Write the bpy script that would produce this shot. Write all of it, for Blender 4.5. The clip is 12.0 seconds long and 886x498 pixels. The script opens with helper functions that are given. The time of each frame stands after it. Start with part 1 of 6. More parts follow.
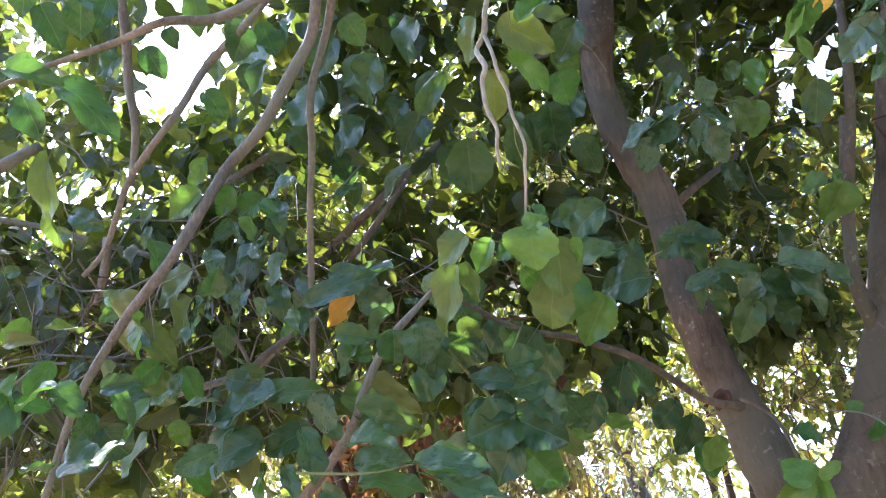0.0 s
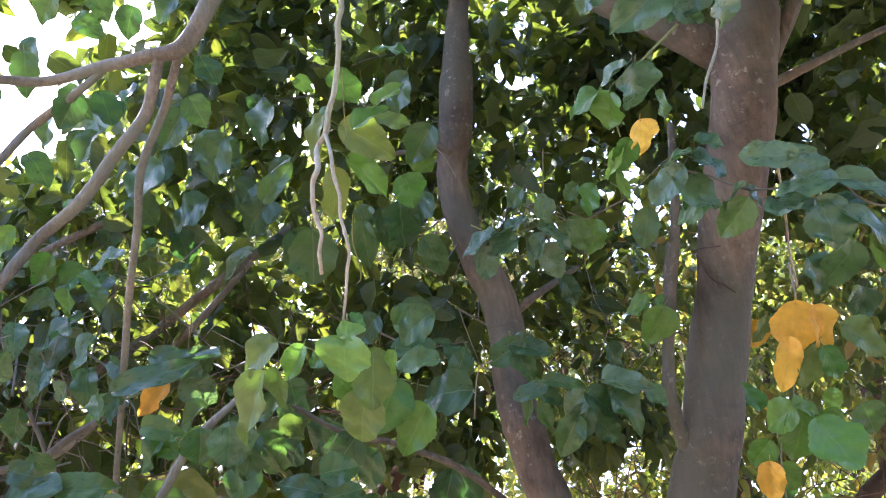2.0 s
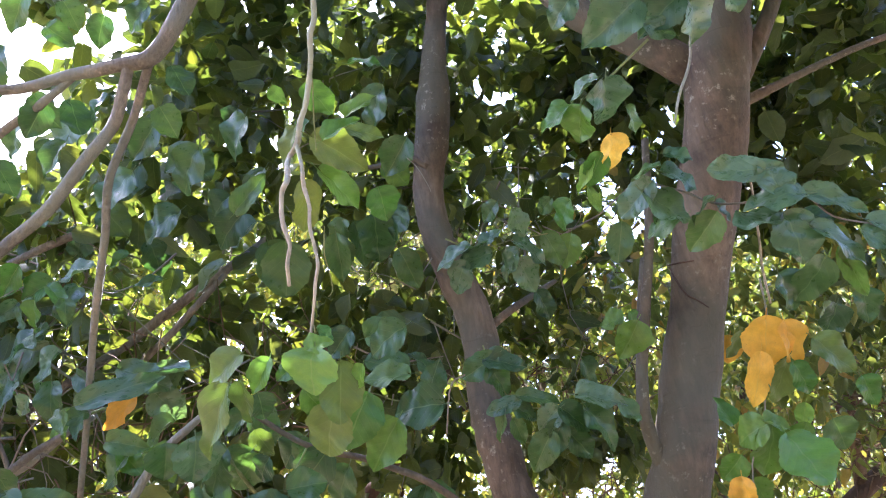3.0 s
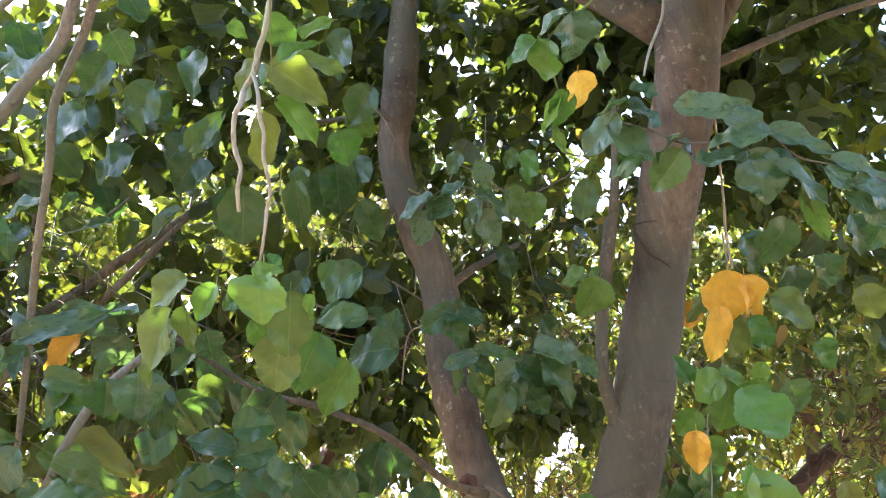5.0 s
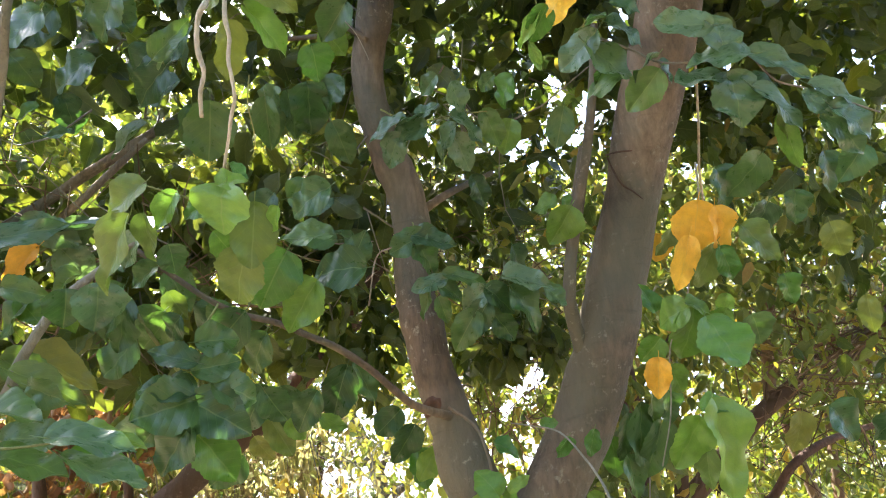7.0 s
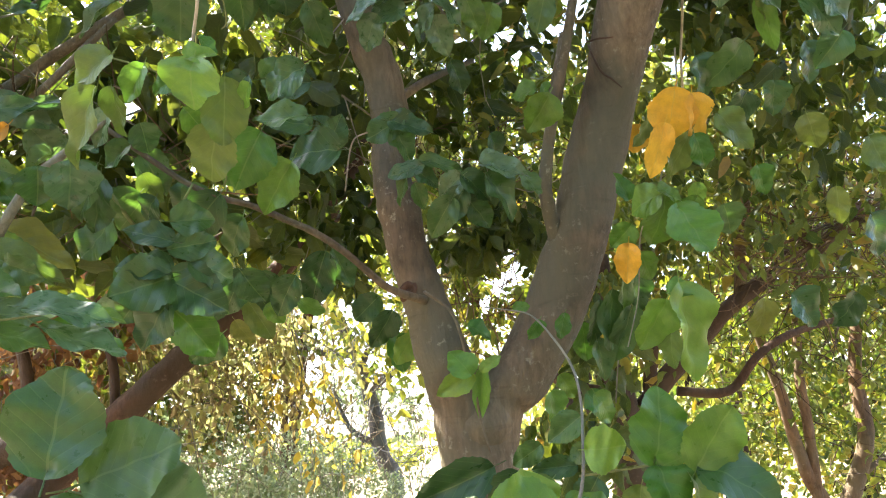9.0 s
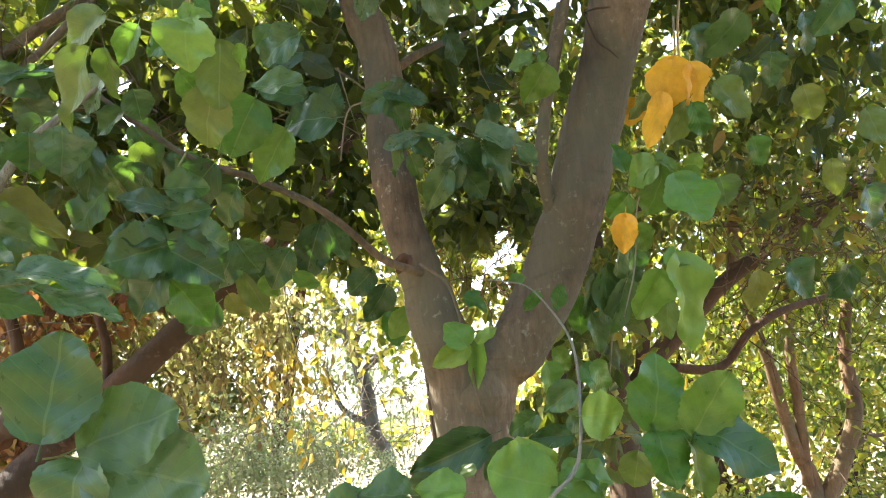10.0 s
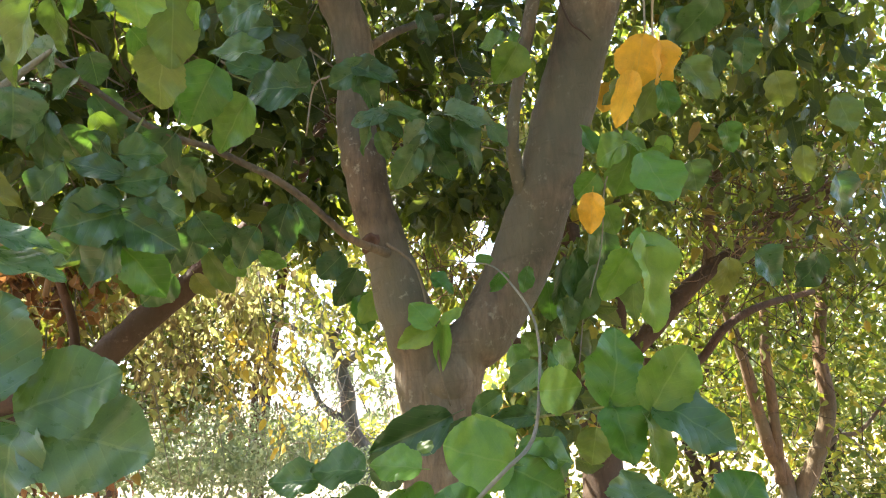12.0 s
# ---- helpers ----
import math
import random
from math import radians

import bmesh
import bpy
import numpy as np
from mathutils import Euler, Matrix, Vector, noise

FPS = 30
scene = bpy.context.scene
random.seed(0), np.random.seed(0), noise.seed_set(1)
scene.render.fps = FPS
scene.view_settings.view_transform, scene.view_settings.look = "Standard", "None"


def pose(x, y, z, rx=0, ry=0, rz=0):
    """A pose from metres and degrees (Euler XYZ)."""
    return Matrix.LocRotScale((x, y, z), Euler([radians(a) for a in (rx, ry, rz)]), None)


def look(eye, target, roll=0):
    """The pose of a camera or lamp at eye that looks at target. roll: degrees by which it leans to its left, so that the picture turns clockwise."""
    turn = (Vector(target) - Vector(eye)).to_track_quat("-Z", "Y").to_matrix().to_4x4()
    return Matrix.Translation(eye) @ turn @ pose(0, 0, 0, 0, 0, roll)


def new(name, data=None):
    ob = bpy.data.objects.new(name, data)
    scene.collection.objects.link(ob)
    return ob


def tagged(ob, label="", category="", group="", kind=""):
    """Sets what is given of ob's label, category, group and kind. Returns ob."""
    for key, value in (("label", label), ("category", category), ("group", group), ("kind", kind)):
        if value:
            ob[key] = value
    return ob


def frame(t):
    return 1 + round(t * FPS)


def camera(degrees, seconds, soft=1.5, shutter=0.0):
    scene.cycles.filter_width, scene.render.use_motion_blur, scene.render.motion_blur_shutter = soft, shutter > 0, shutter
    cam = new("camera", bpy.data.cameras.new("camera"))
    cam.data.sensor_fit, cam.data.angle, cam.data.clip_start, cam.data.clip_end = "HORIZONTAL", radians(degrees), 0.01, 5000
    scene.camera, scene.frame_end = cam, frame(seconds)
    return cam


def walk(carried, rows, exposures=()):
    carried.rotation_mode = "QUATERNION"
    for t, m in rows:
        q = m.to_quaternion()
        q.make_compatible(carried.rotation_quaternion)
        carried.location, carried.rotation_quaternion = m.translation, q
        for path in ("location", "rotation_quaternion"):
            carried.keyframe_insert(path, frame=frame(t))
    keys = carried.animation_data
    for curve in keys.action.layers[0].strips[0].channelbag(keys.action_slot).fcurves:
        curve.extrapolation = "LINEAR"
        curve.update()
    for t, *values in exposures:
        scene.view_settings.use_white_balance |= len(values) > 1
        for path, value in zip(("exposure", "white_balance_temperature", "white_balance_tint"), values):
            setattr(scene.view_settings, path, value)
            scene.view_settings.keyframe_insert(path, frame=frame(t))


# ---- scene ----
cam = camera(60.48, 12.0, soft=1.05)
ROWS = [
    (0, 0.0000, 0.0000, 1.6000, 113.000, 8.000, 0.000),
    (0.5, 0.0479, -0.0135, 1.6159, 113.554, 8.040, -3.636),
    (1, 0.0847, -0.0185, 1.6333, 114.754, 8.165, -7.617),
    (1.5, 0.0988, -0.0105, 1.6446, 116.110, 7.663, -9.522),
    (2, 0.1042, -0.0111, 1.6496, 117.138, 7.348, -10.571),
    (2.5, 0.1169, -0.0109, 1.6503, 118.201, 7.554, -11.295),
    (4.5, 0.1462, 0.0465, 1.6013, 117.912, 7.307, -13.870),
    (5, 0.1566, 0.0654, 1.5855, 116.696, 6.966, -14.863),
    (5.5, 0.1632, 0.0832, 1.5744, 115.721, 6.866, -15.672),
    (6, 0.1612, 0.0898, 1.5732, 114.542, 6.851, -16.436),
    (6.5, 0.1667, 0.0946, 1.5682, 113.405, 6.542, -16.932),
    (8.5, 0.1809, 0.0962, 1.5356, 105.611, 5.551, -18.536),
    (9, 0.1847, 0.0899, 1.5266, 104.041, 5.927, -18.754),
    (9.5, 0.1777, 0.0960, 1.5150, 102.788, 6.214, -19.360),
    (10, 0.1761, 0.1064, 1.5050, 102.619, 6.072, -19.409),
    (10.5, 0.1861, 0.1172, 1.4974, 102.598, 5.799, -19.587),
    (11, 0.2009, 0.1220, 1.4892, 102.587, 5.725, -19.938),
    (11.5, 0.2090, 0.1230, 1.4795, 102.560, 5.690, -20.338),
    (12, 0.2243, 0.1249, 1.4583, 102.530, 5.331, -20.720),
]
walk(cam, [(t, pose(x, y, z, rx, ry, rz)) for t, x, y, z, rx, ry, rz in ROWS], exposures=[(0.0, 3.14, 5350, 29), (2.5, 3.42, 5400, 31), (5.0, 3.49, 5850, 24), (8.5, 3.35, 6350, 13), (12.0, 3.22, 6500, 11)])

# ---- light ----
SUN_AZ, SUN_EL = -36.0, 54.0     # degrees left of the view's axis, degrees up
world = bpy.data.worlds.new("sky")
scene.world = world
world.use_nodes = True
wn = world.node_tree.nodes
sky = wn.new("ShaderNodeTexSky")
sky.sky_type, sky.sun_disc = "NISHITA", False
sky.sun_elevation, sky.sun_rotation = radians(SUN_EL), radians(SUN_AZ)
sky.dust_density = 3.0
wn["Background"].inputs["Strength"].default_value = 0.15
world.node_tree.links.new(sky.outputs["Color"], wn["Background"].inputs["Color"])
sun = new("sun", bpy.data.lights.new("sun", "SUN"))
sun.data.energy, sun.data.angle, sun.data.color = 4.5, radians(0.6), (1.0, 0.93, 0.8)
SUN_WAY = Vector((math.sin(radians(SUN_AZ)) * math.cos(radians(SUN_EL)), math.cos(radians(SUN_AZ)) * math.cos(radians(SUN_EL)), math.sin(radians(SUN_EL))))
sun.matrix_world = look(SUN_WAY * 30, (0, 0, 0))


# ---- materials ----
def material(name):
    m = bpy.data.materials.new(name)
    m.use_nodes = True
    nodes, links = m.node_tree.nodes, m.node_tree.links
    return m, nodes, links, nodes["Principled BSDF"], nodes["Material Output"]


def math_node(nodes, links, op, a, b=None, c=None):
    n = nodes.new("ShaderNodeMath")
    n.operation = op
    for i, v in enumerate((a, b, c)):
        if v is None:
            continue
        if isinstance(v, (int, float)):
            n.inputs[i].default_value = v
        else:
            links.new(v, n.inputs[i])
    return n.outputs[0]


def ramp(nodes, links, fac, stops):
    r = nodes.new("ShaderNodeValToRGB")
    while len(r.color_ramp.elements) < len(stops):
        r.color_ramp.elements.new(0.5)
    for e, (p, c) in zip(r.color_ramp.elements, stops):
        e.position, e.color = p, (*c, 1)
    links.new(fac, r.inputs[0])
    return r.outputs[0]


def noise_node(nodes, links, scale, detail=4, vector=None, rough=0.55):
    n = nodes.new("ShaderNodeTexNoise")
    n.inputs["Scale"].default_value, n.inputs["Detail"].default_value, n.inputs["Roughness"].default_value = scale, detail, rough
    if vector is not None:
        links.new(vector, n.inputs["Vector"])
    return n.outputs["Fac"]


def mix(nodes, links, fac, a, b, kind="MIX"):
    n = nodes.new("ShaderNodeMix")
    n.data_type, n.blend_type = "RGBA", kind
    for i, v in ((0, fac), (6, a), (7, b)):
        if isinstance(v, (int, float)):
            n.inputs[i].default_value = v
        elif isinstance(v, tuple):
            n.inputs[i].default_value = (*v, 1)
        else:
            links.new(v, n.inputs[i])
    return n.outputs[2]


def leaf_material(name, stops, rough=0.42, through_share=0.45, through_tint=(1.15, 1.3, 0.5), per_island=True, spots=0.0, coat=0.5):
    """A leaf: veins along its own length, blotches, and light that comes through."""
    m, nodes, links, bsdf, out = material(name)
    if per_island:
        g = nodes.new("ShaderNodeNewGeometry")
        rnd = g.outputs["Random Per Island"]
    else:
        g = nodes.new("ShaderNodeObjectInfo")
        rnd = g.outputs["Random"]
    tex = nodes.new("ShaderNodeTexCoord")
    uv = nodes.new("ShaderNodeSeparateXYZ")
    links.new(tex.outputs["UV"], uv.inputs[0])
    side = math_node(nodes, links, "ABSOLUTE", math_node(nodes, links, "SUBTRACT", uv.outputs[0], 0.5))
    rib = math_node(nodes, links, "LESS_THAN", side, 0.014)
    lane = math_node(nodes, links, "MULTIPLY_ADD", side, -0.75, uv.outputs[1])
    wave = math_node(nodes, links, "ABSOLUTE", math_node(nodes, links, "SUBTRACT", math_node(nodes, links, "FRACT", math_node(nodes, links, "MULTIPLY", lane, 6.5)), 0.5))
    vein = math_node(nodes, links, "LESS_THAN", wave, 0.035)
    veins = math_node(nodes, links, "MAXIMUM", rib, math_node(nodes, links, "MULTIPLY", vein, 0.45))
    shift = nodes.new("ShaderNodeVectorMath")
    shift.operation = "ADD"
    links.new(tex.outputs["Object"], shift.inputs[0])
    links.new(rnd, shift.inputs[1])
    blotch = noise_node(nodes, links, 7.0, 4, shift.outputs[0])
    fine = noise_node(nodes, links, 90.0, 3, shift.outputs[0])
    base = ramp(nodes, links, rnd, stops)
    tone = ramp(nodes, links, blotch, [(0.3, (0.88, 0.89, 0.9)), (0.7, (1.12, 1.08, 1.0))])
    col = mix(nodes, links, 1.0, base, tone, "MULTIPLY")
    grain = ramp(nodes, links, fine, [(0.35, (0.93, 0.93, 0.93)), (0.7, (1.06, 1.06, 1.05))])
    col = mix(nodes, links, 1.0, col, grain, "MULTIPLY")
    col = mix(nodes, links, math_node(nodes, links, "MULTIPLY", veins, 0.15), col, (0.26, 0.33, 0.15))
    if spots:
        sp = ramp(nodes, links, noise_node(nodes, links, 38.0, 3, shift.outputs[0]), [(0.69, (0, 0, 0)), (0.75, (1, 1, 1))])
        col = mix(nodes, links, math_node(nodes, links, "MULTIPLY", sp, spots), col, (0.09, 0.035, 0.012))
    links.new(col, bsdf.inputs["Base Color"])
    links.new(ramp(nodes, links, blotch, [(0.3, (rough - 0.08,) * 3), (0.7, (rough + 0.14,) * 3)]), bsdf.inputs["Roughness"])
    bsdf.inputs["Specular IOR Level"].default_value = coat
    bump = nodes.new("ShaderNodeBump")
    bump.inputs["Strength"].default_value, bump.inputs["Distance"].default_value = 0.26, 0.002
    links.new(math_node(nodes, links, "MULTIPLY_ADD", math_node(nodes, links, "MINIMUM", math_node(nodes, links, "MULTIPLY", side, 6.0), math_node(nodes, links, "SQRT", wave)), 1.6, math_node(nodes, links, "MULTIPLY", blotch, 1.5)), bump.inputs["Height"])
    links.new(bump.outputs[0], bsdf.inputs["Normal"])
    tr = nodes.new("ShaderNodeBsdfTranslucent")
    links.new(mix(nodes, links, 1.0, col, through_tint, "MULTIPLY"), tr.inputs["Color"])
    sh = nodes.new("ShaderNodeMixShader")
    sh.inputs[0].default_value = through_share
    links.new(bsdf.outputs[0], sh.inputs[1])
    links.new(tr.outputs[0], sh.inputs[2])
    links.new(sh.outputs[0], out.inputs["Surface"])
    return m


GREENS = [(0.0, (0.026, 0.066, 0.022)), (0.5, (0.041, 0.095, 0.028)), (1.0, (0.066, 0.126, 0.034))]
# green leaf with the sky's sheen put into its colour: paler, bluer
PALE_SHEENS = [(0.0, (0.044, 0.098, 0.05)), (0.5, (0.062, 0.122, 0.06)), (1.0, (0.088, 0.145, 0.07))]
MIDS = [(0.0, (0.042, 0.125, 0.022)), (0.5, (0.062, 0.15, 0.025)), (1.0, (0.095, 0.175, 0.03))]
LIMES = [(0.0, (0.085, 0.2, 0.036)), (0.5, (0.115, 0.235, 0.042)), (1.0, (0.16, 0.265, 0.048))]
OLIVES = [(0.0, (0.072, 0.125, 0.026)), (0.6, (0.1, 0.145, 0.03)), (1.0, (0.16, 0.165, 0.032))]
YELLOWS = [(0.0, (0.52, 0.28, 0.03)), (0.6, (0.6, 0.37, 0.04)), (1.0, (0.64, 0.44, 0.07))]
LEAF = {  # by the first letter of the colour
    "g": leaf_material("green_leaf", GREENS, 0.33, 0.34, per_island=False, spots=0.1, coat=0.45),
    "m": leaf_material("mid_leaf", MIDS, 0.34, 0.42, (1.2, 1.28, 0.5), per_island=False, spots=0.15, coat=0.42),
    "l": leaf_material("lime_leaf", LIMES, 0.36, 0.46, (1.2, 1.25, 0.55), per_island=False, spots=0.2),
    "p": leaf_material("pale_sheen_leaf", PALE_SHEENS, 0.3, 0.32, per_island=False, spots=0.12, coat=0.55),
    "o": leaf_material("olive_leaf", OLIVES, 0.42, 0.34, per_island=False, spots=0.8),
    "y": leaf_material("yellow_leaf", YELLOWS, 0.55, 0.5, (1.2, 1.1, 0.6), per_island=False, spots=0.7),
}
# the two last stops hold the same painted sky sheen
CROWN_GREEN = leaf_material("crown_leaf", [(0.0, (0.032, 0.064, 0.025)), (0.5, (0.052, 0.09, 0.028)), (0.8, (0.08, 0.114, 0.03)), (0.85, (0.062, 0.102, 0.05)), (1.0, (0.094, 0.138, 0.066))], 0.34, 0.54, (1.75, 1.4, 0.34), coat=0.4)
# backlight partly put into the colour: lighter, yellower than the near crown
CROWN_BACKLIT = leaf_material("crown_backlit_leaf", [(0.0, (0.048, 0.074, 0.02)), (0.2, (0.08, 0.108, 0.022)), (0.5, (0.125, 0.146, 0.026)), (0.88, (0.19, 0.198, 0.036)), (0.97, (0.27, 0.21, 0.04)), (1.0, (0.34, 0.21, 0.035))], 0.42, 0.5)
CURTAIN_DRY = leaf_material("dry_leaf", [(0.0, (0.13, 0.095, 0.05)), (0.25, (0.24, 0.2, 0.1)), (0.7, (0.36, 0.36, 0.15)), (1.0, (0.36, 0.42, 0.15))], 0.45, 0.55, (1.1, 1.1, 0.95))
YELLOWED = leaf_material("yellowed_leaf", [(0.0, (0.4, 0.3, 0.06)), (0.5, (0.55, 0.46, 0.1)), (1.0, (0.6, 0.5, 0.2))], 0.45, 0.5, (1.15, 1.1, 0.6))
DUSKY = leaf_material("dusky_leaf", [(0.0, (0.07, 0.11, 0.03)), (0.5, (0.115, 0.155, 0.038)), (0.85, (0.19, 0.2, 0.045)), (1.0, (0.26, 0.18, 0.06))], 0.36, 0.52, (1.3, 1.22, 0.42))
# hazy sunlight put into the colour: paler and yellower leaves
FAR_SUNLIT = leaf_material("far_sunlit_leaf", [(0.0, (0.07, 0.11, 0.03)), (0.35, (0.16, 0.2, 0.05)), (0.7, (0.28, 0.29, 0.07)), (1.0, (0.42, 0.37, 0.09))], 0.5, 0.5, (1.25, 1.2, 0.5))
BROWN_DRY = leaf_material("brown_leaf", [(0.0, (0.09, 0.045, 0.025)), (0.5, (0.17, 0.085, 0.04)), (0.85, (0.26, 0.15, 0.06)), (1.0, (0.3, 0.24, 0.07))], 0.55, 0.4, (1.2, 1.0, 0.7))
SHRUB_GREY = leaf_material("shrub_leaf", [(0.0, (0.11, 0.15, 0.07)), (0.6, (0.2, 0.245, 0.13)), (1.0, (0.32, 0.34, 0.22))], 0.5, 0.3, (1.0, 1.1, 0.8))


def bark_material(name, dark, light, fleck, flecks=0.5, scale=1.0):
    fleck_base = tuple(0.5 * (a + c) * t for a, c, t in zip(dark, light, (0.8, 1.02, 1.05)))
    m, nodes, links, bsdf, out = material(name)
    tex = nodes.new("ShaderNodeTexCoord")
    obj = tex.outputs["Object"]
    stretch = nodes.new("ShaderNodeMapping")
    stretch.inputs["Scale"].default_value = (1, 1, 0.25)
    links.new(obj, stretch.inputs[0])
    broad = noise_node(nodes, links, 5.0 * scale, 5, obj)
    grain = noise_node(nodes, links, 60.0 * scale, 6, stretch.outputs[0], 0.65)
    col = ramp(nodes, links, broad, [(0.3, dark), (0.7, light)])
    col = mix(nodes, links, 1.0, col, ramp(nodes, links, grain, [(0.3, (0.6, 0.6, 0.6)), (0.68, (1.18, 1.15, 1.12))]), "MULTIPLY")
    patch = ramp(nodes, links, noise_node(nodes, links, 2.6, 4, obj), [(0.44, (0, 0, 0)), (0.56, (1, 1, 1))])
    col = mix(nodes, links, math_node(nodes, links, "MULTIPLY", patch, 0.75), col, fleck_base)
    spots = ramp(nodes, links, noise_node(nodes, links, 48.0 * scale, 4, obj, 0.65), [(0.58, (0, 0, 0)), (0.72, (1, 1, 1))])
    where = ramp(nodes, links, noise_node(nodes, links, 4.0, 2, obj), [(0.45, (0, 0, 0)), (0.6, (1, 1, 1))])
    fac = math_node(nodes, links, "MULTIPLY", math_node(nodes, links, "MULTIPLY", spots, where), flecks)
    col = mix(nodes, links, fac, col, fleck)
    flat = nodes.new("ShaderNodeMapping")
    flat.inputs["Scale"].default_value = (1, 1, 7)
    links.new(obj, flat.inputs[0])
    scars = ramp(nodes, links, noise_node(nodes, links, 9.0 * scale, 3, flat.outputs[0], 0.6), [(0.26, (0.8, 0.79, 0.78)), (0.4, (1, 1, 1))])
    col = mix(nodes, links, 1.0, col, scars, "MULTIPLY")
    smear = ramp(nodes, links, noise_node(nodes, links, 3.2, 5, stretch.outputs[0], 0.6), [(0.35, (0.8, 0.84, 0.84)), (0.65, (1.25, 1.14, 1.02))])
    col = mix(nodes, links, 1.0, col, smear, "MULTIPLY")
    links.new(col, bsdf.inputs["Base Color"])
    bsdf.inputs["Roughness"].default_value = 0.85
    bsdf.inputs["Specular IOR Level"].default_value = 0.25
    bump = nodes.new("ShaderNodeBump")
    bump.inputs["Strength"].default_value, bump.inputs["Distance"].default_value = 0.8, 0.008
    links.new(math_node(nodes, links, "MULTIPLY_ADD", broad, 1.5, grain), bump.inputs["Height"])
    links.new(bump.outputs[0], bsdf.inputs["Normal"])
    return m


BARK = bark_material("smooth_bark", (0.05, 0.041, 0.03), (0.165, 0.133, 0.094), (0.26, 0.255, 0.2), 0.8)
TWIG_BARK = bark_material("twig_bark", (0.125, 0.11, 0.09), (0.25, 0.22, 0.18), (0.22, 0.2, 0.17), 0.3, 2.0)
PALE_TWIG = bark_material("pale_twig", (0.27, 0.24, 0.18), (0.44, 0.4, 0.31), (0.4, 0.38, 0.32), 0.3, 2.0)
# warm light put into the tone of the stems behind; twigs are reddish-brown
WARM_LIT_BARK = bark_material("warm_lit_bark", (0.085, 0.054, 0.034), (0.175, 0.115, 0.07), (0.3, 0.25, 0.2), 0.4)
# haze put into the far tree's bark: greyed and slightly blue
HAZE_GREY_BARK = bark_material("haze_grey_bark", (0.06, 0.06, 0.064), (0.13, 0.13, 0.135), (0.2, 0.2, 0.2), 0.3)
# reddish-brown, darkened to stand in for shade on the leaning trunk
RED_BARK = bark_material("reddish_bark", (0.04, 0.024, 0.017), (0.1, 0.058, 0.038), (0.18, 0.14, 0.11), 0.4)
GREEN_TWIG = bark_material("green_twig", (0.12, 0.13, 0.05), (0.22, 0.24, 0.1), (0.3, 0.3, 0.2), 0.2, 2.0)


def ground_material():
    m, nodes, links, bsdf, out = material("dry_ground")
    tex = nodes.new("ShaderNodeTexCoord")
    a = noise_node(nodes, links, 0.6, 6, tex.outputs["Object"])
    b = noise_node(nodes, links, 18.0, 6, tex.outputs["Object"], 0.7)
    col = ramp(nodes, links, a, [(0.35, (0.17, 0.122, 0.075)), (0.65, (0.34, 0.26, 0.17))])
    col = mix(nodes, links, 1.0, col, ramp(nodes, links, b, [(0.3, (0.5, 0.48, 0.42)), (0.7, (1.2, 1.2, 1.1))]), "MULTIPLY")
    links.new(col, bsdf.inputs["Base Color"])
    bsdf.inputs["Roughness"].default_value = 0.95
    bump = nodes.new("ShaderNodeBump")
    bump.inputs["Strength"].default_value, bump.inputs["Distance"].default_value = 0.8, 0.03
    links.new(b, bump.inputs["Height"])
    links.new(bump.outputs[0], bsdf.inputs["Normal"])
    return m


GROUND = ground_material()


# ---- builders ----
def world_of(ob):
    m = ob.matrix_parent_inverse @ ob.matrix_basis
    return world_of(ob.parent) @ m if ob.parent else ob.matrix_basis.copy()


def under(ob, parent):
    ob.parent = parent
    ob.matrix_parent_inverse = world_of(parent).inverted()
    return ob


def part(name, bm, mat, parent, label=""):
    """Links a bmesh, built in the world's metres, as one mesh under a thing or a part."""
    me = bpy.data.meshes.new(name)
    bm.to_mesh(me)
    bm.free()
    me.materials.append(mat)
    me.shade_smooth()
    ob = new(name, me)
    if parent:
        under(ob, parent)
    return tagged(ob, label)


def thing(name, place, label, category, group=""):
    ob = new(name)
    ob.location = place
    ob.empty_display_size = 0.1
    return tagged(ob, label, category, group)


def spline(points, steps):
    """A smooth line through (place, radius) points."""
    pts = [(Vector(p), r) for p, r in points]
    pts = [(pts[0][0] * 2 - pts[1][0], pts[0][1])] + pts + [(pts[-1][0] * 2 - pts[-2][0], pts[-1][1])]
    line = []
    for i in range(1, len(pts) - 2):
        (a, _), (b, rb), (c, rc), (d, _) = pts[i - 1:i + 3]
        for k in range(steps):
            t = k / steps
            line.append((0.5 * ((2 * b) + (c - a) * t + (2 * a - 5 * b + 4 * c - d) * t * t + (3 * b - a - 3 * c + d) * t ** 3), rb + (rc - rb) * t))
    line.append(pts[-2])
    return line


def tube(points, sides=10, steps=5, rough=0.04, seed=0.0):
    """A tapered limb through (place, radius) points, with an uneven skin and closed ends."""
    line = spline(points, steps)
    bm = bmesh.new()
    rings, side = [], Vector((1, 0.2, 0.1))
    for i, (p, r) in enumerate(line):
        way = (line[min(i + 1, len(line) - 1)][0] - line[max(i - 1, 0)][0]).normalized()
        side = (side - way * side.dot(way)).normalized()
        up = way.cross(side)
        ring = []
        for k in range(sides):
            a = 2 * math.pi * k / sides
            n = side * math.cos(a) + up * math.sin(a)
            s = 1 + rough * 2.2 * noise.noise((p + n * r) * (0.35 / max(r, 0.004)) + Vector((seed, 0, 0))) + rough * noise.noise((p + n * r) * (1.1 / max(r, 0.004)))
            ring.append(bm.verts.new(p + n * r * s))
        rings.append(ring)
    for a, b in zip(rings, rings[1:]):
        for k in range(sides):
            bm.faces.new((a[k], a[(k + 1) % sides], b[(k + 1) % sides], b[k]))
    bm.faces.new(list(reversed(rings[0])))
    bm.faces.new(rings[-1])
    return bm


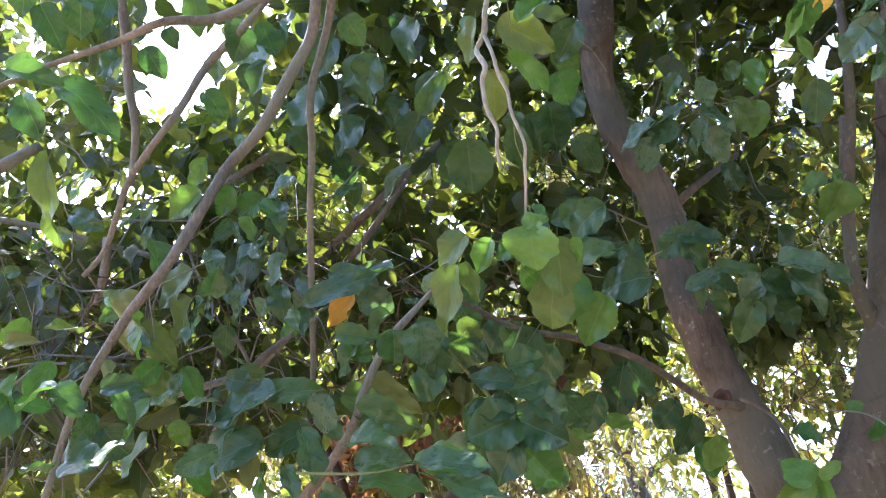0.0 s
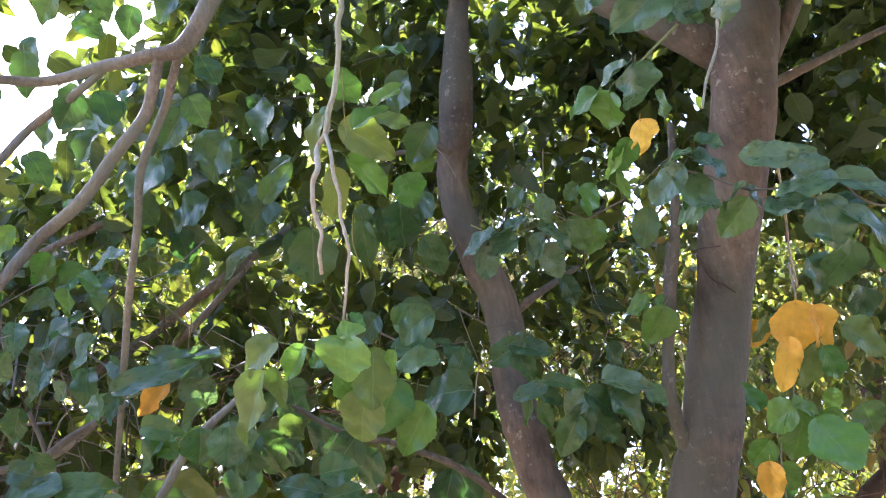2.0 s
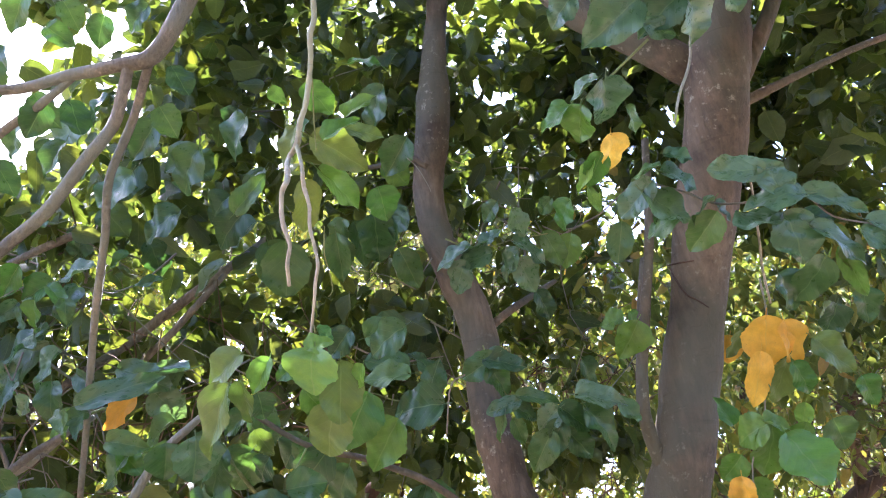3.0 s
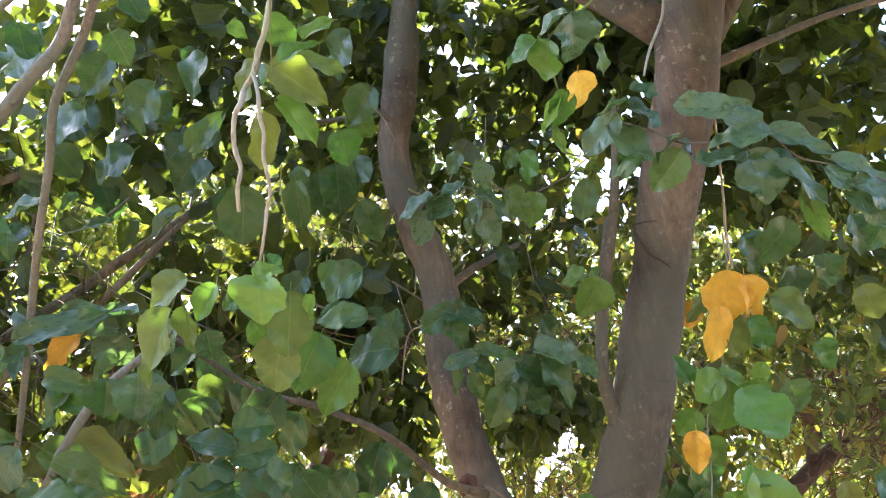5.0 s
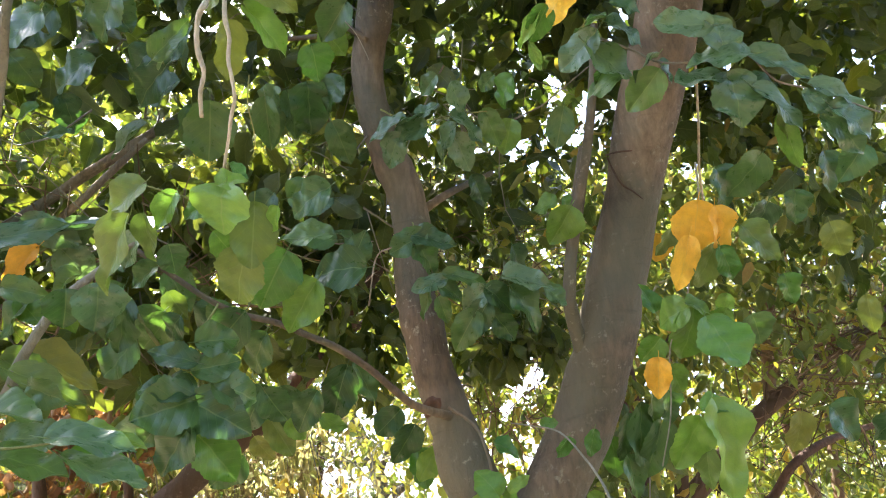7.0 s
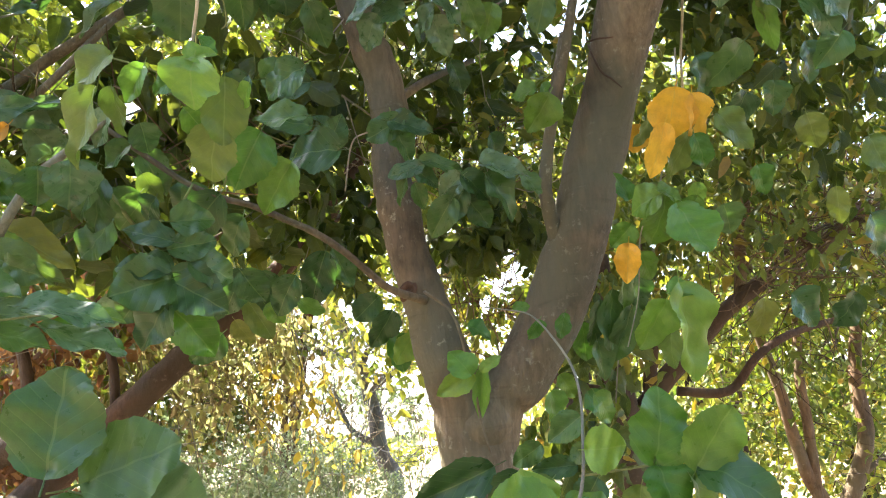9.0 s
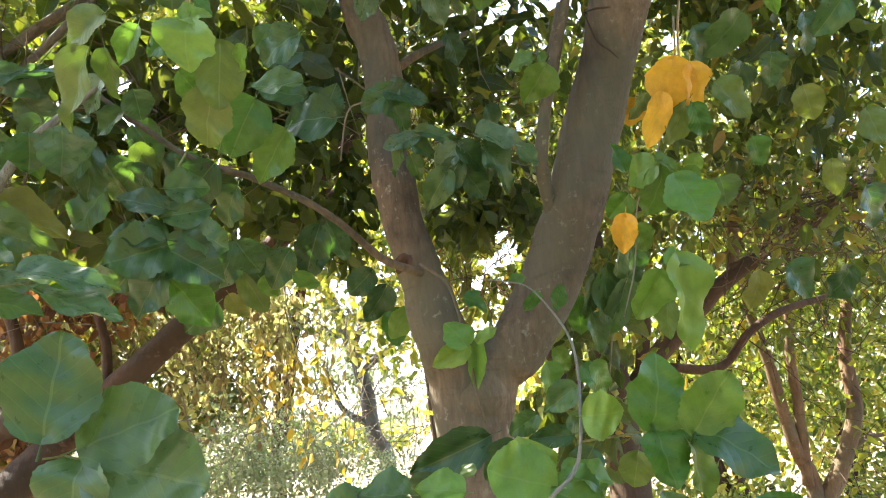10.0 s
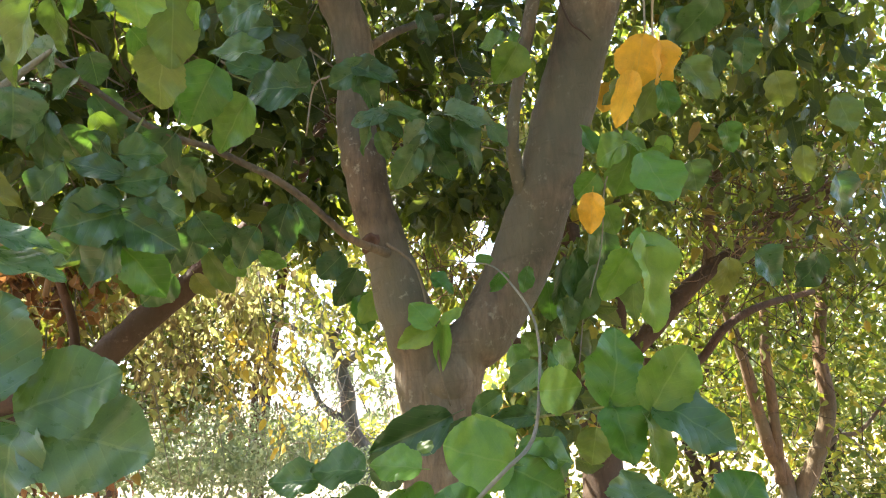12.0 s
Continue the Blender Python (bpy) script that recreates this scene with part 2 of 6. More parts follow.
def limb(name, points, mat, parent, label="", sides=10, steps=5, rough=0.04, seed=0.0):
    return part(name, tube(points, sides, steps, rough, seed), mat, parent, label)


# ---- leaves ----
def leaf_grid(rows, cols, fold, droop, wavy, base_round, tip_point, seed, stalk=0.0, teeth=0.0):
    """One leaf along +y from 0 to 1, one wide, its face to +z: vertices, faces and texture places."""
    rng = random.Random(seed)
    ph = [rng.uniform(0, 6.28) for _ in range(6)]
    peak = base_round / (base_round + tip_point)
    top = peak ** base_round * (1 - peak) ** tip_point
    bend = rng.uniform(-0.08, 0.08)
    verts, uvs = [], []
    for i in range(rows + 1):
        v = 0.5 * (i / rows) + 0.25 * (1 - math.cos(math.pi * i / rows))
        half = 0.5 * v ** base_round * (1 - v) ** tip_point / top if 0 < i < rows else 0.008
        for j in range(cols + 1):
            u = j / cols * 2 - 1
            edge = half * (1 + 0.042 * abs(u) * math.sin(21 * v + ph[0] + (1.3 if u > 0 else 0)) + (teeth * (1 if i % 2 else -1) * (0.6 + 0.4 * math.sin(9 * v + ph[1])) if abs(u) > 0.9 else 0.0))
            x = u * edge
            z = fold * abs(x) - 0.5 * fold * x * x * 2 - droop * v * v + wavy * abs(u) ** 1.5 * math.sin(9 * v + ph[2] + (0.9 if u > 0 else 2.6)) * min(1, 4 * v * (1 - v) + 0.2)
            z += 0.03 * math.sin(5 * v + ph[3]) + 0.25 * wavy * math.sin(17 * v + 3 * u + ph[4])
            back = 0.07 * abs(u) ** 2 * max(0.0, 1 - 4 * v)
            verts.append((x + bend * v * v, v - back - 0.12 * abs(droop) * v * v, z))
            uvs.append((0.5 + x, v))
    faces = [(i * (cols + 1) + j, i * (cols + 1) + j + 1, (i + 1) * (cols + 1) + j + 1, (i + 1) * (cols + 1) + j) for i in range(rows) for j in range(cols)]
    if stalk:
        first = len(verts)
        for y, z, r in ((0.03, -0.004, 0.011), (-stalk, 0.05 + 0.1 * stalk, 0.014)):
            for k in range(3):
                verts.append((r * math.cos(2.094 * k), y, z + r * math.sin(2.094 * k)))
                uvs.append((0.5, 0.5))
        faces += [(first + k, first + (k + 1) % 3, first + 3 + (k + 1) % 3, first + 3 + k) for k in range(3)]
    return verts, faces, uvs


def leaf_mesh(name, shape, mat):
    verts, faces, uvs = shape
    me = bpy.data.meshes.new(name)
    me.from_pydata(verts, [], faces)
    layer = me.uv_layers.new(name="UVMap")
    for lp in me.loops:
        layer.data[lp.index].uv = uvs[lp.vertex_index]
    me.materials.append(mat)
    me.shade_smooth()
    return me


SHAPES = [(0.5, 0.25, 0.08, 0.44, 0.8), (0.65, 0.35, 0.09, 0.42, 0.92), (0.35, -0.12, 0.09, 0.5, 0.66), (0.55, 0.45, 0.09, 0.44, 0.84), (0.8, 0.15, 0.08, 0.46, 0.9), (0.4, 0.3, 0.11, 0.48, 0.7), (0.6, 0.2, 0.11, 0.42, 0.8), (0.3, 0.35, 0.09, 0.46, 0.76)]
LEAF_MESHES = {key: [leaf_mesh("leaf", leaf_grid(28, 6, *s, seed=k, stalk=0.22, teeth=0.034), mat) for k, s in enumerate(SHAPES)] for key, mat in LEAF.items()}
leaf_rng = random.Random(5)


def leaf(parent, base, tip, width, key="g", roll=0.0, up=0.25, form=None):
    """One leaf of a twig, from its stalk's end to its tip, its face turned about its length by roll degrees."""
    base, tip = Vector(base), Vector(tip)
    y = tip - base
    length = y.length
    y.normalize()
    z = Vector((-0.1 + leaf_rng.uniform(-0.3, 0.3), -1.0, up + leaf_rng.uniform(-0.3, 0.3)))
    z = (z - y * z.dot(y)).normalized()
    z = Matrix.Rotation(radians(roll + leaf_rng.uniform(-18, 18)), 3, y) @ z
    x = y.cross(z)
    ob = new("leaf", leaf_rng.choice(LEAF_MESHES[key]) if form is None else LEAF_MESHES[key][form])
    ob.matrix_basis = Matrix.Translation(base) @ Matrix((x, y, z)).transposed().to_4x4() @ Matrix.Diagonal((width, length, (width + length) / 2, 1))
    return under(ob, parent)


SIGHTLINE = Vector((-0.032, 0.924, 1.946)), Vector((-0.218, 2.086, 2.315))  # the camera's line to the orange leaf, kept free of spray leaves


def spray(parent, centre, spread, count, size, key="g", seed=1):
    """A loose spray of single leaves about a twig."""
    rng = random.Random(seed)
    for _ in range(count):
        p = Vector(centre) + Vector((rng.gauss(0, spread), rng.gauss(0, spread * 0.6), rng.gauss(0, spread * 0.7)))
        w = Vector((rng.uniform(-1, 1), rng.uniform(-0.7, 0.4), rng.uniform(-1.3, 0.15))).normalized()
        ln = size * rng.uniform(0.75, 1.25)
        wide, tone, roll = ln * rng.uniform(0.48, 0.72), rng.choice(key), rng.uniform(-60, 60)
        a, b = SIGHTLINE
        mid = p + w * ln * 0.5
        t = min(1.0, max(0.0, (mid - a).dot(b - a) / (b - a).length_squared))
        if (mid - a - (b - a) * t).length > 0.07:
            leaf(parent, p, p + w * ln, wide, tone, roll)


def scatter(name, parent, blobs, count, size, mat, shafts=(), seed=1, hang=0.6, rows=6, label="", face=0.3, slim=1.0):
    """A mass of single leaves, joined, that fills the given blobs (centre, half sizes, share) but for the open shafts in it (from, to, radii)."""
    rng = np.random.default_rng(seed)
    shares = np.array([b[2] for b in blobs], float)
    which = rng.choice(len(blobs), count, p=shares / shares.sum())
    centre, half = np.array([b[0] for b in blobs])[which], np.array([b[1] for b in blobs])[which]
    d = rng.normal(size=(count, 3))
    d /= np.linalg.norm(d, axis=1)[:, None]
    p = centre + half * d * (rng.random((count, 1)) ** 0.4)
    # leaves gather in sprays
    spray = rng.normal(size=(count, 3)) * 0.02
    p += spray + 0.05 * np.sin(p * 9.0 + seed)
    keep = p[:, 2] > 0.05
    for a, b, ra, rb in shafts:
        a, b = np.array(a), np.array(b)
        w = b - a
        t = np.clip((p - a) @ w / (w @ w), 0, 1.6)
        r = ra + (rb - ra) * t
        keep &= np.linalg.norm(p - a - t[:, None] * w, axis=1) > r * (0.75 + 0.5 * rng.random(count))
    p = p[keep]
    n = len(p)
    y = rng.normal(size=(n, 3))
    y /= np.linalg.norm(y, axis=1)[:, None]
    y[:, 2] -= hang * (0.6 + rng.random(n))
    y /= np.linalg.norm(y, axis=1)[:, None]
    z = rng.normal(size=(n, 3)) + np.array((0, -face, face))
    z -= y * (z * y).sum(1)[:, None]
    z /= np.linalg.norm(z, axis=1)[:, None]
    x = np.cross(y, z)
    ln = size * (0.6 + 0.75 * rng.random(n))
    wd = ln * (0.42 + 0.26 * rng.random(n)) * slim
    return leaf_mass(name, parent, p, x, y, z, ln, wd, mat, rows, label)


def leaf_mass(name, parent, p, x, y, z, ln, wd, mat, rows=4, label="", bare=None):
    """Single leaves, joined into one mesh: their stalk ends, their axes, lengths and widths; bare: vertices and faces of the twigs that carry them."""
    n = len(p)
    shapes = [leaf_grid(rows, 2, *s, seed=k + 20) for k, s in enumerate(SHAPES)]
    verts, faces, uvs, start = [], [], [], 0
    for k, (sv, sf, suv) in enumerate(shapes):
        pick = np.arange(k, n, len(shapes))
        sv, sf, suv = np.array(sv), np.array(sf), np.array(suv)
        m = len(pick)
        v = p[pick][:, None] + sv[None, :, :1] * (x[pick] * wd[pick][:, None])[:, None] + sv[None, :, 1:2] * (y[pick] * ln[pick][:, None])[:, None] + sv[None, :, 2:] * (z[pick] * ln[pick][:, None])[:, None]
        verts.append(v.reshape(-1, 3))
        faces.append((sf[None] + (np.arange(m) * len(sv))[:, None, None] + start).reshape(-1, 4))
        uvs.append(np.tile(suv[sf.ravel()], (m, 1)))
        start += m * len(sv)
    if bare:
        verts.append(bare[0])
        faces.append(bare[1] + start)
        uvs.append(np.full((len(bare[1]) * 4, 2), 0.5))
    verts, faces, uvs = np.concatenate(verts), np.concatenate(faces), np.concatenate(uvs)
    me = bpy.data.meshes.new(name)
    me.vertices.add(len(verts))
    me.vertices.foreach_set("co", verts.ravel())
    me.loops.add(len(faces) * 4)
    me.loops.foreach_set("vertex_index", faces.ravel().astype(np.int32))
    me.polygons.add(len(faces))
    me.polygons.foreach_set("loop_start", np.arange(0, len(faces) * 4, 4, dtype=np.int32))
    me.update(calc_edges=True)
    layer = me.uv_layers.new(name="UVMap")
    layer.data.foreach_set("uv", uvs.ravel())
    me.materials.append(mat)
    me.shade_smooth()
    ob = new(name, me)
    if parent:
        under(ob, parent)
    return tagged(ob, label, kind="stuff")


def strands(name, parent, tops, count, length, step, size, mat, seed=1, label="", slim=0.9):
    """Thin hanging shoots with leaves along them; tops: (centre, half sizes, share) of where they hang from."""
    rng = np.random.default_rng(seed)
    shares = np.array([b[2] for b in tops], float)
    which = rng.choice(len(tops), count, p=shares / shares.sum())
    p, y, verts, faces = [], [], [], []
    for k in range(count):
        q = np.array(tops[which[k]][0]) + np.array(tops[which[k]][1]) * rng.uniform(-1, 1, 3)
        drift = rng.normal(size=3) * (0.22, 0.2, 0.0)
        ln, sway = length * rng.uniform(0.45, 1.4), rng.uniform(0, 6.28)
        rings = max(4, int(ln / 0.07))
        first = len(verts)
        for i in range(rings + 1):
            t = i / rings
            c = q + drift * ln * t + (0.018 * math.sin(5 * t + sway), 0.018 * math.cos(4 * t + sway), -ln * t)
            for a in range(3):
                verts.append(c + 0.0018 * (1.2 - t) * np.array((math.cos(a * 2.094), math.sin(a * 2.094), 0)))
            if i:
                for a in range(3):
                    b = (a + 1) % 3
                    faces.append((first + i * 3 - 3 + a, first + i * 3 - 3 + b, first + i * 3 + b, first + i * 3 + a))
        for t in np.arange(0.05, 1.0, step / ln):
            if rng.random() < 0.25:
                continue
            p.append(q + drift * ln * t + (0.018 * math.sin(5 * t + sway), 0.018 * math.cos(4 * t + sway), -ln * t))
            w = rng.normal(size=3) * (0.6, 0.6, 0.25) + (0, 0, -0.9)
            y.append(w / np.linalg.norm(w))
    p, y = np.array(p), np.array(y)
    n = len(p)
    z = rng.normal(size=(n, 3)) + np.array((0, -0.5, 0.2))
    z -= y * (z * y).sum(1)[:, None]
    z /= np.linalg.norm(z, axis=1)[:, None]
    ln = size * (0.55 + 0.8 * rng.random(n))
    wd = ln * (0.45 + 0.3 * rng.random(n)) * slim
    return leaf_mass(name, parent, p, np.cross(y, z), y, z, ln, wd, mat, 4, label, (np.array(verts), np.array(faces)))


# ---- ground ----
def ground_sheet():
    bm = bmesh.new()
    xs = [-3000, -600, -150, -60] + [i * 2.0 for i in range(-15, 26)] + [90, 200, 700, 3000]
    ys = [-3000, -400, -60] + [i * 2.0 for i in range(-6, 21)] + [60, 120, 300, 900, 3000]
    grid = [[bm.verts.new((x, y, 0.12 * noise.noise(Vector((x, y, 0)) * 0.17) - 0.05)) for x in xs] for y in ys]
    for a, b in zip(grid, grid[1:]):
        for i in range(len(xs) - 1):
            bm.faces.new((a[i], a[i + 1], b[i + 1], b[i]))
    return part("ground", bm, GROUND, None)


tagged(ground_sheet(), "dry brown earth with litter under the trees", "ground", kind="structure")

# ---- the forked tree ----
tree = thing("tree", (0.88, 1.95, 0.0), "forked broadleaf tree with smooth grey-brown bark and drooping leaves", "tree")
limb("trunk", [((0.93, 2.0, -0.05), 0.16), ((0.9, 1.97, 0.25), 0.115), ((0.87, 1.94, 0.8), 0.1), ((0.913, 1.964, 1.465), 0.095), ((0.923, 1.937, 1.561), 0.09), ((0.949, 1.929, 1.645), 0.05)], BARK, tree, sides=24, steps=8, rough=0.05)
left_limb = limb("limb", [((0.865, 1.930, 1.100), 0.070), ((0.883, 1.951, 1.566), 0.080), ((0.841, 1.936, 1.700), 0.072), ((0.805, 1.945, 1.867), 0.059), ((0.788, 1.945, 1.939), 0.056), ((0.771, 1.945, 2.012), 0.055), ((0.762, 1.950, 2.088), 0.057), ((0.755, 1.955, 2.167), 0.055), ((0.748, 1.960, 2.248), 0.049), ((0.756, 1.965, 2.333), 0.050), ((0.760, 1.970, 2.421), 0.053), ((0.755, 1.970, 2.510), 0.055), ((0.726, 1.965, 2.599), 0.053), ((0.693, 1.955, 2.696), 0.048), ((0.669, 1.945, 2.797), 0.046), ((0.667, 1.935, 2.932), 0.047), ((0.686, 1.900, 3.069), 0.052), ((0.709, 1.870, 3.242), 0.054), ((0.739, 1.830, 3.492), 0.036), ((0.809, 1.760, 3.842), 0.034), ((0.940, 1.615, 4.153), 0.032)], BARK, tree, "sinuous limb of smooth grey-brown bark", sides=20, steps=6, rough=0.065, seed=3)
right_limb = limb("limb", [((0.875, 1.93, 1.1), 0.07), ((0.950, 1.939, 1.557), 0.073), ((1.030, 1.909, 1.665), 0.077), ((1.119, 1.856, 1.816), 0.077), ((1.174, 1.803, 1.954), 0.076), ((1.219, 1.746, 2.121), 0.075), ((1.264, 1.685, 2.302), 0.075), ((1.293, 1.571, 2.521), 0.080), ((1.350, 1.453, 2.770), 0.086), ((1.386, 1.374, 2.982), 0.085), ((1.476, 1.300, 3.285), 0.075), ((1.652, 1.202, 3.802), 0.06)], BARK, tree, "thick upright limb of smooth grey-brown bark", sides=22, steps=6, rough=0.065, seed=7)
limb("limb", [((1.397, 1.425, 2.926), 0.05), ((1.294, 1.423, 3.023), 0.055), ((1.178, 1.454, 3.153), 0.052), ((1.062, 1.512, 3.319), 0.05), ((0.932, 1.570, 3.704), 0.04)], BARK, tree, sides=14)
limb("branch", [((1.414, 1.436, 2.855), 0.02), ((1.470, 1.357, 2.970), 0.024), ((1.568, 1.300, 3.133), 0.022), ((1.661, 1.216, 3.346), 0.018)], BARK, tree)
limb("branch", [((1.417, 1.412, 2.855), 0.016), ((1.598, 1.350, 2.919), 0.011), ((1.837, 1.296, 3.006), 0.0095), ((2.276, 1.270, 3.155), 0.008)], BARK, tree)
# limbs added out of view to carry the added crown overhead
limb("limb", [((0.933, 1.623, 4.099), 0.04), ((0.942, 1.477, 4.510), 0.038), ((0.75, 1.2, 4.5), 0.034), ((0.55, -0.2, 4.4), 0.03), ((0.4, -1.5, 4.1), 0.022), ((0.4, -2.8, 3.6), 0.012)], BARK, tree)
limb("limb", [((1.639, 1.209, 3.753), 0.055), ((1.778, 1.061, 4.209), 0.045), ((2.2, 1.2, 4.3), 0.034), ((3.0, 0.4, 4.0), 0.026), ((3.5, -0.6, 3.5), 0.012)], BARK, tree)
limb("branch", [((0.6, 0.2, 4.43), 0.02), ((-0.5, -0.6, 4.2), 0.016), ((-1.6, -1.2, 3.9), 0.008)], BARK, tree)
limb("branch", [((0.5, -0.6, 4.32), 0.02), ((1.5, -1.4, 4.1), 0.016), ((2.4, -2.4, 3.5), 0.008)], BARK, tree)
# unseen branches added behind the camera to hold the leaves put there
for ends in (
    ((0.4, -2.7, 3.62), (0.3, -3.0, 2.6), (0.1, -3.2, 1.2)),
    ((-1.5, -1.15, 3.93), (-2.9, -1.1, 3.4), (-3.5, -0.7, 1.4)),
    ((3.4, -0.4, 3.55), (4.1, -1.4, 3.0), (4.3, -2.0, 1.4)),
    ((2.3, -2.3, 3.55), (2.6, -2.9, 2.8), (2.8, -3.2, 1.3)),
    ((-0.5, -0.6, 4.2), (-1.5, -2.4, 3.6), (-2.0, -3.2, 1.4)),
):
    limb("branch", [(p, r) for p, r in zip(ends, (0.018, 0.013, 0.006))], BARK, tree, sides=8)
# side stem along the thick limb
limb("branch", [((1.160, 1.818, 1.912), 0.03), ((1.117, 1.776, 2.019), 0.02), ((1.085, 1.733, 2.113), 0.017), ((1.087, 1.683, 2.229), 0.015), ((1.127, 1.652, 2.386), 0.014), ((1.147, 1.628, 2.501), 0.014), ((1.090, 1.658, 2.292), 0.014), ((1.118, 1.601, 2.424), 0.013), ((1.141, 1.545, 2.578), 0.012), ((1.184, 1.519, 2.817), 0.01)], BARK, tree)
# branch from the knot
limb("branch", [((0.775, 1.915, 1.880), 0.016), ((0.776, 1.885, 1.871), 0.0114), ((0.676, 1.820, 1.889), 0.0095), ((0.614, 1.800, 1.934), 0.0087), ((0.560, 1.780, 1.975), 0.0086), ((0.493, 1.760, 2.014), 0.0085), ((0.426, 1.730, 2.035), 0.0077), ((0.350, 1.700, 2.058), 0.0075), ((0.278, 1.680, 2.071), 0.0068), ((0.214, 1.660, 2.095), 0.0061), ((0.142, 1.640, 2.140), 0.0061), ((0.043, 1.620, 2.211), 0.0049)], BARK, tree)
# overhanging branch that comes down from above
over = limb("branch", [((0.191, 1.092, 3.567), 0.0211), ((0.054, 1.137, 3.018), 0.0192), ((0.001, 1.141, 2.824), 0.0186), ((-0.049, 1.167, 2.728), 0.0174), ((-0.114, 1.189, 2.718), 0.0136), ((-0.209, 1.229, 2.723), 0.0118), ((-0.327, 1.290, 2.734), 0.0105), ((-0.420, 1.237, 2.693), 0.0087), ((-0.524, 1.272, 2.686), 0.0074), ((-0.697, 1.326, 2.686), 0.0056), ((-0.872, 1.354, 2.644), 0.0050)], TWIG_BARK, tree)
limb("branch", [((-0.096, 1.185, 2.717), 0.0105), ((-0.109, 1.213, 2.668), 0.0112), ((-0.127, 1.245, 2.617), 0.0118), ((-0.181, 1.287, 2.561), 0.0124), ((-0.260, 1.363, 2.493), 0.0124), ((-0.353, 1.431, 2.443), 0.0124), ((-0.464, 1.425, 2.253), 0.0112), ((-0.579, 1.495, 2.165), 0.0105), ((-0.717, 1.600, 2.036), 0.0087), ((-0.836, 1.726, 1.857), 0.0074)], TWIG_BARK, tree)
limb("branch", [((-0.187, 1.220, 2.728), 0.0062), ((-0.269, 1.279, 2.691), 0.0087), ((-0.362, 1.342, 2.654), 0.0087), ((-0.409, 1.307, 2.527), 0.0081), ((-0.496, 1.363, 2.466), 0.0074), ((-0.551, 1.404, 2.416), 0.0068), ((-0.617, 1.475, 2.321), 0.0062), ((-0.672, 1.498, 2.273), 0.0050)], TWIG_BARK, tree)
limb("branch", [((-0.058, 1.179, 2.727), 0.0087), ((-0.093, 1.257, 2.648), 0.0087), ((-0.147, 1.351, 2.564), 0.0087), ((-0.166, 1.451, 2.490), 0.0081), ((-0.197, 1.575, 2.393), 0.0081), ((-0.222, 1.702, 2.287), 0.0081), ((-0.249, 1.842, 2.173), 0.0074), ((-0.286, 2.019, 2.030), 0.0068)], TWIG_BARK, tree)
limb("branch", [((0.086, 1.513, 2.174), 0.004), ((0.007, 1.542, 2.112), 0.0075), ((-0.055, 1.572, 2.063), 0.0095), ((-0.118, 1.631, 1.981), 0.01), ((-0.171, 1.721, 1.902), 0.012), ((-0.324, 1.881, 1.781), 0.012)], TWIG_BARK, tree)
limb("branch", [((0.229, 2.270, 2.996), 0.01), ((0.133, 2.236, 2.892), 0.013), ((-0.010, 2.245, 2.777), 0.016), ((-0.150, 2.306, 2.692), 0.016), ((-0.273, 2.376, 2.626), 0.016), ((-0.605, 2.598, 2.496), 0.015)], TWIG_BARK, tree)
limb("branch", [((0.045, 2.166, 2.765), 0.008), ((-0.038, 2.173, 2.665), 0.011), ((-0.121, 2.216, 2.586), 0.011), ((-0.205, 2.273, 2.523), 0.011), ((-0.362, 2.415, 2.387), 0.01)], TWIG_BARK, tree)
limb("branch", [((-0.317, 2.027, 2.272), 0.008), ((-0.419, 2.087, 2.208), 0.01), ((-0.533, 2.138, 2.166), 0.01), ((-0.696, 2.238, 2.165), 0.01)], TWIG_BARK, tree)


limb("branch", [((-0.648, 1.550, 3.173), 0.013), ((-0.646, 1.620, 3.007), 0.013), ((-0.655, 1.672, 2.883), 0.012), ((-0.652, 1.718, 2.772), 0.011), ((-0.683, 1.777, 2.639), 0.009)], TWIG_BARK, tree)
limb("branch", [((-1.291, 2.076, 2.786), 0.01), ((-1.092, 2.090, 2.726), 0.01), ((-0.896, 2.111, 2.648), 0.01), ((-0.650, 2.135, 2.556), 0.008)], TWIG_BARK, tree)
limb("branch", [((-0.973, 1.515, 2.526), 0.016), ((-0.839, 1.488, 2.572), 0.014), ((-0.772, 1.474, 2.594), 0.01)], TWIG_BARK, tree)
limb("branch", [((-0.781, 1.875, 2.548), 0.012), ((-0.800, 1.910, 2.466), 0.012), ((-0.835, 1.946, 2.386), 0.011)], TWIG_BARK, tree)
limb("branch", [((-0.238, 1.862, 2.242), 0.007), ((-0.364, 1.896, 2.179), 0.009), ((-0.443, 1.920, 2.134), 0.01), ((-0.578, 1.936, 2.115), 0.009), ((-0.713, 1.953, 2.094), 0.007)], TWIG_BARK, tree)
limb("branch", [((-0.458, 1.877, 2.240), 0.005), ((-0.425, 1.908, 2.161), 0.006), ((-0.422, 1.922, 2.127), 0.006)], TWIG_BARK, tree)
limb("branch", [((-0.353, 2.006, 2.821), 0.012), ((-0.445, 2.026, 2.786), 0.011), ((-0.527, 2.046, 2.750), 0.01)], TWIG_BARK, tree)
limb("branch", [((0.439, 2.007, 3.049), 0.007), ((0.537, 1.937, 3.022), 0.008), ((0.594, 1.895, 3.026), 0.009), ((0.658, 1.883, 2.974), 0.01)], BARK, tree)
limb("branch", [((0.766, 2.000, 2.451), 0.016), ((0.826, 1.973, 2.490), 0.013), ((0.910, 1.979, 2.545), 0.011), ((1.089, 2.095, 2.673), 0.008)], BARK, tree)


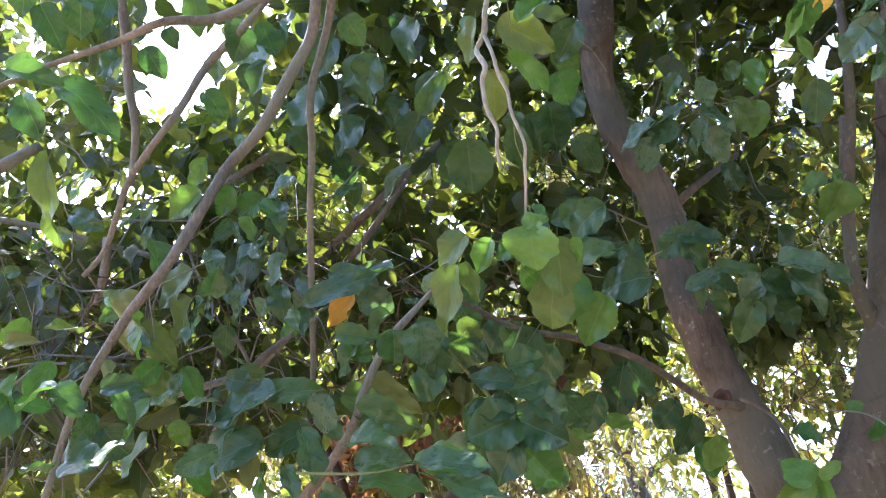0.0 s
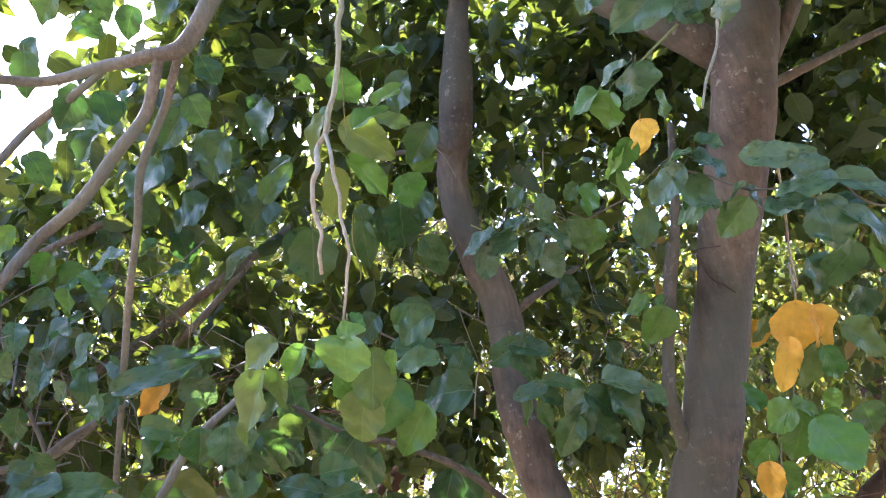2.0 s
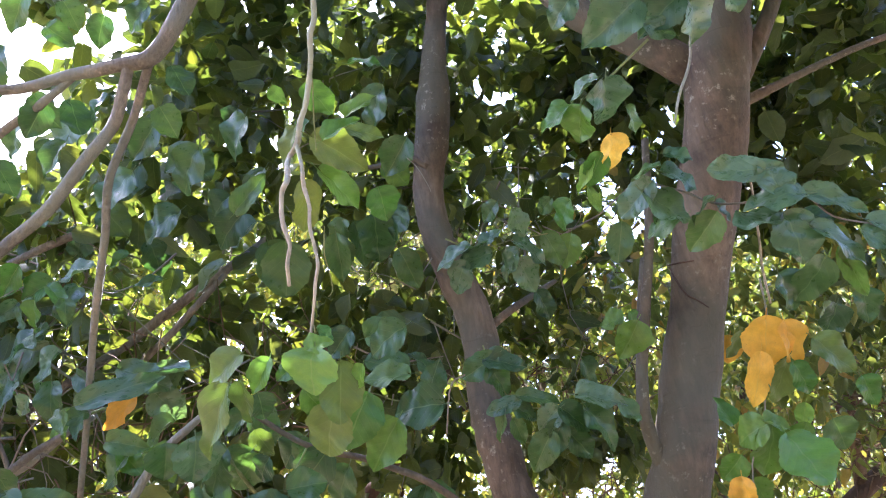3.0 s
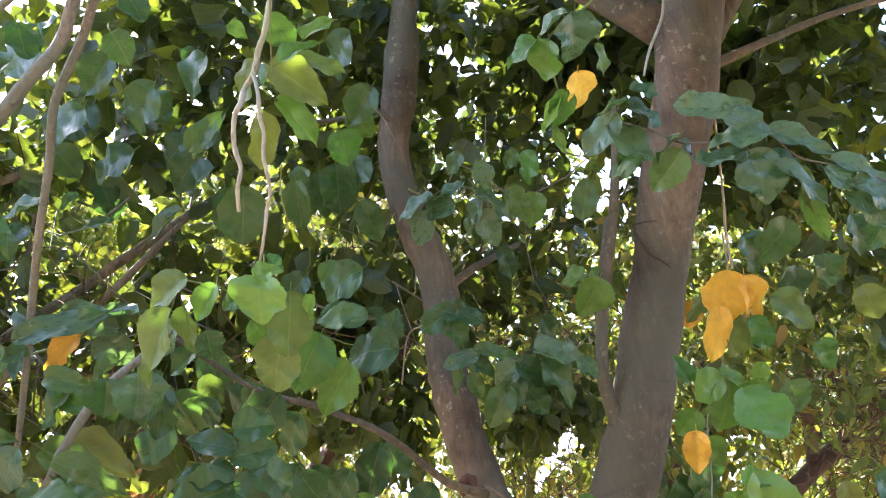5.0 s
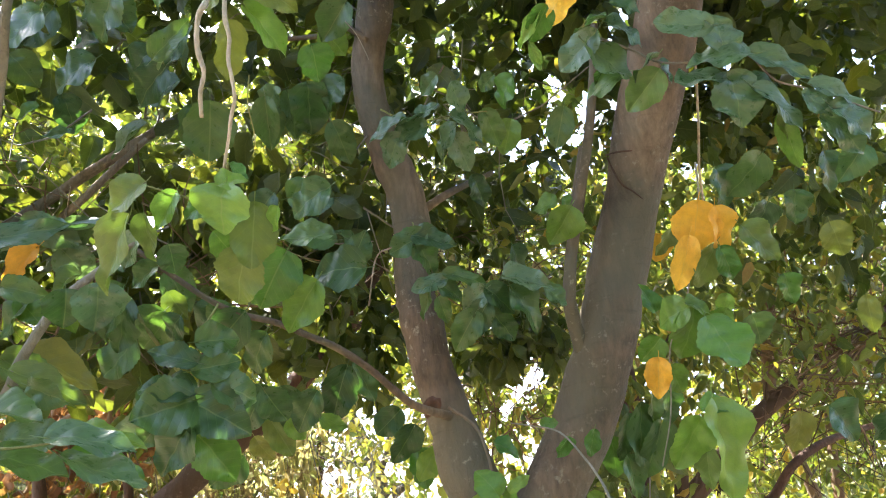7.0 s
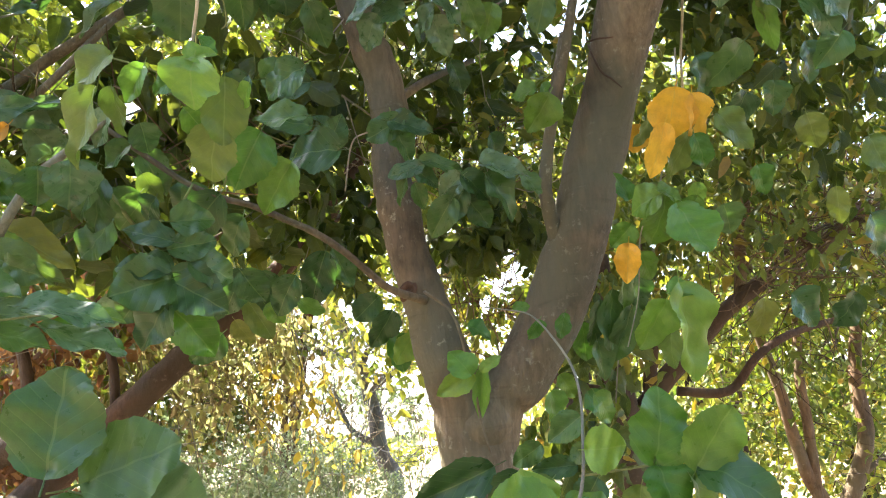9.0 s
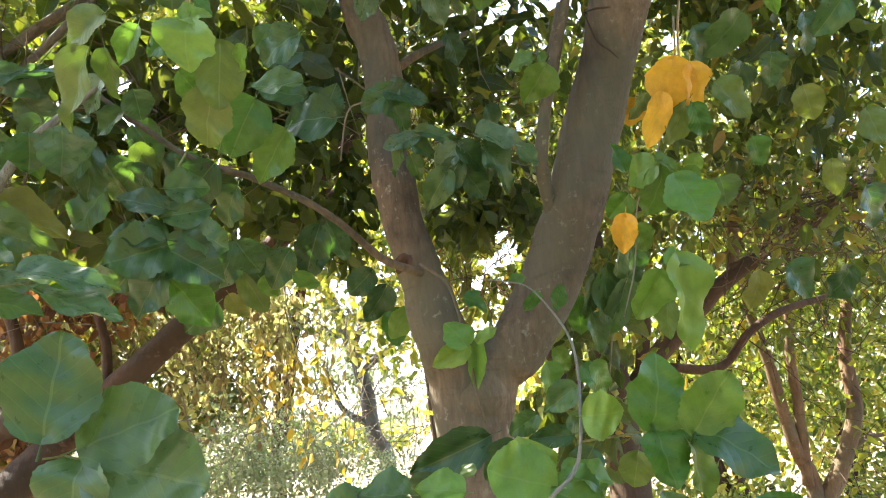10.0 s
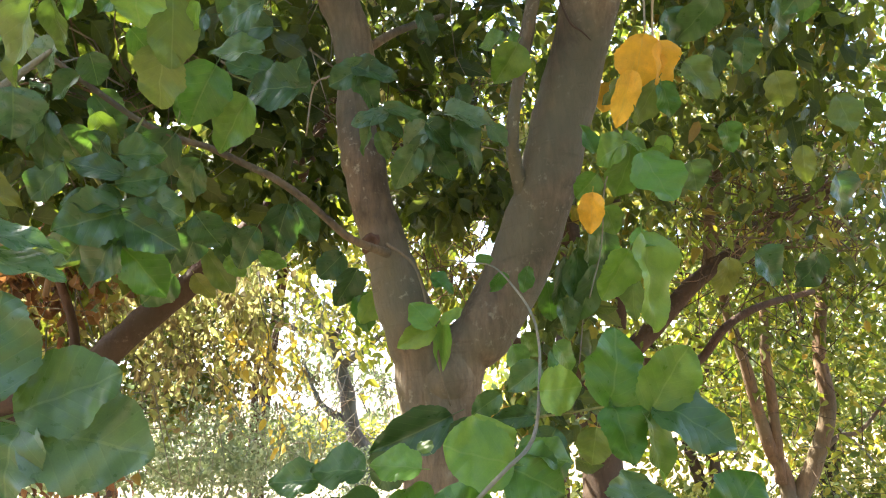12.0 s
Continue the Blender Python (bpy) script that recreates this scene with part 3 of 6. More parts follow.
def knot(centre, radius, way):
    """A branch scar: a raised ring about a sunken heart."""
    bm = bmesh.new()
    way = Vector(way).normalized()
    side = way.orthogonal().normalized()
    up = way.cross(side)
    rings = []
    for r, h in ((1.25, -0.25), (1.05, 0.12), (0.8, 0.25), (0.55, 0.1), (0.3, -0.1), (0.08, 0.05)):
        rings.append([bm.verts.new(Vector(centre) + (side * math.cos(a) + up * math.sin(a) * 0.75) * radius * r * (1 + 0.4 * noise.noise(Vector((1.6 * math.cos(a), 1.6 * math.sin(a), 2 * r)))) + way * radius * (h + 0.4 * noise.noise(Vector((5 * math.cos(a), 5 * math.sin(a), 3 * r))))) for a in [k * math.pi / 8 for k in range(16)]])
    for a, c in zip(rings, rings[1:]):
        for k in range(16):
            bm.faces.new((a[k], a[(k + 1) % 16], c[(k + 1) % 16], c[k]))
    bm.faces.new(rings[-1])
    return bm


part("knot", knot((0.737, 1.872, 1.891), 0.021, (-0.25, -1.0, 0.05)), RED_BARK, tree, "dark branch scar with a raised rim")
# dark crack lines in the limb's bark, modelled as thin dark tubes
limb("bark_line", [((1.198, 1.611, 2.473), 0.002), ((1.194, 1.554, 2.450), 0.003), ((1.223, 1.532, 2.444), 0.002)], RED_BARK, tree, sides=6)
limb("bark_line", [((1.201, 1.613, 2.468), 0.002), ((1.190, 1.582, 2.412), 0.003), ((1.204, 1.578, 2.371), 0.003), ((1.229, 1.575, 2.352), 0.0025), ((1.258, 1.582, 2.335), 0.0015)], RED_BARK, tree, sides=6)

# leaves on the overhanging branch
leaf(over, (-0.258, 1.301, 2.989), (-0.224, 1.320, 2.936), 0.058, 'g', 0)
leaf(over, (-0.334, 1.288, 2.996), (-0.372, 1.336, 2.927), 0.065, 'g', 0)
leaf(over, (-0.179, 1.315, 2.968), (-0.204, 1.353, 2.911), 0.061, 'g', 0)
leaf(over, (-0.083, 1.259, 2.950), (-0.138, 1.293, 2.915), 0.062, 'g', 0)
leaf(over, (-0.303, 1.358, 2.969), (-0.243, 1.364, 2.928), 0.054, 'g', 0)
leaf(over, (-0.386, 1.374, 2.921), (-0.418, 1.412, 2.865), 0.060, 'g', 0)
leaf(over, (-0.316, 1.389, 2.802), (-0.282, 1.418, 2.734), 0.067, 'g', 0)
leaf(over, (-0.255, 1.421, 2.814), (-0.233, 1.453, 2.745), 0.079, 'g', 0)
leaf(over, (-0.170, 1.370, 2.791), (-0.225, 1.408, 2.750), 0.065, 'g', 0)
leaf(over, (-0.368, 1.475, 2.791), (-0.394, 1.516, 2.728), 0.061, 'g', 0)
leaf(over, (-0.034, 1.323, 2.835), (0.001, 1.346, 2.776), 0.060, 'g', 0)
leaf(over, (-0.057, 1.349, 2.745), (-0.023, 1.372, 2.688), 0.065, 'g', 0)
leaf(over, (-0.294, 1.471, 2.743), (-0.319, 1.505, 2.692), 0.061, 'g', 0)
leaf(over, (-0.406, 1.488, 2.694), (-0.359, 1.508, 2.634), 0.065, 'g', 0)
leaf(over, (-0.692, 1.288, 2.814), (-0.657, 1.323, 2.725), 0.066, 'g', 0)
leaf(over, (-0.598, 1.262, 2.794), (-0.614, 1.295, 2.720), 0.063, 'g', 0)
leaf(over, (-0.374, 1.295, 2.807), (-0.370, 1.329, 2.724), 0.057, 'g', 0)
leaf(over, (-0.428, 1.295, 2.723), (-0.415, 1.312, 2.683), 0.038, 'g', 0)
leaf(over, (-0.493, 1.347, 2.721), (-0.464, 1.371, 2.660), 0.057, 'g', 0)
leaf(over, (-0.672, 1.352, 2.657), (-0.554, 1.390, 2.551), 0.092, 'g', 0)
leaf(over, (-0.768, 1.318, 2.686), (-0.654, 1.327, 2.649), 0.063, 'g', 0)
leaf(over, (-0.731, 1.431, 2.535), (-0.763, 1.511, 2.347), 0.062, 'o', 0)
leaf(over, (-0.407, 1.430, 2.402), (-0.483, 1.454, 2.357), 0.065, 'm', 0)
leaf(over, (-0.397, 1.441, 2.484), (-0.443, 1.465, 2.434), 0.044, 'm', 0)
leaf(over, (-0.753, 1.363, 2.644), (-0.730, 1.400, 2.552), 0.076, 'g', 0)
leaf(over, (-0.266, 1.285, 2.693), (-0.299, 1.313, 2.632), 0.063, 'g', 0)
leaf(over, (-0.236, 1.352, 2.651), (-0.281, 1.380, 2.590), 0.065, 'g', 0)
leaf(over, (-0.536, 1.319, 2.683), (-0.599, 1.333, 2.660), 0.055, 'g', 0)
leaf(over, (-0.557, 1.301, 2.838), (-0.591, 1.330, 2.774), 0.065, 'g', 0)
leaf(over, (-0.719, 1.259, 2.885), (-0.743, 1.297, 2.799), 0.076, 'g', 0)

leaf(over, (-0.183, 1.911, 2.994), (-0.249, 1.976, 2.912), 0.116, 'g', 0)
leaf(over, (-0.280, 1.969, 2.877), (-0.213, 1.983, 2.808), 0.098, 'g', 0)
leaf(over, (-0.028, 1.876, 3.018), (-0.126, 1.928, 2.982), 0.100, 'g', 0)
leaf(over, (-0.037, 1.850, 2.983), (0.021, 1.866, 2.917), 0.099, 'g', 0)
leaf(over, (0.162, 1.864, 2.943), (0.076, 1.935, 2.861), 0.063, 'p', 15)
leaf(over, (0.172, 1.929, 2.735), (0.221, 1.978, 2.611), 0.132, 'g', 0)
leaf(over, (0.134, 1.884, 2.777), (0.038, 1.934, 2.742), 0.101, 'g', 0)
leaf(over, (0.051, 2.009, 2.715), (-0.047, 2.075, 2.650), 0.071, 'p', 20)
leaf(over, (-0.215, 2.026, 2.762), (-0.277, 2.058, 2.739), 0.053, 'm', 0)
leaf(over, (0.415, 1.874, 2.765), (0.462, 1.917, 2.654), 0.101, 'g', 0)
leaf(over, (0.351, 1.882, 2.712), (0.390, 1.918, 2.617), 0.091, 'g', 0)
leaf(over, (0.547, 1.764, 2.746), (0.489, 1.811, 2.692), 0.098, 'g', 0)
leaf(over, (0.383, 1.866, 2.777), (0.361, 1.905, 2.717), 0.075, 'g', 0)
leaf(over, (0.529, 1.836, 2.654), (0.582, 1.872, 2.551), 0.082, 'g', 0)
leaf(over, (-0.074, 1.941, 2.946), (-0.127, 1.977, 2.911), 0.067, 'm', 0)
leaf(over, (0.159, 1.671, 2.791), (0.078, 1.736, 2.716), 0.056, 'p', 20, 0.25)
leaf(over, (0.213, 1.771, 2.646), (0.216, 1.852, 2.528), 0.130, 'g', 0, 0.25)
leaf(over, (0.457, 1.801, 2.747), (0.488, 1.877, 2.637), 0.140, 'g', 0, 0.25)
leaf(over, (0.345, 1.753, 2.659), (0.364, 1.828, 2.552), 0.077, 'g', 0, 0.25)
leaf(over, (0.517, 1.852, 2.439), (0.405, 1.880, 2.442), 0.084, 'g', 0, 0.25)
leaf(over, (0.524, 1.896, 2.339), (0.410, 1.917, 2.358), 0.087, 'g', 0, 0.25)
leaf(over, (0.101, 1.811, 2.766), (0.019, 1.866, 2.693), 0.097, 'g', 0, 0.25)
leaf(over, (-0.164, 1.688, 2.808), (-0.238, 1.739, 2.733), 0.111, 'g', 0, 0.25)
leaf(over, (-0.003, 1.662, 2.872), (-0.068, 1.734, 2.784), 0.111, 'g', 0, 0.25)
leaf(over, (0.113, 1.638, 2.955), (0.046, 1.710, 2.881), 0.113, 'g', 0, 0.25)
leaf(over, (0.541, 1.644, 2.897), (0.489, 1.726, 2.825), 0.097, 'g', 0, 0.25)
leaf(over, (0.478, 1.574, 3.020), (0.427, 1.668, 2.943), 0.097, 'g', 0, 0.25)
leaf(over, (-0.109, 1.654, 2.941), (-0.174, 1.718, 2.865), 0.097, 'g', 0, 0.25)
leaf(over, (-0.060, 1.799, 2.764), (-0.163, 1.831, 2.711), 0.097, 'g', 0, 0.25)
leaf(over, (0.612, 1.943, 2.309), (0.555, 1.928, 2.402), 0.063, 'g', 0, 0.25)
leaf(over, (0.066, 1.879, 2.863), (-0.008, 1.927, 2.818), 0.099, 'g', 0)
leaf(over, (-0.163, 2.042, 2.810), (-0.124, 2.076, 2.721), 0.093, 'g', 0)
leaf(over, (-0.338, 2.036, 2.854), (-0.382, 2.091, 2.777), 0.091, 'p', 0)
leaf(over, (0.093, 1.744, 3.069), (0.064, 1.777, 3.025), 0.073, 'g', 0)
leaf(over, (0.289, 1.759, 3.041), (0.229, 1.797, 3.007), 0.075, 'm', 0)
leaf(over, (-0.339, 1.864, 3.148), (-0.397, 1.923, 3.073), 0.148, 'p', 0)
leaf(over, (0.505, 1.769, 2.908), (0.566, 1.782, 2.844), 0.084, 'm', 0)

# pale hanging twig and its leaves
hang = limb("twig", [((0.271, 0.983, 2.967), 0.0062), ((0.251, 1.049, 2.818), 0.0062), ((0.251, 1.081, 2.760), 0.0056), ((0.243, 1.098, 2.732), 0.0062), ((0.243, 1.125, 2.684), 0.0055), ((0.233, 1.164, 2.618), 0.006), ((0.221, 1.185, 2.586), 0.0058), ((0.215, 1.206, 2.551), 0.0072), ((0.197, 1.225, 2.526), 0.0052), ((0.188, 1.108, 2.402), 0.0055), ((0.177, 1.106, 2.369), 0.0042), ((0.177, 1.111, 2.318), 0.0046), ((0.187, 1.109, 2.273), 0.0036), ((0.182, 1.117, 2.240), 0.0038), ((0.185, 1.134, 2.208), 0.003)], PALE_TWIG, tree, "pale bare hanging twig", sides=8, rough=0.12)
limb("twig", [((0.214, 1.207, 2.549), 0.0046), ((0.220, 1.191, 2.490), 0.004), ((0.221, 1.176, 2.431), 0.0044), ((0.227, 1.157, 2.378), 0.0034), ((0.225, 1.149, 2.328), 0.0036), ((0.233, 1.133, 2.252), 0.0028), ((0.228, 1.143, 2.215), 0.0031), ((0.223, 1.157, 2.170), 0.0026), ((0.212, 1.186, 2.102), 0.0024)], PALE_TWIG, tree, "pale bare hanging twig", sides=8, rough=0.12)
leaf(hang, (0.245, 1.183, 2.547), (0.358, 1.218, 2.504), 0.077, 'o', 0, 0.25)
leaf(hang, (0.257, 1.223, 2.498), (0.352, 1.264, 2.446), 0.073, 'm', 0, 0.25)
leaf(hang, (0.232, 1.321, 2.538), (0.248, 1.395, 2.451), 0.073, 'o', 0, 0.25, 7)
leaf(hang, (0.289, 1.207, 2.590), (0.398, 1.207, 2.586), 0.045, 'o', 10, 0.25)
leaf(hang, (0.222, 1.331, 2.683), (0.186, 1.401, 2.616), 0.062, 'o', 15, 0.25)
leaf(hang, (0.251, 1.047, 2.442), (0.307, 1.021, 2.478), 0.044, 'm', 0, 0.25)
leaf(hang, (0.287, 1.017, 2.470), (0.330, 0.987, 2.507), 0.040, 'm', 0, 0.25)
leaf(hang, (0.244, 1.294, 2.772), (0.303, 1.309, 2.715), 0.072, 'm', 0)
leaf(hang, (0.339, 1.239, 2.792), (0.411, 1.219, 2.793), 0.052, 'm', 5)
leaf(hang, (0.421, 1.499, 2.640), (0.449, 1.530, 2.571), 0.086, 'm', 0)
leaf(hang, (0.175, 1.399, 2.850), (0.210, 1.407, 2.817), 0.037, 'l', 25)
leaf(hang, (0.092, 1.561, 2.618), (0.158, 1.503, 2.691), 0.056, 'g', 27.5)
pale = limb("twig", [((0.224, 1.152, 2.144), 0.0020), ((0.221, 1.171, 2.112), 0.0018), ((0.195, 1.184, 2.089), 0.0017), ((0.152, 1.178, 2.099), 0.0015), ((0.106, 1.171, 2.108), 0.0014)], GREEN_TWIG, tree, sides=6)
leaf(pale, (0.220, 1.145, 2.097), (0.199, 1.155, 2.035), 0.098, 'l', 0, 0.25)
leaf(pale, (0.209, 1.143, 2.101), (0.253, 1.140, 2.122), 0.041, 'l', 0, 0.25)
leaf(pale, (0.107, 1.143, 2.096), (0.055, 1.169, 2.061), 0.058, 'o', 0, 0.25)
leaf(pale, (0.150, 1.169, 2.096), (0.121, 1.203, 2.049), 0.043, 'l', 10, 0.25)
leaf(pale, (0.264, 1.182, 2.087), (0.263, 1.233, 2.001), 0.074, 'o', 0, 0.25)
leaf(pale, (0.256, 1.231, 2.032), (0.231, 1.276, 1.954), 0.081, 'o', 0, 0.25)
leaf(pale, (0.299, 1.171, 2.078), (0.283, 1.201, 2.045), 0.034, 'l', 20, 0.25)
leaf(pale, (0.087, 1.166, 2.050), (0.036, 1.215, 1.953), 0.063, 'o', 0, 0.25)
leaf(pale, (0.107, 1.192, 2.069), (0.114, 1.234, 2.004), 0.038, 'o', 25, 0.25)
leaf(pale, (0.195, 1.192, 2.095), (0.155, 1.213, 2.076), 0.038, 'm', 0, 0.25)
leaf(pale, (0.207, 1.250, 2.069), (0.244, 1.275, 2.034), 0.049, 'm', 0, 0.25)
leaf(pale, (0.227, 1.154, 2.140), (0.253, 1.172, 2.126), 0.029, 'm', 10, 0.25)
round_twig = limb("twig", [((0.281, 1.539, 2.043), 0.0020), ((0.300, 1.516, 2.097), 0.0018), ((0.349, 1.495, 2.136), 0.0017), ((0.410, 1.494, 2.117), 0.0015), ((0.499, 1.483, 2.103), 0.0014)], GREEN_TWIG, tree, sides=6)
leaf(round_twig, (0.344, 1.458, 2.120), (0.290, 1.483, 2.020), 0.102, 'm', 0, 0.25)
leaf(round_twig, (0.402, 1.473, 2.066), (0.341, 1.524, 1.978), 0.090, 'm', 0, 0.25)
leaf(round_twig, (0.427, 1.432, 2.150), (0.329, 1.454, 2.157), 0.058, 'g', 0, 0.6)
leaf(round_twig, (0.491, 1.447, 2.088), (0.393, 1.473, 2.096), 0.093, 'g', 0, 0.25)
leaf(round_twig, (0.430, 1.435, 2.254), (0.351, 1.477, 2.219), 0.077, 'g', 0, 0.25)
leaf(round_twig, (0.016, 1.482, 2.065), (0.020, 1.521, 1.988), 0.097, 'p', 0, 0.25)
leaf(round_twig, (-0.039, 1.517, 2.067), (-0.039, 1.551, 2.004), 0.079, 'g', 0, 0.25)
leaf(round_twig, (0.080, 1.507, 2.174), (0.048, 1.541, 2.115), 0.072, 'p', 0, 0.25)
leaf(round_twig, (0.321, 1.532, 2.108), (0.278, 1.567, 2.055), 0.060, 'm', 0, 0.25)
leaf(round_twig, (0.133, 1.508, 2.154), (0.150, 1.540, 2.106), 0.060, 'g', 10, 0.25)
leaf(round_twig, (0.365, 1.520, 2.270), (0.444, 1.490, 2.285), 0.076, 'g', 0)
leaf(round_twig, (0.346, 1.660, 2.346), (0.293, 1.703, 2.294), 0.071, 'g', 0)
leaf(round_twig, (0.517, 1.662, 2.182), (0.545, 1.618, 2.247), 0.065, 'g', 15)
low_twig = limb("twig", [((0.178, 1.854, 1.959), 0.005), ((0.082, 1.728, 2.066), 0.004), ((0.060, 1.667, 2.102), 0.003)], GREEN_TWIG, tree, sides=6)
leaf(low_twig, (0.054, 1.639, 2.092), (0.026, 1.701, 1.994), 0.098, 'g', 0)
leaf(low_twig, (0.278, 1.672, 2.070), (0.201, 1.736, 1.991), 0.095, 'g', 0)
leaf(low_twig, (0.364, 2.148, 2.018), (0.305, 2.188, 1.906), 0.088, 'g', 0, 0.25)
leaf(low_twig, (0.418, 2.223, 2.028), (0.474, 2.256, 1.898), 0.094, 'g', 0, 0.25)
leaf(low_twig, (0.500, 2.138, 1.995), (0.441, 2.178, 1.897), 0.084, 'g', 0, 0.25)
leaf(low_twig, (0.590, 2.157, 2.064), (0.541, 2.211, 1.922), 0.103, 'g', 0, 0.25)
leaf(low_twig, (0.384, 2.282, 1.968), (0.456, 2.307, 1.857), 0.079, 'o', 15, 0.25)
leaf(low_twig, (0.326, 2.306, 2.014), (0.261, 2.343, 1.904), 0.090, 'g', 0, 0.25)
leaf(low_twig, (0.514, 2.150, 1.935), (0.580, 2.159, 1.888), 0.049, 'l', 20, 0.25)
leaf(low_twig, (0.431, 2.213, 1.935), (0.482, 2.227, 1.886), 0.057, 'l', -15, 0.25)
leaf(low_twig, (0.624, 2.197, 2.085), (0.678, 2.223, 1.981), 0.075, 'g', 0, 0.25)
leaf(low_twig, (0.358, 2.375, 1.923), (0.404, 2.395, 1.847), 0.064, 'o', 10, 0.25)
leaf(low_twig, (0.797, 2.394, 1.983), (0.729, 2.434, 1.917), 0.093, 'g', 0, 0.25)
leaf(low_twig, (0.837, 2.394, 1.931), (0.780, 2.438, 1.818), 0.093, 'g', 0, 0.25)
leaf(low_twig, (0.859, 2.442, 1.862), (0.894, 2.458, 1.743), 0.098, 'm', 0, 0.25)
leaf(low_twig, (0.902, 2.387, 1.860), (0.847, 2.427, 1.770), 0.082, 'l', -20, 0.25)
leaf(low_twig, (0.282, 2.354, 2.037), (0.221, 2.376, 1.993), 0.089, 'g', -15, 0.25)
leaf(low_twig, (0.130, 1.721, 2.085), (0.080, 1.774, 2.015), 0.081, 'g', -10)
leaf(low_twig, (0.337, 1.796, 2.060), (0.296, 1.849, 1.984), 0.085, 'g', 5)
leaf(low_twig, (0.121, 1.891, 2.241), (0.188, 1.918, 2.158), 0.090, 'g', 0)
leaf(low_twig, (0.241, 1.870, 2.155), (0.172, 1.917, 2.103), 0.088, 'g', 0)
orange = limb("twig", [((-0.071, 1.870, 2.379), 0.004), ((-0.153, 1.911, 2.310), 0.004), ((-0.259, 1.873, 2.250), 0.003)], GREEN_TWIG, tree, sides=6)
leaf(orange, (-0.131, 1.727, 2.235), (-0.210, 1.778, 2.181), 0.056, 'y', 5)
leaf(orange, (-0.277, 1.875, 2.254), (-0.366, 1.919, 2.219), 0.062, 'l', 15)
leaf(orange, (-0.188, 1.864, 2.358), (-0.065, 1.861, 2.302), 0.077, 'p', 25)
leaf(orange, (-0.051, 1.879, 2.363), (-0.159, 1.935, 2.313), 0.078, 'p', -27.5)
leaf(orange, (-0.039, 1.850, 2.337), (-0.259, 1.911, 2.335), 0.085, 'p', 30)
leaf(orange, (-0.253, 1.953, 2.346), (-0.324, 2.002, 2.293), 0.076, 'p', 0)
leaf(orange, (-0.112, 1.902, 2.305), (-0.045, 1.923, 2.235), 0.090, 'p', 10)
leaf(orange, (-0.361, 1.854, 2.463), (-0.497, 1.915, 2.418), 0.082, 'p', 22.5)
leaf(orange, (-0.381, 1.909, 2.473), (-0.459, 1.988, 2.366), 0.096, 'p', 15)
leaf(orange, (-0.434, 1.927, 2.393), (-0.515, 1.964, 2.367), 0.078, 'p', -20)
leaf(orange, (-0.261, 1.811, 2.609), (-0.358, 1.844, 2.598), 0.075, 'p', 25)
leaf(orange, (-0.351, 1.818, 2.576), (-0.434, 1.859, 2.545), 0.076, 'm', 10)
leaf(orange, (-0.386, 1.825, 2.527), (-0.401, 1.862, 2.468), 0.059, 'l', 0)
leaf(orange, (-0.316, 1.855, 2.538), (-0.331, 1.892, 2.478), 0.075, 'p', 0)
leaf(orange, (-0.428, 1.805, 2.612), (-0.484, 1.856, 2.546), 0.066, 'm', 0)

# thin hanging stems
limb("twig", [((0.277, 1.398, 2.479), 0.0014), ((0.276, 1.430, 2.431), 0.0014), ((0.289, 1.456, 2.387), 0.0014), ((0.292, 1.471, 2.360), 0.0014), ((0.283, 1.478, 2.350), 0.0014)], GREEN_TWIG, tree, sides=6)
limb("twig", [((0.229, 0.977, 2.516), 0.0012), ((0.232, 1.024, 2.469), 0.0012), ((0.236, 1.061, 2.428), 0.0012)], GREEN_TWIG, tree, sides=6)
limb("twig", [((1.523, 1.679, 2.381), 0.0035), ((1.506, 1.639, 2.474), 0.0035), ((1.494, 1.589, 2.563), 0.0035), ((1.451, 1.469, 2.763), 0.0035)], PALE_TWIG, tree, sides=6)
limb("twig", [((0.529, 1.610, 2.813), 0.0012), ((0.559, 1.624, 2.787), 0.0012), ((0.587, 1.647, 2.747), 0.0012), ((0.593, 1.654, 2.735), 0.0012)], TWIG_BARK, tree, sides=6)
limb("twig", [((1.450, 2.002, 1.930), 0.0020), ((1.428, 2.052, 1.736), 0.0020), ((1.405, 2.080, 1.575), 0.0020)], TWIG_BARK, tree, sides=6)
limb("twig", [((0.558, 1.703, 2.095), 0.0022), ((0.572, 1.660, 2.194), 0.0022), ((0.606, 1.642, 2.215), 0.0022)], TWIG_BARK, tree, sides=6)

# sprays on the sinuous limb
spray_a = limb("twig", [((0.607, 1.635, 2.578), 0.0022), ((0.663, 1.635, 2.551), 0.0020), ((0.717, 1.620, 2.544), 0.0018), ((0.779, 1.593, 2.550), 0.0017), ((0.855, 1.561, 2.547), 0.0015)], GREEN_TWIG, tree, sides=6)
leaf(spray_a, (0.654, 1.600, 2.532), (0.567, 1.654, 2.506), 0.063, 'p', 0, 0.25, 0)
leaf(spray_a, (0.707, 1.595, 2.512), (0.634, 1.640, 2.497), 0.072, 'p', 0, 0.25, 2)
leaf(spray_a, (0.647, 1.622, 2.500), (0.612, 1.679, 2.439), 0.072, 'p', 0, 0.25, 7)
leaf(spray_a, (0.701, 1.583, 2.534), (0.633, 1.616, 2.538), 0.040, 'p', 20, 0.25, 5)
leaf(spray_a, (0.688, 1.588, 2.533), (0.728, 1.562, 2.570), 0.046, 'p', 0, 0.25, 0)
leaf(spray_a, (0.755, 1.523, 2.592), (0.787, 1.560, 2.537), 0.072, 'p', 0, 0.25, 2)
leaf(spray_a, (0.761, 1.564, 2.528), (0.856, 1.566, 2.479), 0.072, 'p', 0, 0.25, 7)
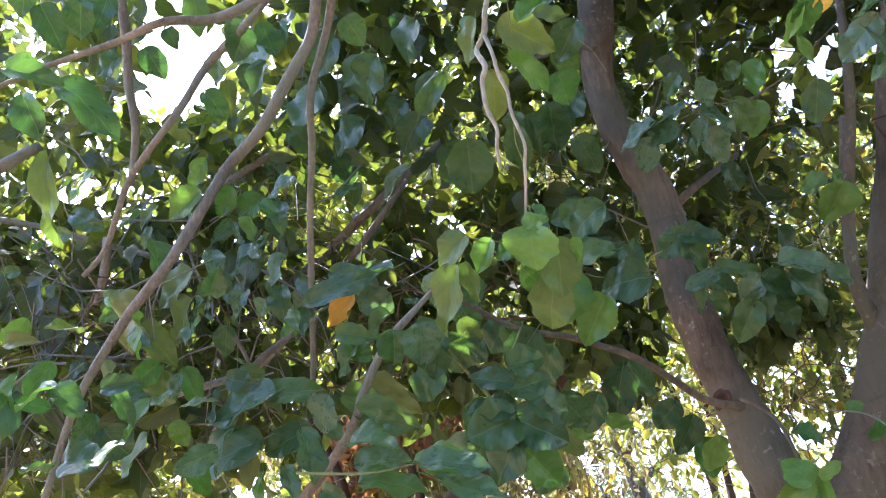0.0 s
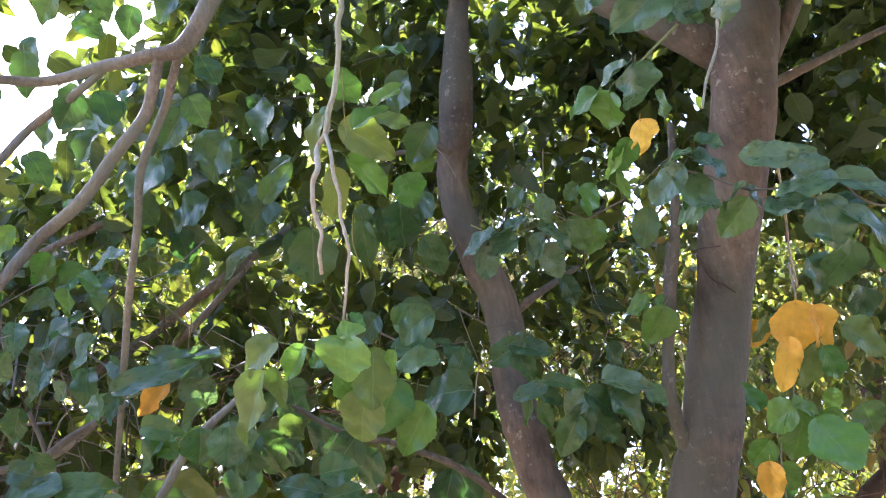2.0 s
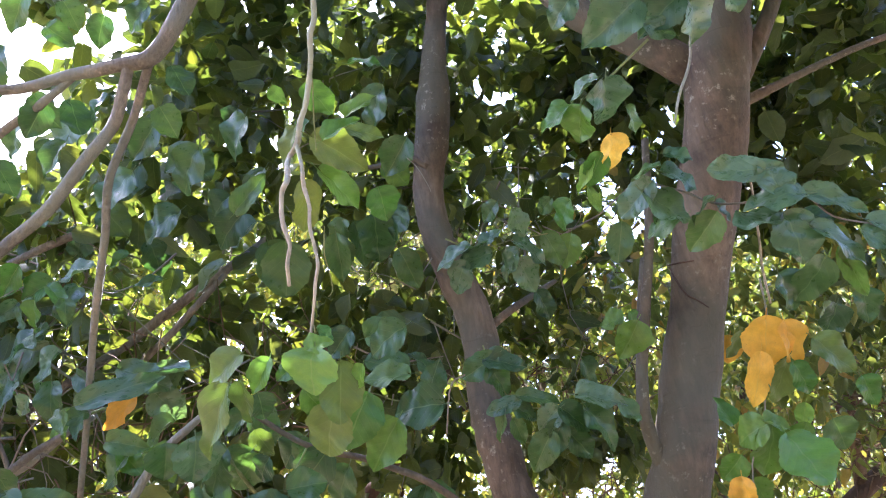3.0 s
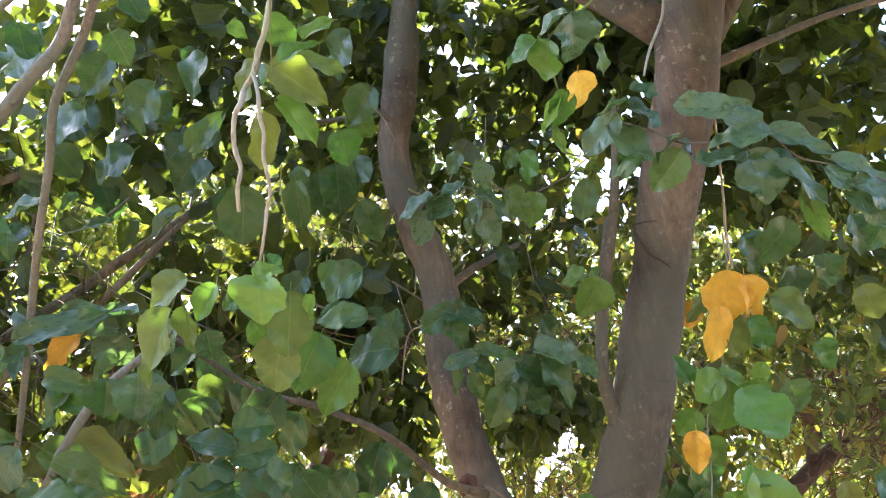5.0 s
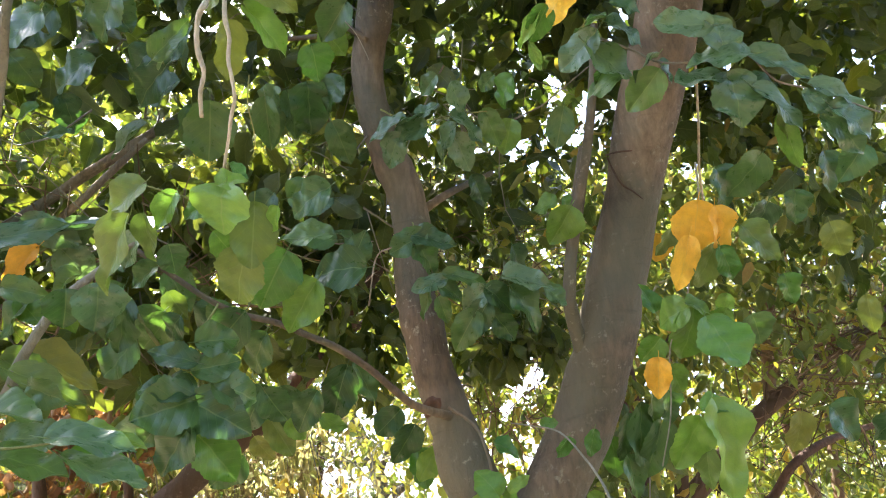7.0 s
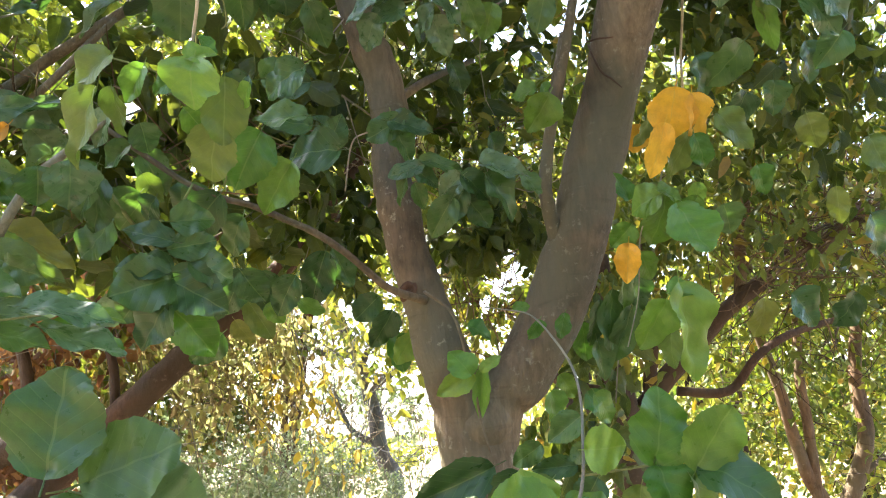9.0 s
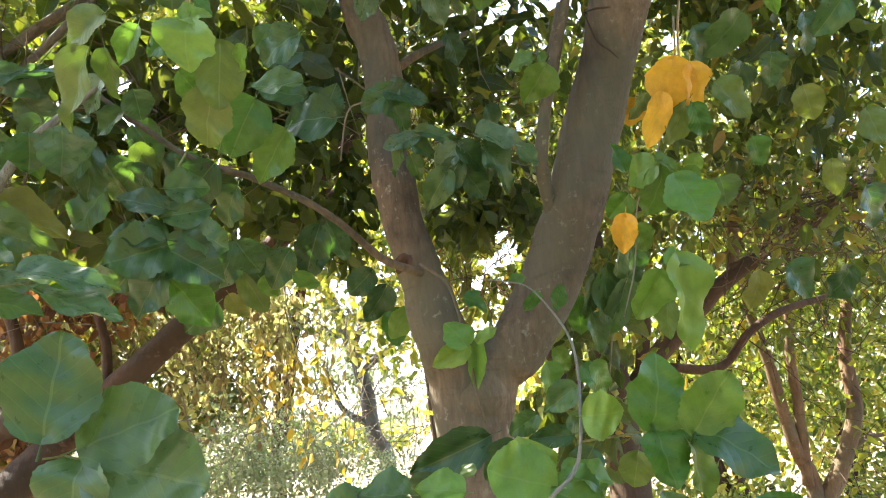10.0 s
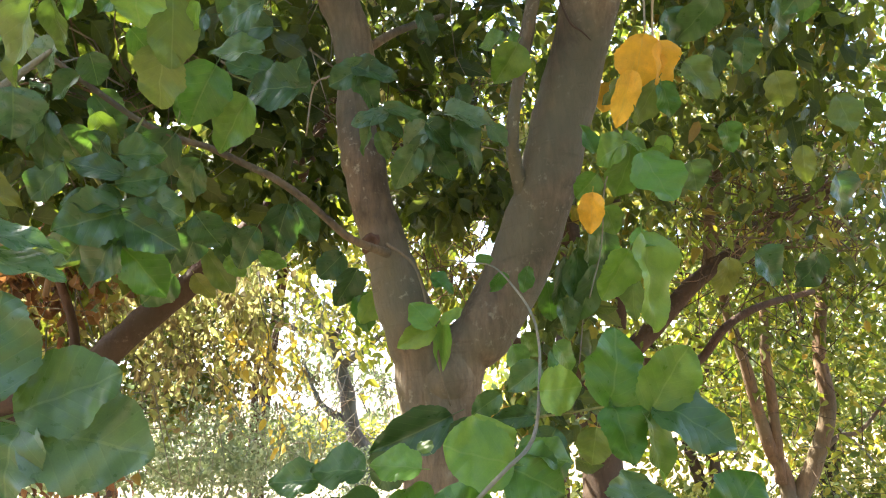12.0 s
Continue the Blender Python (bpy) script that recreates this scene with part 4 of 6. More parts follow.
leaf(spray_a, (0.773, 1.572, 2.508), (0.728, 1.633, 2.455), 0.060, 'p', 0, 0.25, 5)
leaf(spray_a, (0.771, 1.587, 2.485), (0.824, 1.620, 2.410), 0.072, 'p', 0, 0.25, 0)
leaf(spray_a, (0.888, 1.466, 2.585), (0.861, 1.526, 2.538), 0.072, 'm', 0, 0.25)
leaf(spray_a, (0.851, 1.572, 2.554), (0.903, 1.610, 2.474), 0.065, 'g', 10, 0.25)
leaf(spray_a, (0.738, 1.571, 2.644), (0.703, 1.617, 2.614), 0.053, 'g', 0, 0.25)
leaf(spray_a, (0.866, 1.517, 2.622), (0.836, 1.558, 2.604), 0.044, 'g', 0, 0.25)
leaf(spray_a, (1.011, 1.746, 2.645), (0.993, 1.796, 2.562), 0.077, 'm', 0)
leaf(spray_a, (0.913, 1.843, 2.517), (0.959, 1.873, 2.440), 0.068, 'g', 0)
leaf(spray_a, (1.065, 1.556, 2.569), (1.055, 1.608, 2.479), 0.072, 'g', 10)
spray_b = limb("twig", [((0.686, 1.719, 2.316), 0.0022), ((0.700, 1.731, 2.276), 0.0020), ((0.753, 1.754, 2.173), 0.0018), ((0.858, 1.723, 2.143), 0.0017), ((0.917, 1.697, 2.145), 0.0015)], GREEN_TWIG, tree, sides=6)
leaf(spray_b, (0.706, 1.695, 2.277), (0.630, 1.746, 2.237), 0.071, 'g', 0, 0.25)
leaf(spray_b, (0.682, 1.705, 2.272), (0.774, 1.663, 2.239), 0.063, 'g', 0, 0.5)
leaf(spray_b, (0.688, 1.709, 2.259), (0.750, 1.730, 2.181), 0.080, 'g', 0, 0.25)
leaf(spray_b, (0.757, 1.720, 2.169), (0.680, 1.764, 2.149), 0.048, 'p', 0, 0.25)
leaf(spray_b, (0.722, 1.739, 2.151), (0.696, 1.781, 2.081), 0.034, 'g', 20, 0.25)
leaf(spray_b, (0.741, 1.730, 2.158), (0.807, 1.729, 2.122), 0.054, 'g', 0, 0.25)
leaf(spray_b, (0.754, 1.717, 2.180), (0.862, 1.695, 2.155), 0.043, 'g', 15, 0.7)
leaf(spray_b, (0.845, 1.698, 2.133), (0.786, 1.745, 2.097), 0.065, 'p', 0, 0.25)
leaf(spray_b, (0.851, 1.705, 2.104), (0.805, 1.758, 2.028), 0.068, 'g', 0, 0.25)
leaf(spray_b, (0.823, 1.724, 2.083), (0.768, 1.780, 1.997), 0.074, 'g', 0, 0.25)
leaf(spray_b, (0.847, 1.697, 2.135), (0.923, 1.693, 2.078), 0.068, 'g', 0, 0.25)
leaf(spray_b, (0.904, 1.674, 2.126), (0.988, 1.677, 2.024), 0.094, 'g', 0, 0.25)
leaf(spray_b, (0.890, 1.671, 2.154), (0.987, 1.608, 2.128), 0.080, 'p', 0, 0.5)
leaf(spray_b, (0.868, 1.746, 2.097), (0.935, 1.751, 2.017), 0.067, 'g', 0, 0.25)
leaf(spray_b, (0.740, 1.741, 2.126), (0.769, 1.761, 2.064), 0.043, 'g', 15, 0.25)
leaf(spray_b, (0.994, 1.683, 2.141), (1.045, 1.687, 2.084), 0.058, 'g', 15, 0.25)
spray_c = limb("twig", [((1.099, 1.607, 2.274), 0.0018), ((1.062, 1.610, 2.315), 0.0016), ((1.033, 1.616, 2.336), 0.0013)], GREEN_TWIG, tree, sides=6)
leaf(spray_c, (1.053, 1.594, 2.307), (1.023, 1.658, 2.229), 0.094, 'm', 0, 0.25)
leaf(spray_c, (1.024, 1.602, 2.325), (0.972, 1.642, 2.326), 0.062, 'm', 0, 0.25)
leaf(spray_c, (1.038, 1.589, 2.334), (1.060, 1.604, 2.303), 0.041, 'm', 0, 0.25)
leaf(spray_c, (0.995, 1.829, 2.301), (1.039, 1.858, 2.227), 0.074, 'g', 0)

# leaves before the thick limb
top_a = limb("twig", [((0.794, 0.858, 2.526), 0.0025), ((0.739, 0.933, 2.496), 0.0023), ((0.702, 0.979, 2.476), 0.0020), ((0.727, 1.025, 2.411), 0.0017)], GREEN_TWIG, tree, sides=6)
leaf(top_a, (0.674, 0.975, 2.466), (0.627, 1.024, 2.456), 0.046, 'm', 0, 0.25)
leaf(top_a, (0.696, 0.965, 2.462), (0.696, 1.021, 2.419), 0.076, 'm', 0, 0.25)
leaf(top_a, (0.728, 0.920, 2.486), (0.751, 0.981, 2.426), 0.097, 'p', 0, 0.25)
leaf(top_a, (0.716, 0.924, 2.489), (0.676, 0.974, 2.480), 0.046, 'p', 0, 0.25)
leaf(top_a, (0.749, 0.986, 2.416), (0.764, 1.021, 2.366), 0.068, 'y', 0, 0.25, 0)
leaf(top_a, (0.724, 1.022, 2.383), (0.698, 1.078, 2.350), 0.027, 'l', 15, 0.25)
leaf(top_a, (0.735, 1.008, 2.392), (0.720, 1.063, 2.353), 0.046, 'm', 0, 0.25)
leaf(top_a, (0.718, 1.054, 2.349), (0.744, 1.080, 2.314), 0.021, 'm', 20, 0.25)
leaf(top_a, (0.790, 0.973, 2.471), (0.823, 1.003, 2.432), 0.037, 'g', 20, 0.25)
leaf(top_a, (0.746, 0.974, 2.746), (0.700, 1.010, 2.706), 0.065, 'p', 0, 0.1)
leaf(top_a, (0.851, 0.936, 2.701), (0.755, 0.999, 2.633), 0.104, 'p', 0, 0.1)
leaf(top_a, (0.962, 0.950, 2.737), (0.883, 0.999, 2.686), 0.093, 'p', 0, 0.1)
leaf(top_a, (0.963, 0.924, 2.697), (0.994, 0.953, 2.629), 0.129, 'p', 0, 0.1)
leaf(top_a, (1.059, 0.916, 2.772), (1.102, 0.940, 2.706), 0.106, 'p', 0, 0.1)
leaf(top_a, (0.822, 0.927, 2.795), (0.777, 0.968, 2.742), 0.103, 'p', 0, 0.1)
leaf(top_a, (0.893, 0.886, 2.770), (0.923, 0.912, 2.708), 0.101, 'p', 0, 0.1)
leaf(top_a, (0.897, 0.987, 2.701), (0.957, 0.989, 2.668), 0.054, 'p', 15, 0.1)
limb("twig", [((1.256, 1.272, 3.019), 0.004), ((1.197, 1.256, 2.864), 0.004), ((1.115, 1.233, 2.733), 0.004), ((1.048, 1.197, 2.617), 0.003)], PALE_TWIG, tree, sides=6)
top_b = limb("twig", [((0.769, 0.943, 2.286), 0.0022), ((0.820, 0.929, 2.257), 0.0021), ((0.866, 0.916, 2.227), 0.0020), ((0.933, 0.870, 2.208), 0.0019), ((0.962, 0.846, 2.201), 0.0018), ((0.997, 0.843, 2.158), 0.0016), ((1.038, 0.819, 2.128), 0.0015), ((1.101, 0.781, 2.071), 0.0014)], TWIG_BARK, tree, sides=6)
leaf(top_b, (0.895, 0.834, 2.237), (0.821, 0.869, 2.255), 0.053, 'p', 0, 0.3, 2)
leaf(top_b, (0.915, 0.844, 2.202), (0.906, 0.820, 2.258), 0.064, 'p', 0, 0.25, 5)
leaf(top_b, (0.943, 0.827, 2.187), (0.859, 0.847, 2.204), 0.073, 'p', 0, 0.6, 7)
leaf(top_b, (0.963, 0.844, 2.202), (1.044, 0.808, 2.155), 0.043, 'p', 10, 0.5, 0)
leaf(top_b, (0.917, 0.865, 2.172), (0.851, 0.888, 2.161), 0.073, 'p', 0, 0.25, 2)
leaf(top_b, (0.925, 0.859, 2.171), (0.936, 0.857, 2.092), 0.086, 'p', 0, 0.25, 5)
leaf(top_b, (0.957, 0.848, 2.142), (1.030, 0.828, 2.080), 0.046, 'p', 15, 0.5, 7)
leaf(top_b, (1.026, 0.813, 2.131), (1.095, 0.779, 2.084), 0.040, 'p', 0, 0.6, 0)
leaf(top_b, (1.006, 0.814, 2.116), (1.047, 0.809, 2.079), 0.042, 'p', 20, 0.25, 2)
leaf(top_b, (1.035, 0.800, 2.088), (1.089, 0.783, 2.039), 0.055, 'p', 0, 0.5, 5)
leaf(top_b, (1.030, 0.812, 2.080), (1.085, 0.801, 2.019), 0.049, 'p', 15, 0.25, 7)
leaf(top_b, (0.844, 0.908, 2.203), (0.819, 0.971, 2.162), 0.057, 'g', 0, 0.25, 0)
leaf(top_b, (0.746, 0.936, 2.260), (0.815, 0.942, 2.207), 0.073, 'p', 0, 0.25, 2)
leaf(top_b, (0.840, 0.895, 2.222), (0.813, 0.940, 2.212), 0.055, 'g', 0, 0.25, 5)
leaf(top_b, (0.770, 0.903, 2.279), (0.831, 0.891, 2.256), 0.062, 'p', 0, 0.25, 7)
leaf(top_b, (0.765, 0.900, 2.287), (0.726, 0.936, 2.294), 0.049, 'g', 0, 0.25, 0)
leaf(top_b, (0.757, 0.919, 2.273), (0.724, 0.982, 2.238), 0.053, 'p', 15, 0.25, 2)
leaf(top_b, (0.771, 0.884, 2.301), (0.817, 0.871, 2.291), 0.035, 'g', 10, 0.25, 5)
leaf(top_b, (0.827, 0.968, 2.237), (0.775, 1.016, 2.242), 0.062, 'g', 0, 0.25, 7)
leaf(top_b, (0.859, 0.920, 2.229), (0.891, 0.926, 2.206), 0.038, 'g', 0, 0.25, 0)
leaf(top_b, (0.967, 0.884, 2.188), (1.019, 0.865, 2.162), 0.039, 'g', 0, 0.25, 2)
leaf(top_b, (1.006, 0.858, 2.147), (1.041, 0.884, 2.076), 0.030, 'o', 30, 0.25, 5)
leaf(top_b, (1.022, 0.876, 2.120), (1.056, 0.906, 2.039), 0.034, 'm', 35, 0.25, 7)
leaf(top_b, (0.813, 0.963, 2.277), (0.808, 1.012, 2.237), 0.046, 'g', 10, 0.25, 0)

# yellowing leaves beside the thick limb
yellow = limb("twig", [((1.169, 1.257, 2.257), 0.0022), ((1.180, 1.292, 2.174), 0.0021), ((1.170, 1.342, 2.081), 0.0019), ((1.160, 1.385, 1.984), 0.0018), ((1.131, 1.428, 1.909), 0.0017), ((1.121, 1.461, 1.778), 0.0016), ((1.094, 1.490, 1.675), 0.0014)], TWIG_BARK, tree, sides=6)
leaf(yellow, (1.171, 1.285, 2.176), (1.172, 1.339, 2.086), 0.107, 'y', 0, 0.25, 2)
leaf(yellow, (1.148, 1.310, 2.105), (1.127, 1.353, 2.001), 0.056, 'y', 0, 0.25, 7)
leaf(yellow, (1.205, 1.278, 2.160), (1.234, 1.310, 2.064), 0.071, 'y', 10, 0.25)
leaf(yellow, (1.206, 1.309, 2.091), (1.182, 1.369, 2.020), 0.065, 'o', 0, 0.25)
leaf(yellow, (1.197, 1.282, 2.073), (1.227, 1.295, 2.006), 0.054, 'm', 10, 0.25)
leaf(yellow, (1.255, 1.269, 2.115), (1.320, 1.253, 2.040), 0.071, 'o', 10, 0.25)
leaf(yellow, (1.144, 1.362, 1.972), (1.093, 1.416, 1.960), 0.077, 'm', 0, 0.25)
leaf(yellow, (1.142, 1.360, 1.981), (1.193, 1.340, 1.963), 0.046, 'm', 10, 0.6)
leaf(yellow, (1.172, 1.378, 1.976), (1.162, 1.427, 1.869), 0.099, 'm', 0, 0.25)
leaf(yellow, (1.174, 1.348, 1.940), (1.209, 1.320, 1.832), 0.126, 'l', 0, 0.25, 2)
leaf(yellow, (1.114, 1.435, 1.928), (1.086, 1.477, 1.884), 0.060, 'm', 0, 0.25)
leaf(yellow, (1.093, 1.424, 1.881), (1.091, 1.453, 1.801), 0.056, 'y', 10, 0.25)
leaf(yellow, (1.236, 1.356, 1.967), (1.221, 1.392, 1.930), 0.053, 'm', 0, 0.25)
leaf(yellow, (1.140, 1.401, 1.752), (1.104, 1.455, 1.657), 0.088, 'l', 0, 0.25)
leaf(yellow, (1.176, 1.394, 1.778), (1.211, 1.408, 1.583), 0.117, 'l', 0, 0.25)
leaf(yellow, (1.166, 1.416, 1.773), (1.225, 1.382, 1.774), 0.059, 'l', 0, 0.8)
leaf(yellow, (1.180, 1.443, 1.706), (1.170, 1.474, 1.615), 0.057, 'o', 20, 0.25)
leaf(yellow, (1.400, 1.467, 2.363), (1.453, 1.497, 2.281), 0.105, 'g', 5)
leaf(yellow, (1.481, 1.394, 2.369), (1.425, 1.458, 2.280), 0.104, 'g', 10)
leaf(yellow, (1.589, 1.566, 2.323), (1.616, 1.603, 2.241), 0.096, 'm', 10)
leaf(yellow, (1.233, 1.589, 1.903), (1.271, 1.604, 1.839), 0.063, 'm', 10)
leaf(yellow, (1.331, 1.454, 2.033), (1.319, 1.478, 1.988), 0.042, 'l', 15)
leaf(yellow, (1.188, 1.538, 2.024), (1.162, 1.519, 2.086), 0.050, 'm', 15)
leaf(yellow, (1.346, 1.020, 2.171), (1.313, 1.060, 2.111), 0.064, 'g', 5)

leaf(yellow, (1.465, 1.821, 2.343), (1.454, 1.864, 2.270), 0.080, 'y', 5)
leaf(yellow, (1.475, 1.784, 2.341), (1.451, 1.827, 2.273), 0.069, 'o', 5)

leaf(yellow, (1.701, 1.409, 2.396), (1.726, 1.423, 2.298), 0.090, 'g', 0)
leaf(yellow, (1.749, 1.359, 2.388), (1.741, 1.377, 2.328), 0.059, 'm', 0)
leaf(yellow, (1.860, 1.479, 1.962), (1.898, 1.488, 1.860), 0.121, 'g', 0)
leaf(yellow, (1.637, 1.563, 1.781), (1.702, 1.556, 1.706), 0.106, 'g', 10)
leaf(yellow, (1.824, 1.548, 1.773), (1.782, 1.583, 1.693), 0.092, 'g', 0)
leaf(yellow, (1.576, 1.525, 2.107), (1.601, 1.533, 2.036), 0.068, 'm', 10)
leaf(yellow, (1.531, 1.469, 2.276), (1.504, 1.498, 2.198), 0.090, 'g', 10)
leaf(yellow, (1.639, 1.478, 2.320), (1.644, 1.496, 2.236), 0.081, 'g', 20)
leaf(yellow, (1.748, 1.462, 2.028), (1.752, 1.481, 1.939), 0.054, 'o', 15)
leaf(yellow, (1.608, 1.629, 1.782), (1.593, 1.657, 1.686), 0.079, 'o', 15)
leaf(yellow, (1.494, 1.577, 2.020), (1.519, 1.584, 1.949), 0.090, 'g', 5)
leaf(yellow, (1.816, 1.394, 2.137), (1.853, 1.400, 2.052), 0.090, 'o', 10)
leaf(yellow, (1.717, 1.470, 2.228), (1.742, 1.481, 2.141), 0.081, 'o', 20)

# dark leaves under the knot's branch
dark = limb("twig", [((0.223, 1.502, 2.036), 0.0022), ((0.194, 1.521, 1.982), 0.0020), ((0.181, 1.540, 1.922), 0.0018), ((0.179, 1.554, 1.866), 0.0017), ((0.182, 1.568, 1.805), 0.0015)], GREEN_TWIG, tree, sides=6)
leaf(dark, (0.183, 1.498, 1.923), (0.099, 1.497, 1.953), 0.054, 'g', 0, 0.25)
leaf(dark, (0.187, 1.487, 1.958), (0.269, 1.491, 1.970), 0.068, 'g', 0, 0.25)
leaf(dark, (0.181, 1.502, 1.909), (0.263, 1.505, 1.926), 0.061, 'g', 0, 0.25)
leaf(dark, (0.180, 1.512, 1.870), (0.089, 1.512, 1.901), 0.070, 'g', 0, 0.25)
leaf(dark, (0.217, 1.507, 1.887), (0.302, 1.520, 1.858), 0.081, 'g', 0, 0.25)
leaf(dark, (0.179, 1.515, 1.857), (0.077, 1.488, 1.827), 0.104, 'g', 0, 0.25)
leaf(dark, (0.179, 1.515, 1.857), (0.279, 1.495, 1.793), 0.102, 'g', 0, 0.25)
leaf(dark, (0.176, 1.525, 1.813), (0.112, 1.548, 1.738), 0.099, 'g', 0, 0.25)
leaf(dark, (0.187, 1.557, 1.806), (0.273, 1.579, 1.720), 0.097, 'm', 0, 0.25)
leaf(dark, (0.223, 1.527, 1.995), (0.192, 1.551, 1.956), 0.054, 'g', 0, 0.25)
leaf(dark, (0.139, 1.577, 1.857), (0.089, 1.599, 1.789), 0.071, 'g', 0, 0.25)
leaf(dark, (0.154, 1.670, 2.063), (0.122, 1.699, 2.025), 0.062, 'g', 10)
leaf(dark, (0.117, 1.793, 2.115), (0.048, 1.840, 2.067), 0.079, 'g', 0)
leaf(dark, (0.058, 1.857, 2.072), (-0.000, 1.911, 1.999), 0.107, 'g', 5)
leaf(dark, (0.257, 1.720, 2.102), (0.212, 1.759, 2.051), 0.078, 'g', 0)
leaf(dark, (0.326, 1.733, 1.917), (0.372, 1.748, 1.847), 0.076, 'g', 0)
leaf(dark, (0.272, 1.645, 1.771), (0.211, 1.691, 1.720), 0.069, 'g', 0)
near_left = limb("twig", [((-0.256, 1.522, 1.813), 0.003), ((-0.120, 1.485, 1.789), 0.0025), ((-0.021, 1.471, 1.792), 0.002)], GREEN_TWIG, tree, sides=6)
leaf(near_left, (-0.020, 1.468, 1.796), (0.106, 1.421, 1.801), 0.059, 'm', -12.5, 1)
leaf(near_left, (-0.001, 1.442, 1.763), (0.114, 1.415, 1.732), 0.062, 'm', -12.5, 1)
leaf(near_left, (-0.145, 1.518, 1.849), (-0.051, 1.486, 1.845), 0.103, 'g', 0, 1)
leaf(near_left, (-0.129, 1.500, 1.774), (-0.010, 1.463, 1.763), 0.078, 'g', 0, 1)
leaf(near_left, (-0.163, 1.703, 1.989), (-0.028, 1.694, 1.904), 0.077, 'o', 15, 1)
leaf(near_left, (-0.135, 1.757, 2.015), (0.006, 1.737, 1.947), 0.083, 'o', 25, 1)
leaf(near_left, (-0.138, 1.693, 1.955), (-0.076, 1.705, 1.879), 0.086, 'o', 10, 1)
leaf(near_left, (0.053, 1.577, 2.092), (-0.007, 1.639, 2.003), 0.082, 'g', 0)
leaf(near_left, (-0.067, 1.590, 2.083), (-0.024, 1.605, 2.016), 0.061, 'm', 0)
leaf(near_left, (-0.128, 1.670, 2.093), (-0.190, 1.717, 2.040), 0.070, 'g', 0)
leaf(near_left, (-0.161, 1.627, 2.113), (-0.080, 1.607, 2.093), 0.053, 'g', 15)
leaf(near_left, (-0.050, 1.733, 2.174), (-0.150, 1.793, 2.121), 0.076, 'g', 10)
leaf(near_left, (0.112, 1.541, 2.125), (0.061, 1.574, 2.091), 0.055, 'g', 20)

# leaves close by, low down
low = limb("twig", [((0.009, 1.347, 1.510), 0.0018), ((0.029, 1.350, 1.511), 0.0017), ((0.063, 1.354, 1.519), 0.0015), ((0.073, 1.355, 1.496), 0.0014), ((0.063, 1.354, 1.444), 0.0012)], GREEN_TWIG, tree, sides=6)
leaf(low, (0.016, 1.307, 1.539), (0.041, 1.305, 1.685), 0.141, 'g', 0, 0.5, 2)
leaf(low, (0.067, 1.314, 1.519), (0.197, 1.290, 1.562), 0.126, 'g', 0, 0.5, 2)
leaf(low, (0.077, 1.316, 1.497), (0.232, 1.291, 1.445), 0.154, 'p', 0, 0.6, 5)
leaf(low, (0.066, 1.314, 1.498), (0.023, 1.286, 1.411), 0.121, 'g', 0, 0.5, 7)
leaf(low, (-0.008, 1.271, 1.764), (0.106, 1.257, 1.757), 0.059, 'p', 0, 0.9)
leaf(low, (0.010, 1.281, 1.736), (0.120, 1.273, 1.683), 0.067, 'p', 0, 0.9)
leaf(low, (0.035, 1.343, 1.627), (-0.021, 1.348, 1.592), 0.086, 'g', 0, 0.5)
curl = limb("twig", [((0.907, 1.802, 1.830), 0.0017), ((0.931, 1.732, 1.809), 0.0017), ((0.952, 1.644, 1.779), 0.0020), ((0.952, 1.550, 1.711), 0.0023), ((0.930, 1.445, 1.637), 0.0028), ((0.894, 1.366, 1.566), 0.0028), ((0.845, 1.292, 1.495), 0.0028), ((0.803, 1.232, 1.442), 0.0028), ((0.762, 1.192, 1.404), 0.0034), ((0.706, 1.177, 1.371), 0.0034), ((0.610, 1.212, 1.287), 0.0039)], TWIG_BARK, tree, "thin curling bare twig", sides=8)
limb("twig", [((0.775, 1.861, 1.887), 0.0042), ((0.820, 1.814, 1.830), 0.0042), ((0.837, 1.800, 1.767), 0.0042), ((0.844, 1.794, 1.691), 0.0035), ((0.860, 1.804, 1.624), 0.0035), ((0.871, 1.815, 1.557), 0.0028), ((0.890, 1.826, 1.484), 0.0021)], BARK, tree, sides=8)
leaf(curl, (0.843, 1.777, 1.670), (0.766, 1.818, 1.621), 0.062, 'l', 0)
leaf(curl, (0.830, 1.751, 1.665), (0.794, 1.749, 1.727), 0.072, 'l', 0)
leaf(curl, (0.878, 1.790, 1.675), (0.873, 1.821, 1.555), 0.044, 'l', 15)
leaf(curl, (0.862, 1.753, 1.671), (0.903, 1.730, 1.705), 0.033, 'l', 0)
leaf(curl, (0.855, 1.784, 1.784), (0.914, 1.769, 1.754), 0.054, 'm', 0)
leaf(curl, (0.942, 1.707, 1.806), (0.980, 1.691, 1.812), 0.031, 'm', 0)
leaf(curl, (0.983, 1.667, 1.769), (0.964, 1.686, 1.721), 0.042, 'm', 10)
leaf(curl, (1.065, 1.692, 1.785), (1.052, 1.711, 1.728), 0.043, 'm', 0)
leaf(curl, (0.789, 1.596, 1.458), (0.637, 1.669, 1.394), 0.095, 'g', 0)
leaf(curl, (0.832, 1.550, 1.442), (0.771, 1.592, 1.365), 0.074, 'g', 0)
leaf(curl, (0.899, 1.573, 1.492), (0.841, 1.604, 1.457), 0.052, 'g', 0)
leaf(curl, (0.957, 1.496, 1.540), (0.896, 1.530, 1.495), 0.063, 'g', 0)
leaf(curl, (0.971, 1.568, 1.445), (0.884, 1.601, 1.446), 0.049, 'g', 15)
leaf(curl, (0.952, 1.527, 1.485), (0.984, 1.524, 1.448), 0.049, 'g', 0)
